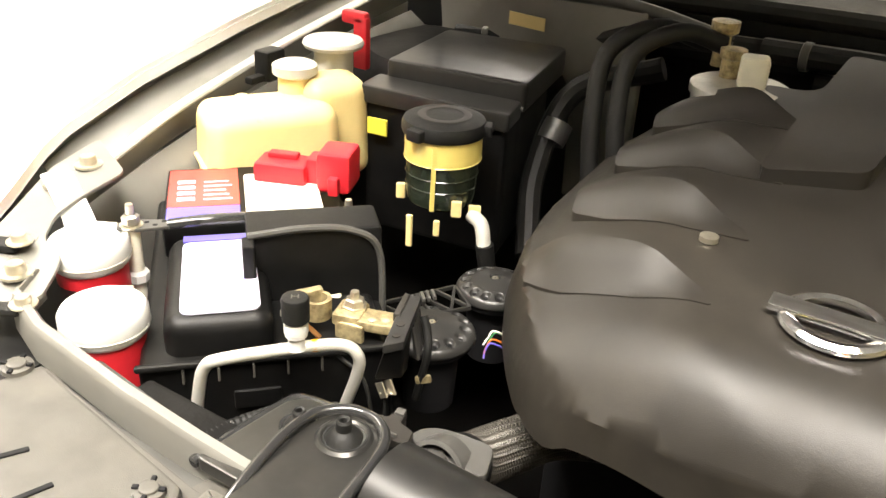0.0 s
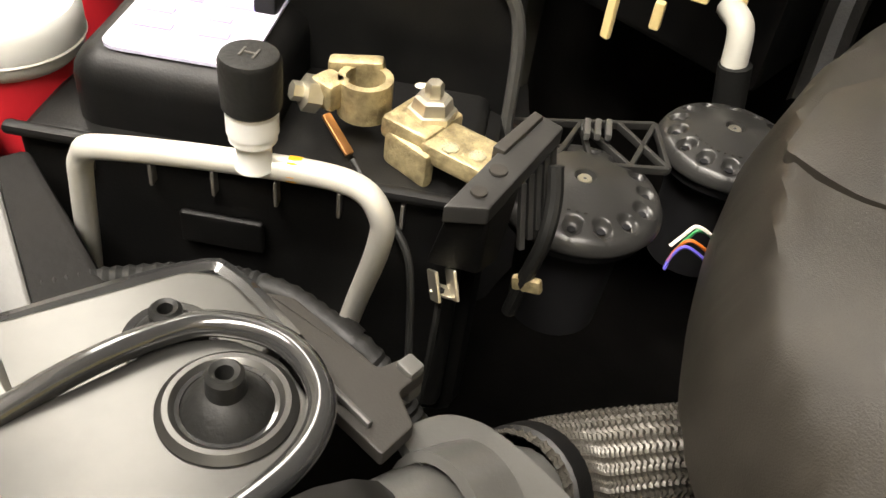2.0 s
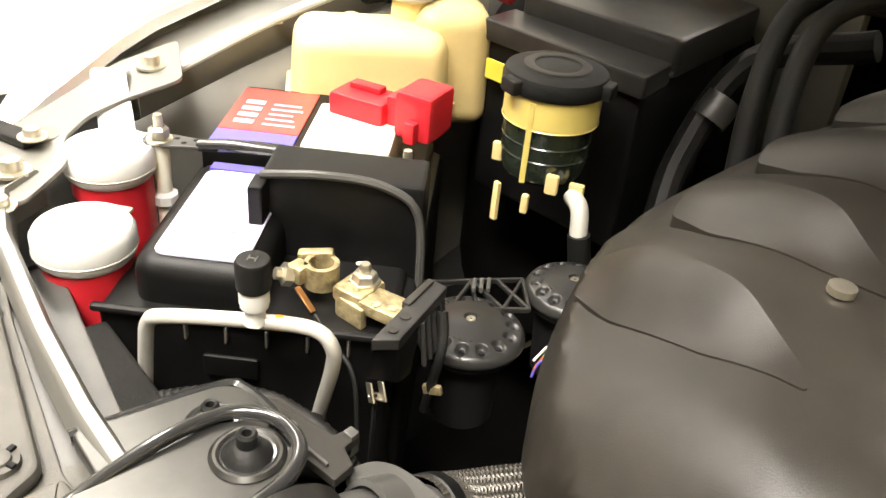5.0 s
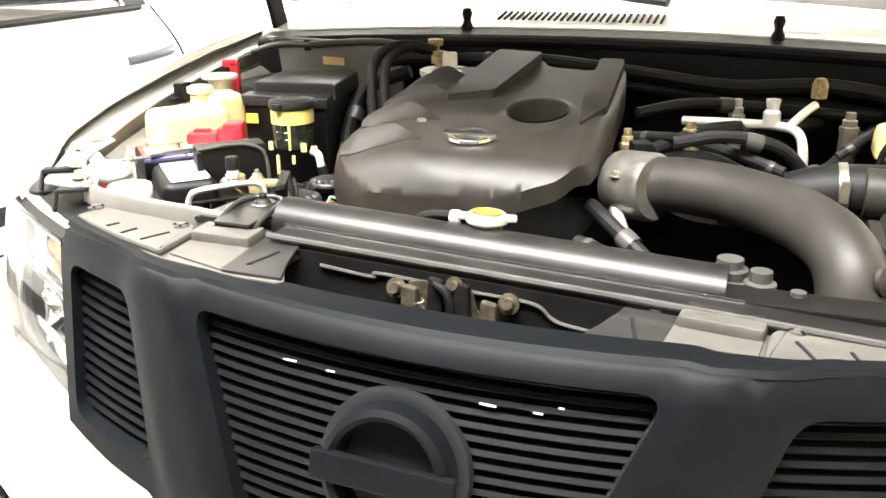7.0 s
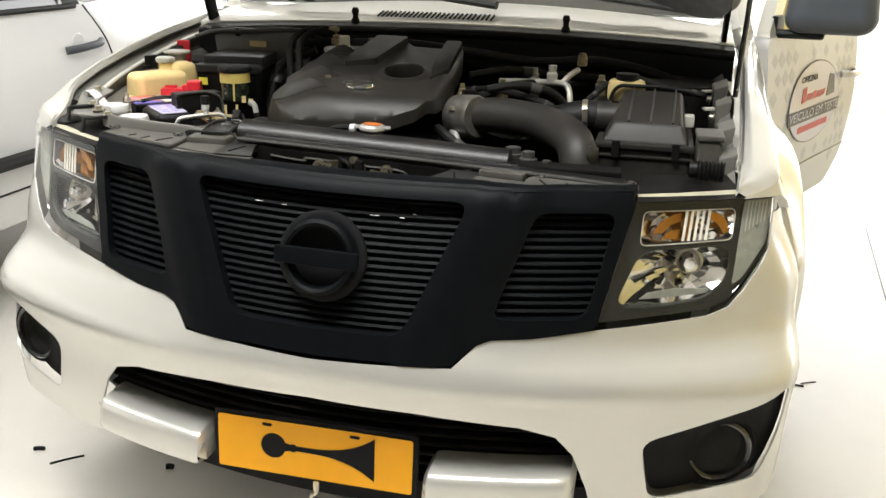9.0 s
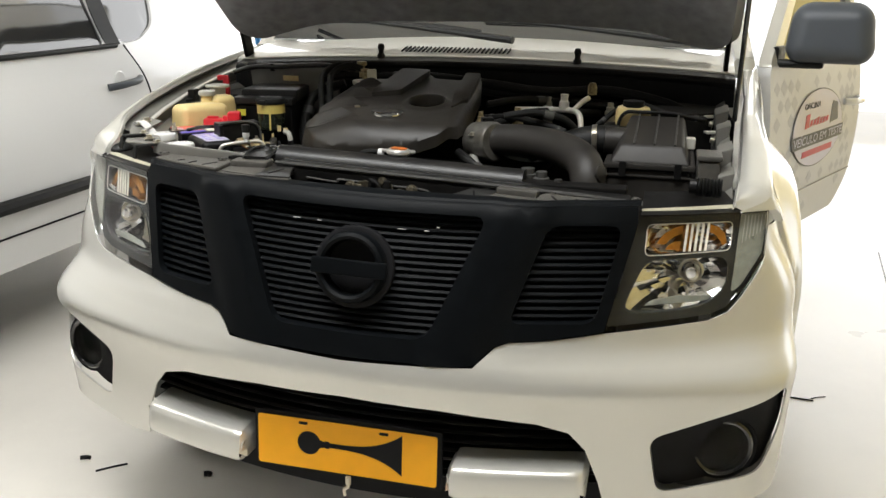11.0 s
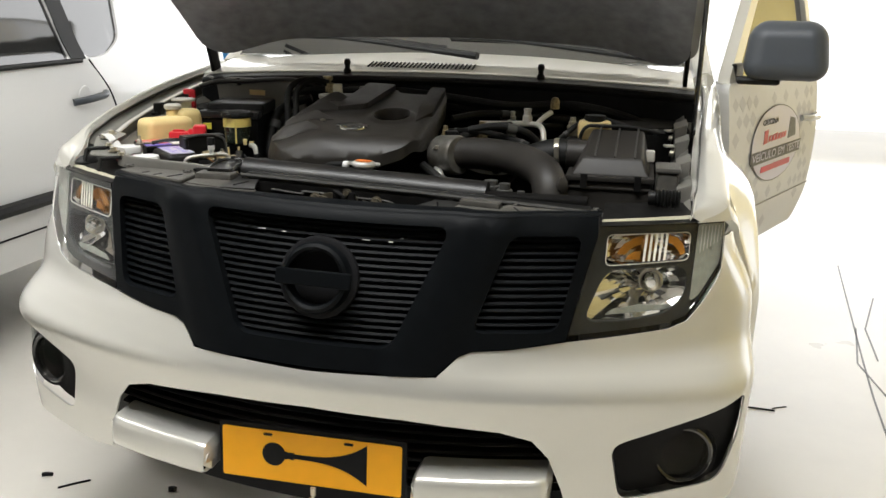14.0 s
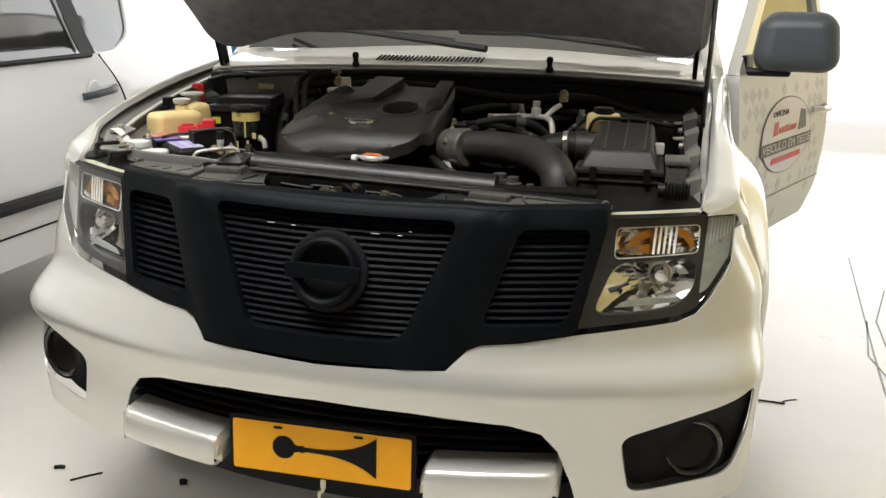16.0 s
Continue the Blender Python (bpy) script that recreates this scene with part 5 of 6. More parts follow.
part("pin_dish", lathe([(0.0125, 0.0008), (0.0145, 0.0024), (0.0160, 0.0024), (0.0180, 0.0006)], (-0.3185, 0.304, 1.016), 40), POLISHED, rb)
part("pad_edge", tube([(-0.386, 0.245, 1.004), (-0.379, 0.316, 1.005), (-0.369, 0.329, 1.005), (-0.338, 0.333, 1.004)], 0.004, 8, 4), GLOSS, rb)
part("loop_plate", flat(rounded([(-0.338, 0.215), (-0.346, 0.30), (-0.340, 0.314), (-0.326, 0.323), (-0.309, 0.323), (-0.297, 0.313), (-0.290, 0.29), (-0.284, 0.215)], 0.004), 1.016, 0.004, 0.001), POLISHED, rb)
part("loop_bead", tube([(-0.336, 0.205, 0.9900), (-0.339, 0.222, 1.0090), (-0.346, 0.27, 1.0180), (-0.347, 0.302, 1.0190), (-0.340, 0.317, 1.0190), (-0.326, 0.326, 1.0190), (-0.308, 0.325, 1.0190), (-0.295, 0.313, 1.0190), (-0.289, 0.29, 1.0180), (-0.284, 0.24, 1.0130), (-0.281, 0.205, 0.9950)], 0.0038, 12), GLOSS, rb)
for x, y, z, r in ((-0.352, 0.302, 1.0105, 0.60), (-0.3185, 0.304, 1.0165, 0.66)):
    pin = part("rubber_pin", lathe([(0, 0.014 * r), (0.003 * r, 0.012 * r), (0.0036 * r, 0.020 * r), (0.0058 * r, 0.021 * r), (0.0075 * r, 0.019 * r), (0.0078 * r, 0.010 * r), (0.0115 * r, 0.008 * r), (0.0155 * r, 0.004 * r), (0.018 * r, 0.0), (0.016 * r, -0.002)], (x, y, z), 28), RUBBER, rb)
    part("washer", lathe([(0.018 * r, 0.0005), (0.0215 * r, 0.001), (0.022 * r, 0.0), (0.022 * r, -0.002)], (x, y, z), 28), GLOSS, pin)
rb.location = (0.0112, -0.0108, 0.003)
arm = thing("clip_strip", "flat grey plastic strip with a clip nub", "strip")
part("arm_plate", flat(rounded([(-0.353, 0.326), (-0.346, 0.333), (-0.309, 0.3405), (-0.3085, 0.351), (-0.301, 0.352), (-0.2985, 0.341), (-0.2865, 0.338), (-0.283, 0.325), (-0.300, 0.322), (-0.334, 0.318)], 0.0015), 1.004, 0.006, 0.001), DUSTY, arm)
part("clip_nub", slab([(-0.308, 0.351, 1.006), (-0.3015, 0.352, 1.006), (-0.300, 0.346, 1.006), (-0.307, 0.345, 1.006)], [(-0.308, 0.351, 0.992), (-0.3015, 0.352, 0.992), (-0.300, 0.346, 0.992), (-0.307, 0.345, 0.992)], 0.001), SATIN, arm)
part("strip_edge", beam_bm((-0.336, 0.3205, 1.005), (-0.292, 0.327, 1.005), 0.002, 0.003, 0.0008), SATIN, arm)
neck = thing("radiator_neck", "grey plastic radiator hose neck with a spring clip", "hose neck")
part("neck_pipe", tube([(-0.225, 0.292, 0.985), (-0.252, 0.300, 0.990), (-0.272, 0.322, 0.986), (-0.278, 0.348, 0.976), (-0.278, 0.385, 0.955)], 0.018, 20), SATIN, neck)
part("collar_plate", flat(rounded([(-0.303, 0.348), (-0.300, 0.366), (-0.291, 0.374), (-0.275, 0.378), (-0.250, 0.380), (-0.240, 0.35)], 0.008), 0.992, 0.008, 0.002), SATIN, neck)
part("spring_clip", lathe([(0.0185, -0.009), (0.0215, -0.008), (0.0215, 0.008), (0.0185, 0.009)], (-0.274, 0.352, 0.980), 28, (0.0, 1, -0.35)), SATIN, neck)
neck.location = (0.008, -0.012, 0.002)
bh = thing("braided_hose", "thick grey braided radiator hose", "hose")
BRAID = [Vector(q) for q in ((-0.278, 0.375, 0.955), (-0.284, 0.41, 0.932), (-0.272, 0.455, 0.922), (-0.25, 0.50, 0.915), (-0.18, 0.54, 0.91))]


def woven(path, r, rings=360, around=132, chevrons=22, pitch=0.0031, relief=0.0005):
    """A hose sleeve with raised zigzag threads, following a smooth path."""
    pts = [path[0] * 2 - path[1]] + path + [path[-1] * 2 - path[-2]]
    line = []
    for i in range(rings + 1):
        q = i / rings * (len(path) - 1)
        k = min(int(q), len(path) - 2)
        t = q - k
        p0, p1, p2, p3 = pts[k:k + 4]
        line.append(0.5 * (2 * p1 + (p2 - p0) * t + (2 * p0 - 5 * p1 + 4 * p2 - p3) * t * t + (3 * p1 - p0 - 3 * p2 + p3) * t ** 3))
    rows, run = [], 0.0
    for i, c in enumerate(line):
        ahead = (line[min(i + 1, rings)] - line[max(i - 1, 0)]).normalized()
        u = ahead.cross(Vector((0, 0, 1))).normalized()
        v = u.cross(ahead)
        run += (c - line[i - 1]).length if i else 0
        row = []
        for j in range(around + 1):
            a = 2 * math.pi * j / around
            zig = abs((j * chevrons / around) % 1 - 0.5)
            rr = r + relief * math.sin(2 * math.pi * (run / pitch + 1.1 * zig)) + 0.0004 * math.cos(4 * math.pi * zig)
            row.append(c + u * (rr * math.cos(a)) + v * (rr * math.sin(a)))
        rows.append(row)
    return loft(rows)


part("braid", woven(BRAID, 0.021), BRAIDED, bh)
part("hose_clamp", lathe([(0.0212, -0.006), (0.0228, -0.005), (0.0228, 0.005), (0.0212, 0.006)], (-0.280, 0.387, 0.947), 28, (-0.1, 0.85, -0.5)), PLASTIC, bh)
bh.location = (0.005, -0.006, 0.003)
ch = thing("corrugated_conduit", "black corrugated cable conduit", "conduit")
part("conduit", tube([(-0.53, 0.235, 0.93), (-0.47, 0.243, 0.965), (-0.412, 0.262, 0.983), (-0.400, 0.290, 0.985), (-0.386, 0.320, 0.985), (-0.368, 0.338, 0.984), (-0.348, 0.346, 0.983), (-0.330, 0.353, 0.978), (-0.314, 0.362, 0.955)], 0.0052, 18, 8, ribs=0.0007, pitch=0.0030), RUBBER, ch)

part("conduit_clip", lathe([(0.0062, -0.004), (0.0068, 0), (0.0062, 0.004)], (-0.340, 0.349, 0.981), 16, (0.9, 0.4, -0.2)), PLASTIC, ch)

# bay pipes on the other side
duct = thing("intake_hose", "thick black rubber intake hose bending to the front", "hose")
part("hose", tube([(0.165, 0.555, 1.022), (0.22, 0.54, 1.030), (0.30, 0.50, 1.033), (0.37, 0.435, 1.030), (0.415, 0.37, 1.018), (0.432, 0.33, 0.985), (0.435, 0.315, 0.92), (0.43, 0.31, 0.84)], 0.039, 28), DUSTY, duct)
airbox = thing("air_filter_box", "black ribbed plastic air filter box", "air box")
part("lower_box", box(0.188, 0.22, 0.15, (0.557, 0.525, 0.925), 0.010), DUSTY, airbox)
part("flange", box(0.200, 0.232, 0.012, (0.557, 0.525, 1.006), 0.003), DUSTY, airbox)
part("lower_lip", box(0.196, 0.228, 0.006, (0.557, 0.525, 0.985), 0.002), DUSTY, airbox)
part("lid", slab([(0.490, 0.450, 1.050), (0.630, 0.450, 1.050), (0.628, 0.600, 1.098), (0.505, 0.610, 1.098)], [(0.468, 0.422, 1.010), (0.648, 0.422, 1.010), (0.648, 0.635, 1.010), (0.468, 0.635, 1.010)], 0.008), DUSTY, airbox)
part("inlet_snout", lathe([(0.034, -0.03), (0.034, 0.03), (0.030, 0.032)], (0.480, 0.545, 1.040), 24, (-1, 0, 0)), DUSTY, airbox)
part("side_plug", box(0.022, 0.03, 0.026, (0.645, 0.54, 1.045), 0.004), GREYCAP, airbox, "pale connector on the air box")
# front plastic panels on the slam panel, and the lock
def slam_cover(s):
    pan = thing("slam_panel_cover", "dusty dark grey plastic cover behind the grille", "cover", "slam panel covers")
    f = lambda poly: [(s * x, y) for x, y in poly]
    base = [(0.552, 0.195), (0.538, 0.250), (0.50, 0.243), (0.362, 0.226), (0.335, 0.232), (0.29, 0.240), (0.215, 0.222), (0.205, 0.19), (0.185, 0.14), (0.163, 0.104), (0.168, 0.096), (0.22, 0.096), (0.34, 0.116), (0.43, 0.144), (0.50, 0.172)]
    part("panel", flat(rounded(f(base), 0.006), 0.997, 0.006, 0.0015), TRIM, pan)
    field = [(0.545, 0.198), (0.532, 0.244), (0.50, 0.238), (0.365, 0.218), (0.350, 0.19), (0.345, 0.120), (0.43, 0.148), (0.50, 0.176)]
    part("raised_field", flat(rounded(f(field), 0.006), 1.006, 0.010, 0.004), TRIM, pan)
    for x0, y0, x1, y1 in ((0.47, 0.171, 0.462, 0.186), (0.432, 0.154, 0.425, 0.176), (0.392, 0.142, 0.375, 0.178)):
        a, b = Vector((s * x0, y0, 1.0065)), Vector((s * x1, y1, 1.0065))
        part("rib_slot", beam_bm(a, b, 0.004, 0.002, 0.0008), INK_SHADE, pan)
    part("raised_block", flat(rounded(f([(0.345, 0.178), (0.350, 0.224), (0.262, 0.226), (0.258, 0.178)]), 0.006), 1.012, 0.018, 0.005), TRIM, pan)
    part("block_foot", flat(f([(0.340, 0.13), (0.345, 0.18), (0.250, 0.18), (0.245, 0.104)]), 0.9995, 0.004, 0.001), TRIM, pan)
    part("bracket_plate", flat(rounded(f([(0.248, 0.102), (0.255, 0.172), (0.26, 0.236), (0.205, 0.224), (0.197, 0.185), (0.182, 0.140), (0.166, 0.102)]), 0.005), 1.0005, 0.004, 0.001), SATBLK, pan)
    part("under_plate", flat(f([(0.345, 0.165), (0.345, 0.262), (0.20, 0.245), (0.20, 0.165)]), 0.991, 0.006, 0.001), SATBLK, pan)
    part("slot_groove", beam_bm((s * 0.225, 0.125, 1.0012), (s * 0.213, 0.175, 1.0012), 0.004, 0.0015, 0.0005), INK_SHADE, pan)
    for x, y, r in ((0.376, 0.203, 0.0092), (0.540, 0.230, 0.0105)):
        clip = part("push_clip", lathe([(r * 1.05, 0), (r, 0.003), (r * 0.65, 0.0035), (r * 0.6, 0.005), (r * 0.45, 0.0055), (0, 0.005)], (s * x, y, 1.006), 20), TRIM, pan)
        for k in range(4):
            a = math.pi * k / 2 + 0.5
            part("clip_notch", box(0.004, 0.003, 0.002, (s * x + r * 0.85 * math.cos(a), y + r * 0.85 * math.sin(a), 1.010), 0.0005, a), INK_SHADE, clip)
    part("screw", lathe([(0.011, 0), (0.011, 0.002), (0.007, 0.003), (0.007, 0.007), (0, 0.008)], (s * 0.234, 0.211, 1.001), 18), SATIN, pan)
    part("filler_plate", flat(f([(0.37, 0.224), (0.36, 0.262), (0.20, 0.25), (0.20, 0.214)]), 0.996, 0.003, 0.0005), TRIM, pan)
    # painted steel ledge and rolled rail behind the plastic
    part("steel_ledge", flat(rounded(f([(0.60, 0.250), (0.575, 0.288), (0.36, 0.262), (0.33, 0.262), (0.33, 0.230), (0.362, 0.222), (0.50, 0.240)]), 0.004), 0.992, 0.010, 0.002), SATIN, pan)
    if s < 0:
        line = [(0.604, 0.292, 1.032), (0.592, 0.268, 1.030), (0.55, 0.256, 1.025), (0.45, 0.247, 1.021), (0.38, 0.244, 1.019), (0.338, 0.246, 1.014)]
        prof = ((-0.0065, -0.028), (-0.0058, -0.004), (-0.003, 0.0005), (0.003, 0.001), (0.0058, -0.003), (0.0065, -0.028))
        part("folded_flange", thicken(loft([[(s * x + 0.25 * o * (x > 0.56) * s, y + o, z + h) for o, h in prof] for x, y, z in line]), 0.0015), PAINT_IN, pan, "grey painted folded flange")
    return pan


slam_cover(-1)
slam_cover(1).matrix_basis = BAY_LEAN

# lamp carrier plate in the corner, its bolts and straps
for s in (-1,):
    lc = thing("lamp_carrier", "grey painted steel plate bolted above the headlamp", "plate")
    pts = [(0.665, 0.262), (0.60, 0.255), (0.575, 0.275), (0.592, 0.30), (0.607, 0.318), (0.640, 0.325), (0.662, 0.352), (0.668, 0.385), (0.668, 0.43), (0.742, 0.46), (0.735, 0.40), (0.70, 0.335)]
    b = flat(rounded([(s * x, y) for x, y in pts], 0.01), 0, 0.004, 0.001)
    for v in b.verts:
        v.co.z += 1.026 + 0.16 * (v.co.y - 0.27)
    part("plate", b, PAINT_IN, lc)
    for x, y, z in ((0.612, 0.282, 1.031), (0.700, 0.383, 1.045), (0.706, 0.420, 1.050)):
        bolt("bolt", (s * x, y, z), lc, 0.0075, 0.010)
    part("disc", lathe([(0.014, 0), (0.013, 0.002), (0, 0.0025)], (s * 0.655, 0.315, 1.033), 20), PAINT_IN, lc)
    for a, c in (((0.690, 0.290, 1.032), (0.640, 0.305, 1.036)), ((0.625, 0.246, 1.018), (0.578, 0.264, 1.022))):
        arm_ob = part("rubber_arm", beam_bm((s * a[0], a[1], a[2]), (s * c[0], c[1], c[2]), 0.017, 0.007, 0.003), RUBBER, lc)
        part("arm_leg", beam_bm((s * a[0], a[1], a[2]), (s * (a[0] + 0.004), a[1] - 0.006, a[2] - 0.03), 0.016, 0.006, 0.003), RUBBER, arm_ob)
        bolt("arm_bolt", (s * c[0] * 1.0, c[1], c[2] + 0.004), arm_ob, 0.006, 0.007)
strap = thing("horn_strap", "bright bent steel strap holding the horn", "strap")
part("strap", tube([(-0.712, 0.392, 1.050), (-0.700, 0.383, 1.055), (-0.686, 0.378, 1.052), (-0.665, 0.372, 1.036), (-0.645, 0.366, 1.020)], 0.013, 10, flat=0.12), WHITEP, strap)
plug = thing("rubber_plug", "black rubber buffer beside the headlamp", "buffer")
part("plug", lathe([(0.03, -0.06), (0.034, -0.02), (0.030, 0.012), (0.018, 0.022), (0, 0.024)], (-0.712, 0.318, 0.985), 20), RUBBER, plug)

beam = thing("radiator_support", "black steel beam across the radiator", "beam")
part("beam", box(0.775, 0.045, 0.02, (0.1425, 0.225, 1.002), 0.005), TANKBLK, beam)
part("beam_lip", tube([(-0.245, 0.243, 1.012), (0.30, 0.243, 1.012), (0.53, 0.25, 1.004)], 0.003, 8, 4), GLOSS, beam)
part("beam_front_lip", tube([(-0.245, 0.203, 1.010), (0.30, 0.203, 1.010), (0.53, 0.205, 1.006)], 0.0045, 8, 4), SATIN, beam)
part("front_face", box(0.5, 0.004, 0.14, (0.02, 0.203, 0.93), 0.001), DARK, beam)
lock = thing("bonnet_lock", "oily zinc plated bonnet lock with bolts", "lock")
part("lock_plate", flat(rounded([(-0.055, -0.045), (0.055, -0.045), (0.06, 0.01), (0.035, 0.02), (0.03, 0.045), (0.012, 0.048), (0.005, 0.012), (-0.015, 0.012), (-0.025, 0.05), (-0.05, 0.045)], 0.006), 0.0, 0.005, 0.001, Matrix.Translation((0.0, 0.188, 0.935)) @ Matrix.Rotation(radians(90), 4, "X")), LOCKSTEEL, lock)
for x in (-0.066, 0.073):
    bolt("lock_bolt", (x, 0.194, 0.968), lock, 0.0075, 0.012, LOCKSTEEL, (0, -1, 0.3))
for x, top in ((-0.045, 0.978), (-0.012, 0.992), (0.020, 0.990), (0.052, 0.972)):
    part("lock_cheek", slab([(x - 0.009, 0.180, top), (x + 0.009, 0.180, top - 0.003), (x + 0.009, 0.190, top - 0.003), (x - 0.009, 0.190, top)], [(x - 0.012, 0.172, 0.915), (x + 0.012, 0.172, 0.915), (x + 0.012, 0.190, 0.915), (x - 0.012, 0.190, 0.915)], 0.003), DARK if x in (0.020, -0.012) else LOCKSTEEL, lock)
part("lock_hook", tube([(-0.012, 0.176, 0.988), (0.004, 0.172, 0.980), (0.010, 0.172, 0.955), (0.004, 0.172, 0.930)], 0.005, 10), DARK, lock)
part("lock_lever", tube([(0.03, 0.172, 0.93), (0.045, 0.168, 0.945), (0.060, 0.170, 0.940), (0.068, 0.172, 0.92)], 0.006, 8), LOCKSTEEL, lock)
part("lock_spring", tube([(-0.028 + 0.006 * math.cos(0.9 * k), 0.170 + 0.004 * math.sin(0.9 * k), 0.925 + 0.0015 * k) for k in range(30)], 0.0012, 6, 3), LOCKSTEEL, lock)
for x, z in ((-0.03, 0.915), (0.045, 0.91), (0.01, 0.985)):
    bolt("rivet", (x, 0.186, z), lock, 0.006, 0.008, LOCKSTEEL, (0, -1, 0.2))
# Black sheet put in for the shade below the lock.
part("lock_shadow", box(0.46, 0.12, 0.004, (0.02, 0.15, 0.87), 0.001), INK_SHADE, beam)
part("wavy_edge", tube([(-0.17, 0.199, 0.985), (-0.10, 0.199, 0.982), (-0.09, 0.199, 0.988), (0.02, 0.199, 0.986), (0.10, 0.199, 0.985), (0.13, 0.199, 0.968), (0.20, 0.199, 0.962), (0.24, 0.199, 0.95)], 0.0025, 6), SATIN, beam)

beam.matrix_basis = BAY_LEAN

# ---- the far side of the engine bay ----
thr = thing("throttle_body", "cast aluminium throttle body beside the engine cover", "throttle body")
part("casting", join(lathe([(0.0, 0.04), (0.045, 0.04), (0.05, 0.03), (0.05, -0.03), (0.03, -0.05), (0, -0.05)], (0.155, 0.555, 1.02), 20, (1, -0.7, 0.15)), box(0.05, 0.04, 0.07, (0.135, 0.60, 1.02), 0.008, 0.6)), CAST, thr)
part("lower_bracket", tube([(0.13, 0.53, 0.99), (0.145, 0.50, 0.97), (0.165, 0.48, 0.93)], 0.01, 10), ALU, thr)
part("sensor", box(0.03, 0.03, 0.02, (0.15, 0.60, 1.065), 0.003, 0.4), PLASTIC, thr)
for x, y, z in ((0.13, 0.52, 1.04), (0.17, 0.58, 1.055)):
    bolt("flange_bolt", (x, y, z), thr, 0.006, 0.008)
turbo = thing("turbo_housing", "dark round turbo housing under the hoses", "turbo")
part("scroll", lathe([(0.0, 0.05), (0.03, 0.05), (0.06, 0.035), (0.085, 0.02), (0.09, 0), (0.08, -0.03), (0, -0.05)], (0.24, 0.62, 1.0), 26, (0.2, -0.3, 1)), DARK, turbo)
part("clamp_band", lathe([(0.088, -0.006), (0.092, -0.004), (0.092, 0.004), (0.088, 0.006)], (0.24, 0.62, 1.012), 30, (0.2, -0.3, 1)), ALU, turbo)
vac = thing("metal_pipe", "bare metal pipe with a capped fitting", "pipe")
part("pipe", tube([(0.19, 0.78, 1.075), (0.27, 0.76, 1.08), (0.335, 0.73, 1.085), (0.365, 0.71, 1.08), (0.375, 0.69, 1.05), (0.375, 0.68, 1.0)], 0.0075, 12), PIPE, vac)
part("fitting", lathe([(0.013, 0), (0.013, 0.02), (0.009, 0.025), (0.011, 0.04), (0, 0.042)], (0.325, 0.735, 1.085), 16), PIPE, vac)
part("branch", tube([(0.35, 0.72, 1.085), (0.37, 0.74, 1.105), (0.385, 0.76, 1.115)], 0.007, 10), PIPE, vac)
sw = thing("pressure_switch", "small brass switch on the firewall", "switch")
part("switch", lathe([(0.012, 0), (0.012, 0.02), (0.008, 0.03), (0, 0.032)], (0.39, 0.80, 1.12), 12), BRASS, sw)
for name, pts, r in (("firewall_hose", [(-0.26, 0.98, 1.13), (-0.10, 0.97, 1.135), (0.08, 0.97, 1.12), (0.25, 0.96, 1.105), (0.42, 0.95, 1.115), (0.58, 0.92, 1.09), (0.69, 0.84, 1.05)], 0.014),
                     ("wire_loom", [(-0.20, 1.0, 1.10), (0.0, 0.99, 1.10), (0.2, 0.98, 1.085), (0.4, 0.98, 1.075), (0.6, 0.95, 1.06)], 0.012),
                     ("wire_loom", [(-0.66, 0.98, 1.08), (-0.5, 0.98, 1.10), (-0.38, 0.95, 1.13), (-0.26, 0.98, 1.13)], 0.012),
                     ("vacuum_hose", [(0.12, 0.70, 1.06), (0.20, 0.66, 1.07), (0.29, 0.60, 1.065), (0.35, 0.58, 1.05)], 0.008),
                     ("vacuum_hose", [(0.10, 0.42, 0.97), (0.16, 0.38, 0.965), (0.22, 0.34, 0.95), (0.27, 0.30, 0.93)], 0.012),
                     ("breather_hose", [(0.42, 0.66, 1.06), (0.47, 0.68, 1.10), (0.52, 0.70, 1.11), (0.60, 0.68, 1.09), (0.68, 0.70, 1.08)], 0.007)):
    hz = thing(name, "black rubber hose lying in the engine bay", "hose")
    part("hose", tube(pts, r, 10), RUBBER, hz)
    for k in (0, -1):
        q, q2 = Vector(pts[k]), Vector(pts[1 if k == 0 else -2])
        part("hose_band", lathe([(r * 1.05, -0.005), (r * 1.15, -0.004), (r * 1.15, 0.004), (r * 1.05, 0.005)], q.lerp(q2, 0.3), 14, q2 - q), SATIN, hz)
br = thing("brake_reservoir", "aged yellow brake fluid reservoir by the firewall", "reservoir")
part("bowl", box(0.085, 0.05, 0.05, (0.505, 0.665, 1.085), 0.012), TANK, br)
part("cap", lathe([(0.024, 0), (0.026, 0.003), (0.026, 0.015), (0, 0.017)], (0.505, 0.665, 1.108), 20), PLASTIC, br)
part("feed_pipe", tube([(0.470, 0.635, 1.03), (0.474, 0.632, 1.075), (0.490, 0.630, 1.098), (0.520, 0.632, 1.100), (0.60, 0.640, 1.098), (0.67, 0.65, 1.085)], 0.0045, 10), RUBBER, br)
elbow = thing("rubber_elbow", "black rubber connector clamped to the air box", "hose")
part("elbow", tube([(0.36, 0.56, 1.02), (0.41, 0.56, 1.035), (0.48, 0.56, 1.04)], 0.036, 18), RUBBER, elbow)
part("hose_clamp", lathe([(0.0375, -0.006), (0.039, -0.005), (0.039, 0.005), (0.0375, 0.006)], (0.425, 0.56, 1.036), 28, (1, 0, 0.1)), STEEL, elbow)
part("clamp_screw", box(0.012, 0.012, 0.03, (0.425, 0.523, 1.045), 0.002), STEEL, elbow)
part("hose_tip", lathe([(0.018, 0), (0.018, 0.006), (0.012, 0.008), (0, 0.012)], (0.458, 0.312, 1.005), 14, (0.8, -0.5, 0.2)), DUSTY, duct)
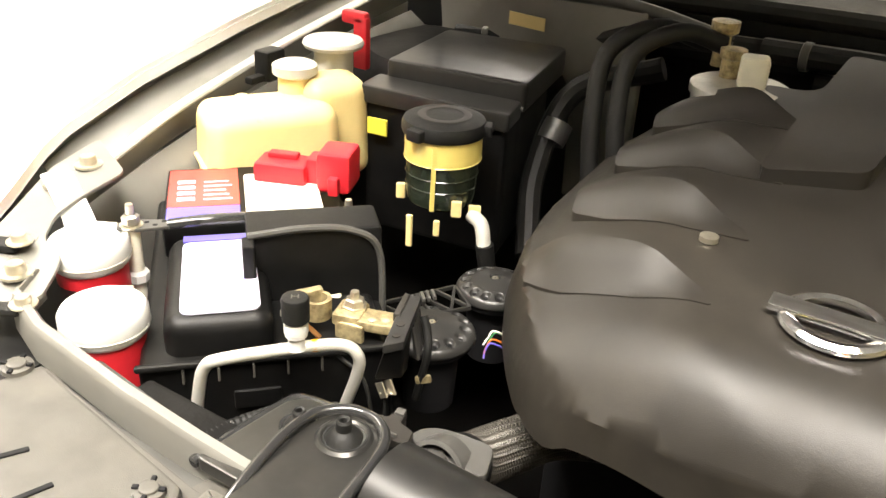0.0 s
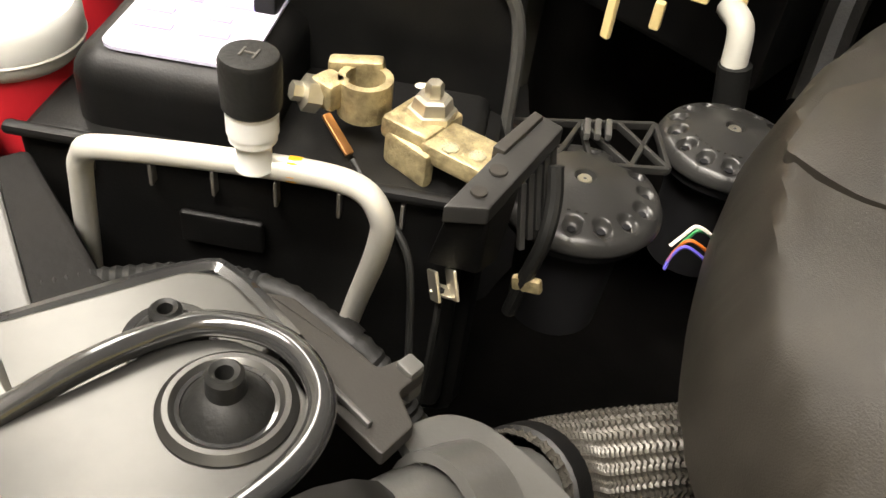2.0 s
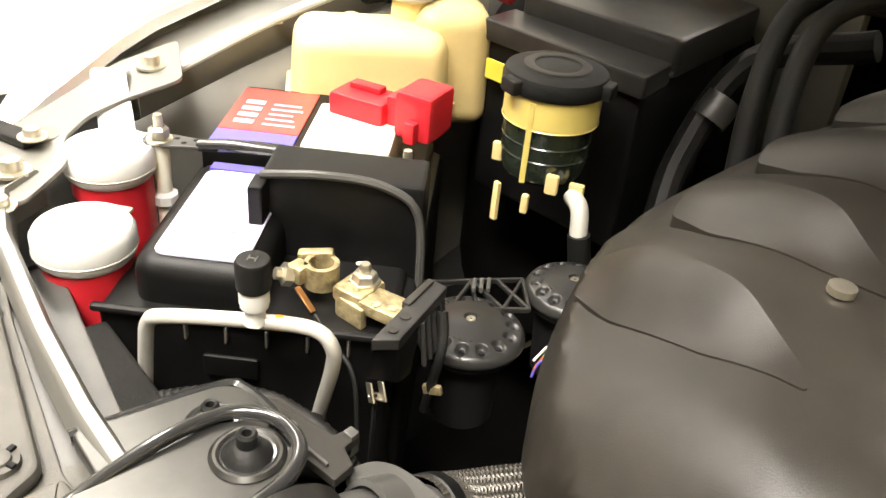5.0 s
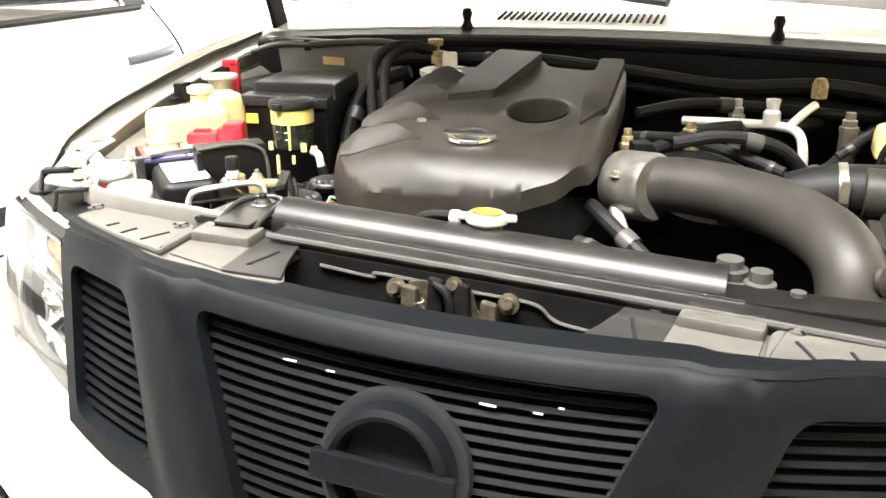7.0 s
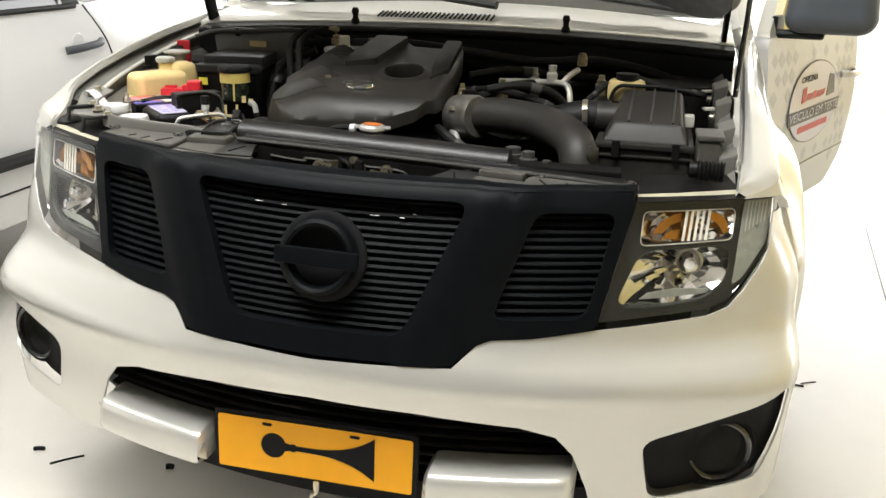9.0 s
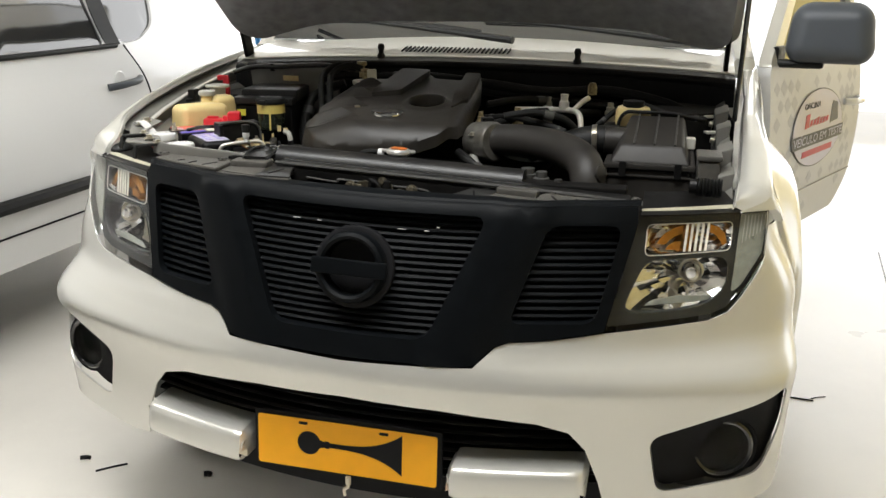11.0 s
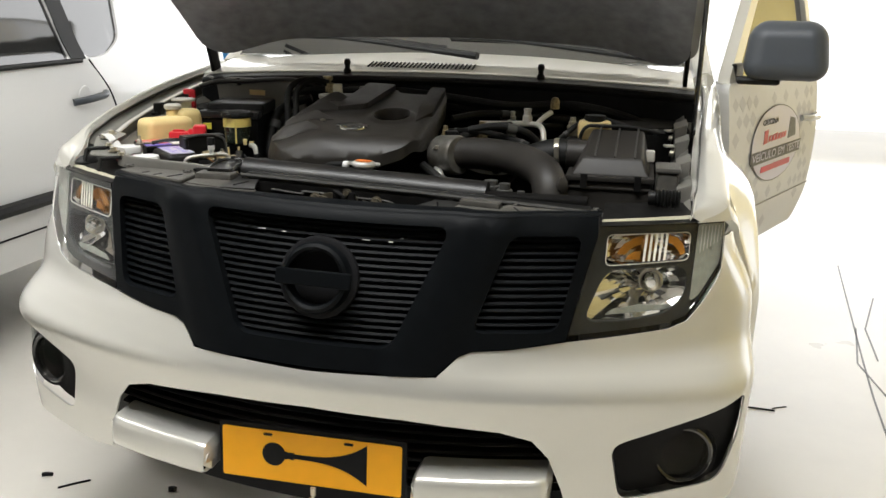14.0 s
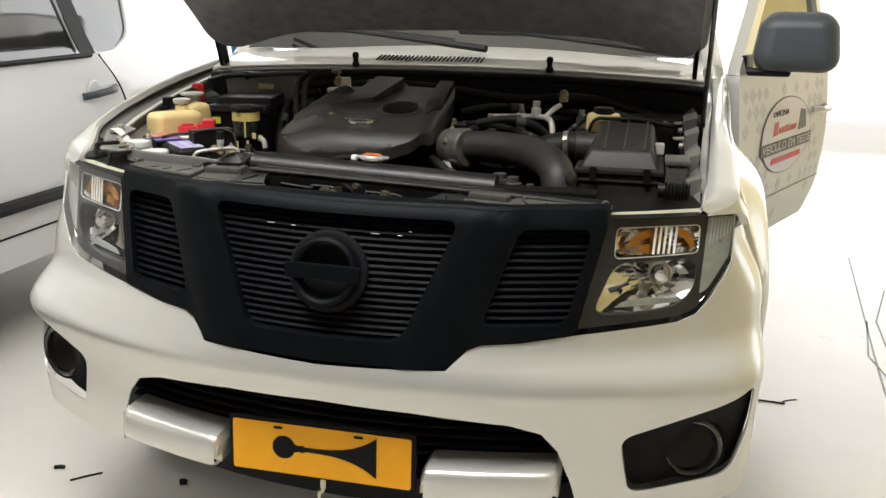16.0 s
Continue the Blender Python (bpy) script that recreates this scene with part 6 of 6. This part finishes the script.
for x in (0.52, 0.565, 0.61):
    part("lid_rib", beam_bm((x, 0.452, 1.051), (x + 0.004, 0.600, 1.099), 0.004, 0.006, 0.001), SATIN, airbox)
for x in (0.50, 0.62):
    part("latch", box(0.016, 0.008, 0.035, (x, 0.408, 1.000), 0.002), PLASTIC, airbox)
side_can = thing("relay_box", "black relay box beside the air filter", "box")
part("relay_body", box(0.05, 0.09, 0.12, (0.685, 0.44, 0.97), 0.01), TRIM, side_can)
part("relay_lid", box(0.055, 0.095, 0.012, (0.685, 0.44, 1.035), 0.004), TRIM, side_can)
fp = thing("fuel_filter", "fuel filter with a steel collar and small wiring plugs", "filter")
part("bowl", lathe([(0.040, -0.10), (0.044, -0.09), (0.044, -0.01), (0.047, -0.008), (0.047, 0.0), (0.043, 0.002), (0.02, 0.004), (0, 0.004)], (-0.235, 0.80, 1.135), 28), ALU, fp)
part("plug", box(0.026, 0.022, 0.03, (-0.225, 0.795, 1.152), 0.004, 0.3), CREAM, fp)
part("fitting", lathe([(0.010, 0), (0.010, 0.018), (0.013, 0.02), (0.013, 0.028), (0, 0.03)], (-0.25, 0.81, 1.138), 10), BRASS, fp)
part("pump_knob", lathe([(0.008, 0), (0.008, 0.03), (0.014, 0.034), (0.014, 0.044), (0, 0.046)], (-0.27, 0.84, 1.14), 14), BRASS, fp)
for k in range(2):
    part("fuel_hose", tube([(-0.262 - 0.02 * k, 0.82, 1.165), (-0.30 - 0.025 * k, 0.80, 1.175), (-0.335 - 0.025 * k, 0.77, 1.15), (-0.33 - 0.025 * k, 0.74, 1.09), (-0.31 - 0.03 * k, 0.72, 1.02)], 0.009, 12), RUBBER, fp)
bl = thing("bulkhead_plate", "grey painted bulkhead plate with a small yellow label", "plate")
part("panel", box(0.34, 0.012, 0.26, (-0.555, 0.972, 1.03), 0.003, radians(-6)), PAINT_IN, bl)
part("label", box(0.055, 0.002, 0.016, (-0.545, 0.955, 1.118), 0.0003, radians(-8)), TANK, bl)
fc = thing("cable_clip", "black plastic clip standing on the wing edge", "clip")
part("clip", join(box(0.022, 0.03, 0.035, (-0.715, 0.67, 1.09), 0.004), box(0.012, 0.05, 0.008, (-0.715, 0.66, 1.078), 0.002)), PLASTIC, fc)
for k in range(3):
    st = thing("wing_stud", "small pale plastic stud on the wing flange", "stud", "wing studs")
    part("stud", lathe([(0.005, 0), (0.004, 0.008), (0, 0.009)], (-0.742 - 0.002 * k, 0.36 + 0.10 * k, 1.0 + 0.028 * k), 8), CREAM, st)

# ---- open front door with its mirror and oval magnet sign ----
DH = Vector((0.915, 1.42, 0))
DD = Vector((math.sin(radians(25)), math.cos(radians(25)), 0))
DN = Vector((DD.y, -DD.x, 0))
door = thing("cab_door", "open silver front door with a faint tile reflection painted on", "door")


def door_at(a, z, o=0.0):
    bulge = 0.03 * math.sin(math.pi * min(1, max(0, (z - 0.5) / 0.68)))
    return DH + DD * a + DN * (bulge + o - 0.03) + Vector((0, 0, z))


DOOR = rounded([(0.0, 0.60), (0.05, 0.555), (0.88, 0.555), (0.99, 0.66), (1.03, 0.95), (1.03, 1.16), (0.0, 1.16)], 0.04)
part("door_skin", sheet(DOOR, [], lambda a, z: door_at(a, z), 0.05, 0, back=tuple(DN * -0.08)), FILM, door)
part("swage_line", tube([tuple(door_at(a, 0.70, 0.001)) for a in (0.02, 0.5, 1.0)], 0.003, 6, 4), PAINT_IN, door)
FRAME_O = rounded([(0.0, 1.15), (1.03, 1.15), (1.0, 1.66), (0.62, 1.68)], 0.04)
FRAME_I = rounded([(0.10, 1.17), (0.98, 1.17), (0.95, 1.61), (0.62, 1.63)], 0.03)
part("window_frame", sheet(FRAME_O, [FRAME_I], lambda a, z: door_at(a, z, -0.22 * max(0, z - 1.15)), 0.06, 0, back=tuple(DN * -0.04)), PAINT, door)
part("window_pane", sheet(FRAME_I, [], lambda a, z: door_at(a, z, -0.02 - 0.22 * max(0, z - 1.15)), 0.1, 0, back=tuple(DN * -0.004)), TINT, door)
hdl = part("door_handle", tube([tuple(door_at(a, 0.985, o)) for a, o in ((0.80, 0.005), (0.84, 0.035), (0.92, 0.038), (0.98, 0.006))], 0.013, 10), PAINT, door)
# Grey diamonds that paint a tiled wall's reflection on to the door.
TILE_REFLECT = mat("grey_tile_reflection", (0.47, 0.47, 0.485), 0.42, 0.1, 0.05, 20, coat=0.2)
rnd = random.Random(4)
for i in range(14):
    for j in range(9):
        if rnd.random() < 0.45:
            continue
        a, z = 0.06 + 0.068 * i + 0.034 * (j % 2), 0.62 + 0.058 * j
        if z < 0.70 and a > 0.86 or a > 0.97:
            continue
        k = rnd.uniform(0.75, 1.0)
        part("reflected_tile", sheet([(a - 0.036 * k, z), (a, z - 0.029 * k), (a + 0.036 * k, z), (a, z + 0.029 * k)], [], lambda q, w: door_at(q, w, 0.0006), 0.05, 0, back=tuple(DN * -0.0003)), TILE_REFLECT, door)
sign = thing("magnet_sign", "white oval magnetic workshop sign stuck on the door", "sign")
SA, SZ, SW, SH = 0.50, 0.918, 0.28, 0.137
oval = [(SA + SW * math.cos(t), SZ + SH * math.sin(t)) for t in np.linspace(0, 2 * math.pi, 49)[:-1]]
part("sign_rim", sheet([(SA + (a - SA) * 1.03, SZ + (z - SZ) * 1.03) for a, z in oval], [], lambda a, z: door_at(a, z, 0.003), 0.05, 0, back=tuple(DN * -0.0015)), TRIM, sign)
part("sign_face", sheet(oval, [], lambda a, z: door_at(a, z, 0.0045), 0.05, 0, back=tuple(DN * -0.0015)), LABEL, sign)
part("sign_band", sheet([(SA - 0.285, SZ - 0.058), (SA + 0.285, SZ - 0.058), (SA + 0.298, SZ - 0.012), (SA - 0.298, SZ - 0.012)], [], lambda a, z: door_at(a, z, 0.0055), 0.05, 0, back=tuple(DN * -0.001)), TRIM, sign)


def words(text, a, z, size, stretch, material, shear=0.0):
    cu = bpy.data.curves.new("lettering", "FONT")
    cu.body, cu.size, cu.align_x, cu.align_y, cu.extrude, cu.shear = text, size, "CENTER", "CENTER", 0.0004, shear
    ob = new("lettering", cu)
    me = bpy.data.meshes.new_from_object(ob)
    bpy.data.objects.remove(ob)
    me.materials.append(material)
    t = new("lettering", me)
    c = door_at(a, z, 0.0068)
    t.matrix_world = Matrix(((DD.x * stretch, 0, DN.x, c.x), (DD.y * stretch, 0, DN.y, c.y), (0, 1, 0, c.z), (0, 0, 0, 1)))
    t.parent = sign
    return t


words("VEÍCULO EM TESTE", SA, SZ - 0.035, 0.042, 1.55, LABEL)
words("OFICINA", SA - 0.09, SZ + 0.085, 0.03, 1.5, INK_SHADE)
for k, (x0, x1, z0, z1) in enumerate(((-0.165, -0.120, 0.008, 0.058), (-0.112, -0.085, 0.012, 0.036), (-0.077, -0.048, 0.012, 0.036), (-0.040, -0.012, 0.012, 0.040), (-0.004, 0.024, 0.012, 0.036), (0.032, 0.060, 0.012, 0.036), (0.068, 0.092, 0.014, 0.036))):
    part("red_stroke", sheet([(SA + x0, SZ + z0), (SA + x1, SZ + z0 + 0.003), (SA + x1 + 0.010, SZ + z1), (SA + x0 + 0.012, SZ + z1 - 0.003)], [], lambda a, z: door_at(a, z, 0.0058), 0.05, 0, back=tuple(DN * -0.001)), RED, sign)
part("number_bar", sheet([(SA - 0.17, SZ - 0.095), (SA + 0.17, SZ - 0.095), (SA + 0.17, SZ - 0.073), (SA - 0.17, SZ - 0.073)], [], lambda a, z: door_at(a, z, 0.0058), 0.05, 0, back=tuple(DN * -0.001)), RED, sign)
part("logo_patch", sheet([(SA + 0.12, SZ + 0.005), (SA + 0.22, SZ + 0.01), (SA + 0.21, SZ + 0.075), (SA + 0.15, SZ + 0.085)], [], lambda a, z: door_at(a, z, 0.0058), 0.05, 0, back=tuple(DN * -0.001)), TRIM, sign)
mir = thing("door_mirror", "black plastic door mirror on the open door", "mirror")
part("mirror_shell", box(0.275, 0.13, 0.19, (1.068, 1.50, 1.265), 0.058, radians(-8), 8, 0.84), MIRRORBLK, mir)
part("mirror_foot", box(0.15, 0.05, 0.026, (0.985, 1.515, 1.166), 0.011, radians(-8)), PLASTIC, mir)
part("mirror_sail", box(0.02, 0.10, 0.07, (0.925, 1.55, 1.185), 0.008, radians(-20)), PLASTIC, mir)

# ---- white car parked alongside ----
wc = thing("white_hatchback", "white hatchback parked alongside with tinted windows", "car")
WX = -1.75


def flank(y, z, o=0.0):
    belly = 0.05 * math.sin(math.pi * min(1, max(0, (z - 0.3) / 0.9)))
    lean = -0.16 * max(0, z - 1.12)
    tail = -0.25 * max(0, y - 2.7) ** 2 - 0.25 * max(0, -0.9 - y) ** 2
    return Vector((WX - 0.05 + belly + lean + tail + o, y, z))


WIN_F = rounded([(0.55, 1.13), (1.80, 1.145), (1.70, 1.46), (0.95, 1.46)], 0.03)
WIN_Q = rounded([(1.90, 1.145), (2.06, 1.155), (2.20, 1.22), (2.22, 1.46), (1.80, 1.46)], 0.05)
SIDE = [(-1.3, 0.36), (-1.05, 0.34), (2.15, 0.34), (2.2, 0.55), (2.35, 0.70), (2.60, 0.74), (2.85, 0.66), (2.98, 0.5), (3.0, 0.36), (3.25, 0.4), (3.3, 1.15), (2.9, 1.52), (0.95, 1.52), (0.5, 1.16), (-0.9, 1.02), (-1.3, 0.8)]
part("side_panel", sheet(rounded(SIDE, 0.04), [WIN_F, WIN_Q], flank, 0.06, 0, back=(-0.05, 0, 0)), WHITE_CAR, wc)
part("front_window", sheet(WIN_F, [], lambda y, z: flank(y, z, -0.012), 0.12, 0, back=(-0.004, 0, 0)), TINT, wc)
part("quarter_window", sheet(WIN_Q, [], lambda y, z: flank(y, z, -0.012), 0.12, 0, back=(-0.004, 0, 0)), TINT, wc)
part("pillar_trim", sheet([(1.80, 1.14), (1.90, 1.145), (1.80, 1.47), (1.70, 1.465)], [], lambda y, z: flank(y, z, 0.003), 0.08, 0, back=(-0.006, 0, 0)), PLASTIC, wc)
part("belt_trim", tube([tuple(flank(y, z, 0.004)) for y, z in ((0.52, 1.122), (1.2, 1.13), (1.86, 1.14))], 0.011, 8), PLASTIC, wc)
part("side_moulding", tube([tuple(flank(y, 0.595, 0.006)) for y in np.linspace(-0.9, 2.1, 7)], 0.028, 8, flat=1.0), PLASTIC, wc)
part("sill_gap", tube([tuple(flank(y, 0.475, 0.002)) for y in np.linspace(-0.8, 2.1, 5)], 0.004, 6), INK_SHADE, wc)
part("door_gap", tube([tuple(flank(y, z, 0.001)) for y, z in ((1.92, 1.14), (2.03, 0.98), (2.05, 0.8), (2.0, 0.5), (1.9, 0.40))], 0.004, 6), INK_SHADE, wc)
h = part("door_handle", tube([tuple(flank(y, z, o)) for y, z, o in ((1.74, 0.968, 0.004), (1.80, 0.975, 0.03), (1.92, 0.985, 0.034), (1.98, 0.99, 0.006))], 0.016, 10), MIRRORBLK, wc)
part("handle_cup", lathe([(0.045, 0), (0.04, 0.004), (0, 0.002)], tuple(flank(1.83, 0.99, 0.0)), 20, (1, 0, 0)), WHITE_CAR, h)
part("roof", loft([[flank(y, 1.52) + Vector((-0.02 - 0.30 * k, 0, 0.05 * math.sin(math.pi * k / 4))) for k in range(5)] for y in np.linspace(0.95, 2.9, 6)]), WHITE_CAR, wc)
part("body_core", box(1.3, 4.0, 0.5, (-2.5, 1.0, 0.62), 0.05), INK_SHADE, wc)
part("bonnet", loft([[(x, y, 1.02 + 0.03 * math.cos((x + 2.55) * 1.8) + 0.16 * (y + 1.25) / 1.75) for x in np.linspace(-3.3, -1.80, 9)] for y in np.linspace(-1.25, 0.5, 9)]), WHITE_CAR, wc)
part("front_panel", loft([[(x, -1.28 - 0.10 * math.cos((x + 2.55) * 1.9), z) for x in np.linspace(-3.3, -1.80, 9)] for z in np.linspace(0.3, 1.03, 6)]), WHITE_CAR, wc)
part("windscreen", loft([[(x, 0.5 + 0.55 * k, 1.19 + 0.34 * k) for x in np.linspace(-3.2 + 0.1 * k, -1.86 - 0.09 * k, 7)] for k in np.linspace(0, 1, 5)]), TINT, wc)
part("far_side", box(0.05, 4.3, 0.75, (-3.30, 1.0, 0.74), 0.02), WHITE_CAR, wc)
for y in (-0.45, 2.6):
    part("wheel", lathe([(0.0, 0.06), (0.18, 0.07), (0.20, 0.09), (0.28, 0.09), (0.30, 0.05), (0.30, -0.09), (0, -0.09)], (-1.86, y, 0.30), 32, (1, 0, 0)), TYRE, wc)

# ---- clutter on the floor and far behind ----
for x, y, l, a, r in ((-1.043, 0.452, 0.03, 0.3, 0.006), (-0.935, 0.429, 0.09, 0.75, 0.003), (-0.638, 0.466, 0.02, 0.2, 0.008), (1.10, 1.49, 0.14, -0.05, 0.003), (1.19, 1.52, 0.06, 0.5, 0.002)):
    d = thing("floor_scrap", "dark scrap of wire lying on the floor", "scrap", "scraps on the floor")
    c, sn = math.cos(a), math.sin(a)
    part("scrap", tube([(x - l / 2 * c, y - l / 2 * sn, r), (x, y + 0.003, r), (x + l / 2 * c, y + l / 2 * sn, r)], r, 6), INK_SHADE, d)
for pts in (((1.80, 3.6), (1.68, 2.7), (1.60, 2.1), (1.55, 1.7), (1.50, 1.2)), ((1.66, 2.5), (1.57, 2.05), (1.60, 1.75), (1.62, 1.4)), ((1.85, 3.0), (1.70, 2.5), (1.66, 2.1))):
    cr = part("floor_crack", join(*[beam_bm((*a, 0.0008), (*b, 0.0008), 0.007, 0.0016, 0) for a, b in zip(pts, pts[1:])]), TRIM)
    tagged(cr, "dark joint running along the workshop floor", "floor joint", "", "structure")
rack = thing("tool_rack", "steel tool rack with red and blue tools far behind", "rack")
part("post", tube([(-2.62, 4.5, 0), (-2.62, 4.5, 1.75)], 0.02, 8, smooth=False), STEEL, rack)
part("blue_bar", tube([(-2.6, 4.45, 1.10), (-2.42, 4.45, 1.12), (-2.38, 4.45, 0.8)], 0.025, 8), BLUE, rack)
part("red_tool", box(0.12, 0.08, 0.07, (-2.44, 4.45, 1.20), 0.02), RED, rack)
part("shelf", box(0.3, 0.12, 0.02, (-2.5, 4.5, 0.98), 0.004), STEEL, rack)

# ---- small fittings among the hoses ----
for x, y, z, r, h, m in ((0.21, 0.70, 1.06, 0.012, 0.03, BRASS), (0.27, 0.84, 1.07, 0.01, 0.035, ALU), (0.44, 0.80, 1.07, 0.011, 0.03, STEEL), (0.30, 0.33, 0.975, 0.022, 0.03, SATIN), (0.335, 0.30, 0.970, 0.018, 0.035, SATIN), (0.375, 0.275, 0.965, 0.012, 0.03, SATIN), (0.12, 0.66, 1.05, 0.009, 0.03, BRASS)):
    ft = thing("pipe_fitting", "small metal fitting among the hoses", "fitting", "fittings in the bay")
    part("fitting_body", lathe([(r * 1.2, -0.05), (r * 1.2, 0), (r, 0.002), (r, h * 0.6), (r * 0.7, h * 0.65), (r * 0.7, h), (0, h)], (x, y, z), 14), m, ft)
    part("fitting_nut", lathe([(r * 1.35, 0), (r * 1.35, h * 0.25), (r * 1.2, h * 0.3)], (x, y, z), 6), m, ft)
for k, pts in enumerate(([(0.12, 0.74, 1.09), (0.20, 0.80, 1.10), (0.30, 0.86, 1.09), (0.45, 0.88, 1.08)], [(0.16, 0.66, 1.05), (0.24, 0.72, 1.075), (0.33, 0.80, 1.07), (0.40, 0.90, 1.06)], [(0.28, 0.50, 1.00), (0.36, 0.62, 1.02), (0.42, 0.72, 1.03), (0.46, 0.86, 1.05)], [(0.20, 0.56, 1.085), (0.27, 0.58, 1.095), (0.34, 0.60, 1.08), (0.38, 0.62, 1.04)], [(0.10, 0.50, 1.0), (0.14, 0.46, 0.985), (0.19, 0.42, 0.96), (0.24, 0.40, 0.92)], [(-0.33, 0.86, 1.12), (-0.42, 0.84, 1.08), (-0.43, 0.78, 1.00), (-0.40, 0.72, 0.93)])):
    lm = thing("wiring_loom", "taped black wiring loom in the engine bay", "loom")
    part("loom", tube(pts, 0.009 + 0.002 * (k % 3), 10), RUBBER, lm)
    part("tape_wrap", lathe([(0.0125 + 0.002 * (k % 3), -0.012), (0.013 + 0.002 * (k % 3), 0), (0.0125 + 0.002 * (k % 3), 0.012)], Vector(pts[1]).lerp(Vector(pts[2]), 0.5), 12, Vector(pts[2]) - Vector(pts[1])), SATIN, lm)
for y, z, w in ((0.40, 1.000, 0.05), (0.52, 1.035, 0.07), (0.66, 1.065, 0.05), (0.80, 1.085, 0.08)):
    wb = thing("wing_bracket", "pale painted steel bracket bolted along the wing", "bracket", "wing brackets")
    part("bracket_plate", slab([(0.704, y - w / 2, z), (0.738, y - w / 2, z + 0.012), (0.738, y + w / 2, z + 0.020), (0.704, y + w / 2, z + 0.006)], [(0.708, y - 0.4 * w, z - 0.07), (0.730, y - 0.4 * w, z - 0.07), (0.730, y + 0.4 * w, z - 0.07), (0.708, y + 0.4 * w, z - 0.07)], 0.004), PAINT_IN, wb)
    part("bracket_ear", box(0.03, 0.022, 0.006, (0.694, y + 0.2 * w, z - 0.012), 0.002, 0.3), PIPE, wb)
    bolt("bracket_bolt", (0.703, y, z - 0.03), wb, 0.0075, 0.010, None, (-1, 0, 0.2))
ch = thing("corrugated_hose", "black corrugated hose in the corner behind the headlamp", "hose")
b = [(0.018 + 0.003 * math.cos(math.pi * k), 0.0035 * k - 0.035) for k in range(15)]
part("bellows", lathe(b, (0.695, 0.30, 0.992), 20, (1, -0.12, 0.0)), RUBBER, ch)
part("cuff", lathe([(0.016, -0.05), (0.016, -0.03)], (0.695, 0.30, 0.992), 16, (1, -0.12, 0.0)), PLASTIC, ch)
hook = thing("plate_hook", "small steel hook hanging under the plate", "hook")
part("hook_bar", tube([(0.0, -0.03, 0.392), (0.0, -0.03, 0.372), (-0.008, -0.032, 0.366), (-0.008, -0.03, 0.35)], 0.004, 8), STEEL, hook)
part("hook_eye", box(0.012, 0.006, 0.02, (0.0, -0.028, 0.385), 0.002), STEEL, hook)
fwp = thing("firewall_pipe", "grey steel pipe running along the bulkhead", "pipe")
part("pipe", tube([(-0.71, 0.90, 1.135), (-0.66, 0.93, 1.150), (-0.58, 0.945, 1.152), (-0.48, 0.95, 1.160), (-0.40, 0.955, 1.158), (-0.30, 0.96, 1.140)], 0.0075, 12), SATIN, fwp)
part("pipe_clip", box(0.012, 0.014, 0.024, (-0.60, 0.945, 1.150), 0.003), PLASTIC, fwp)
for k, (m, y, z) in enumerate(((CREAM, 0.520, 0.952), (GREENW, 0.524, 0.948), (ORANGE, 0.519, 0.944), (PURPLE, 0.517, 0.941))):
    cw = thing("sensor_wire", "thin coloured sensor wire beside the engine", "wire", "coloured sensor wires")
    part("wire", tube([(-0.338 + 0.001 * k, y + 0.000, z - 0.002), (-0.336, y + 0.004, z + 0.004), (-0.333, y + 0.008, z + 0.010), (-0.325, y + 0.016, z + 0.004)], 0.0009, 6), m, cw)
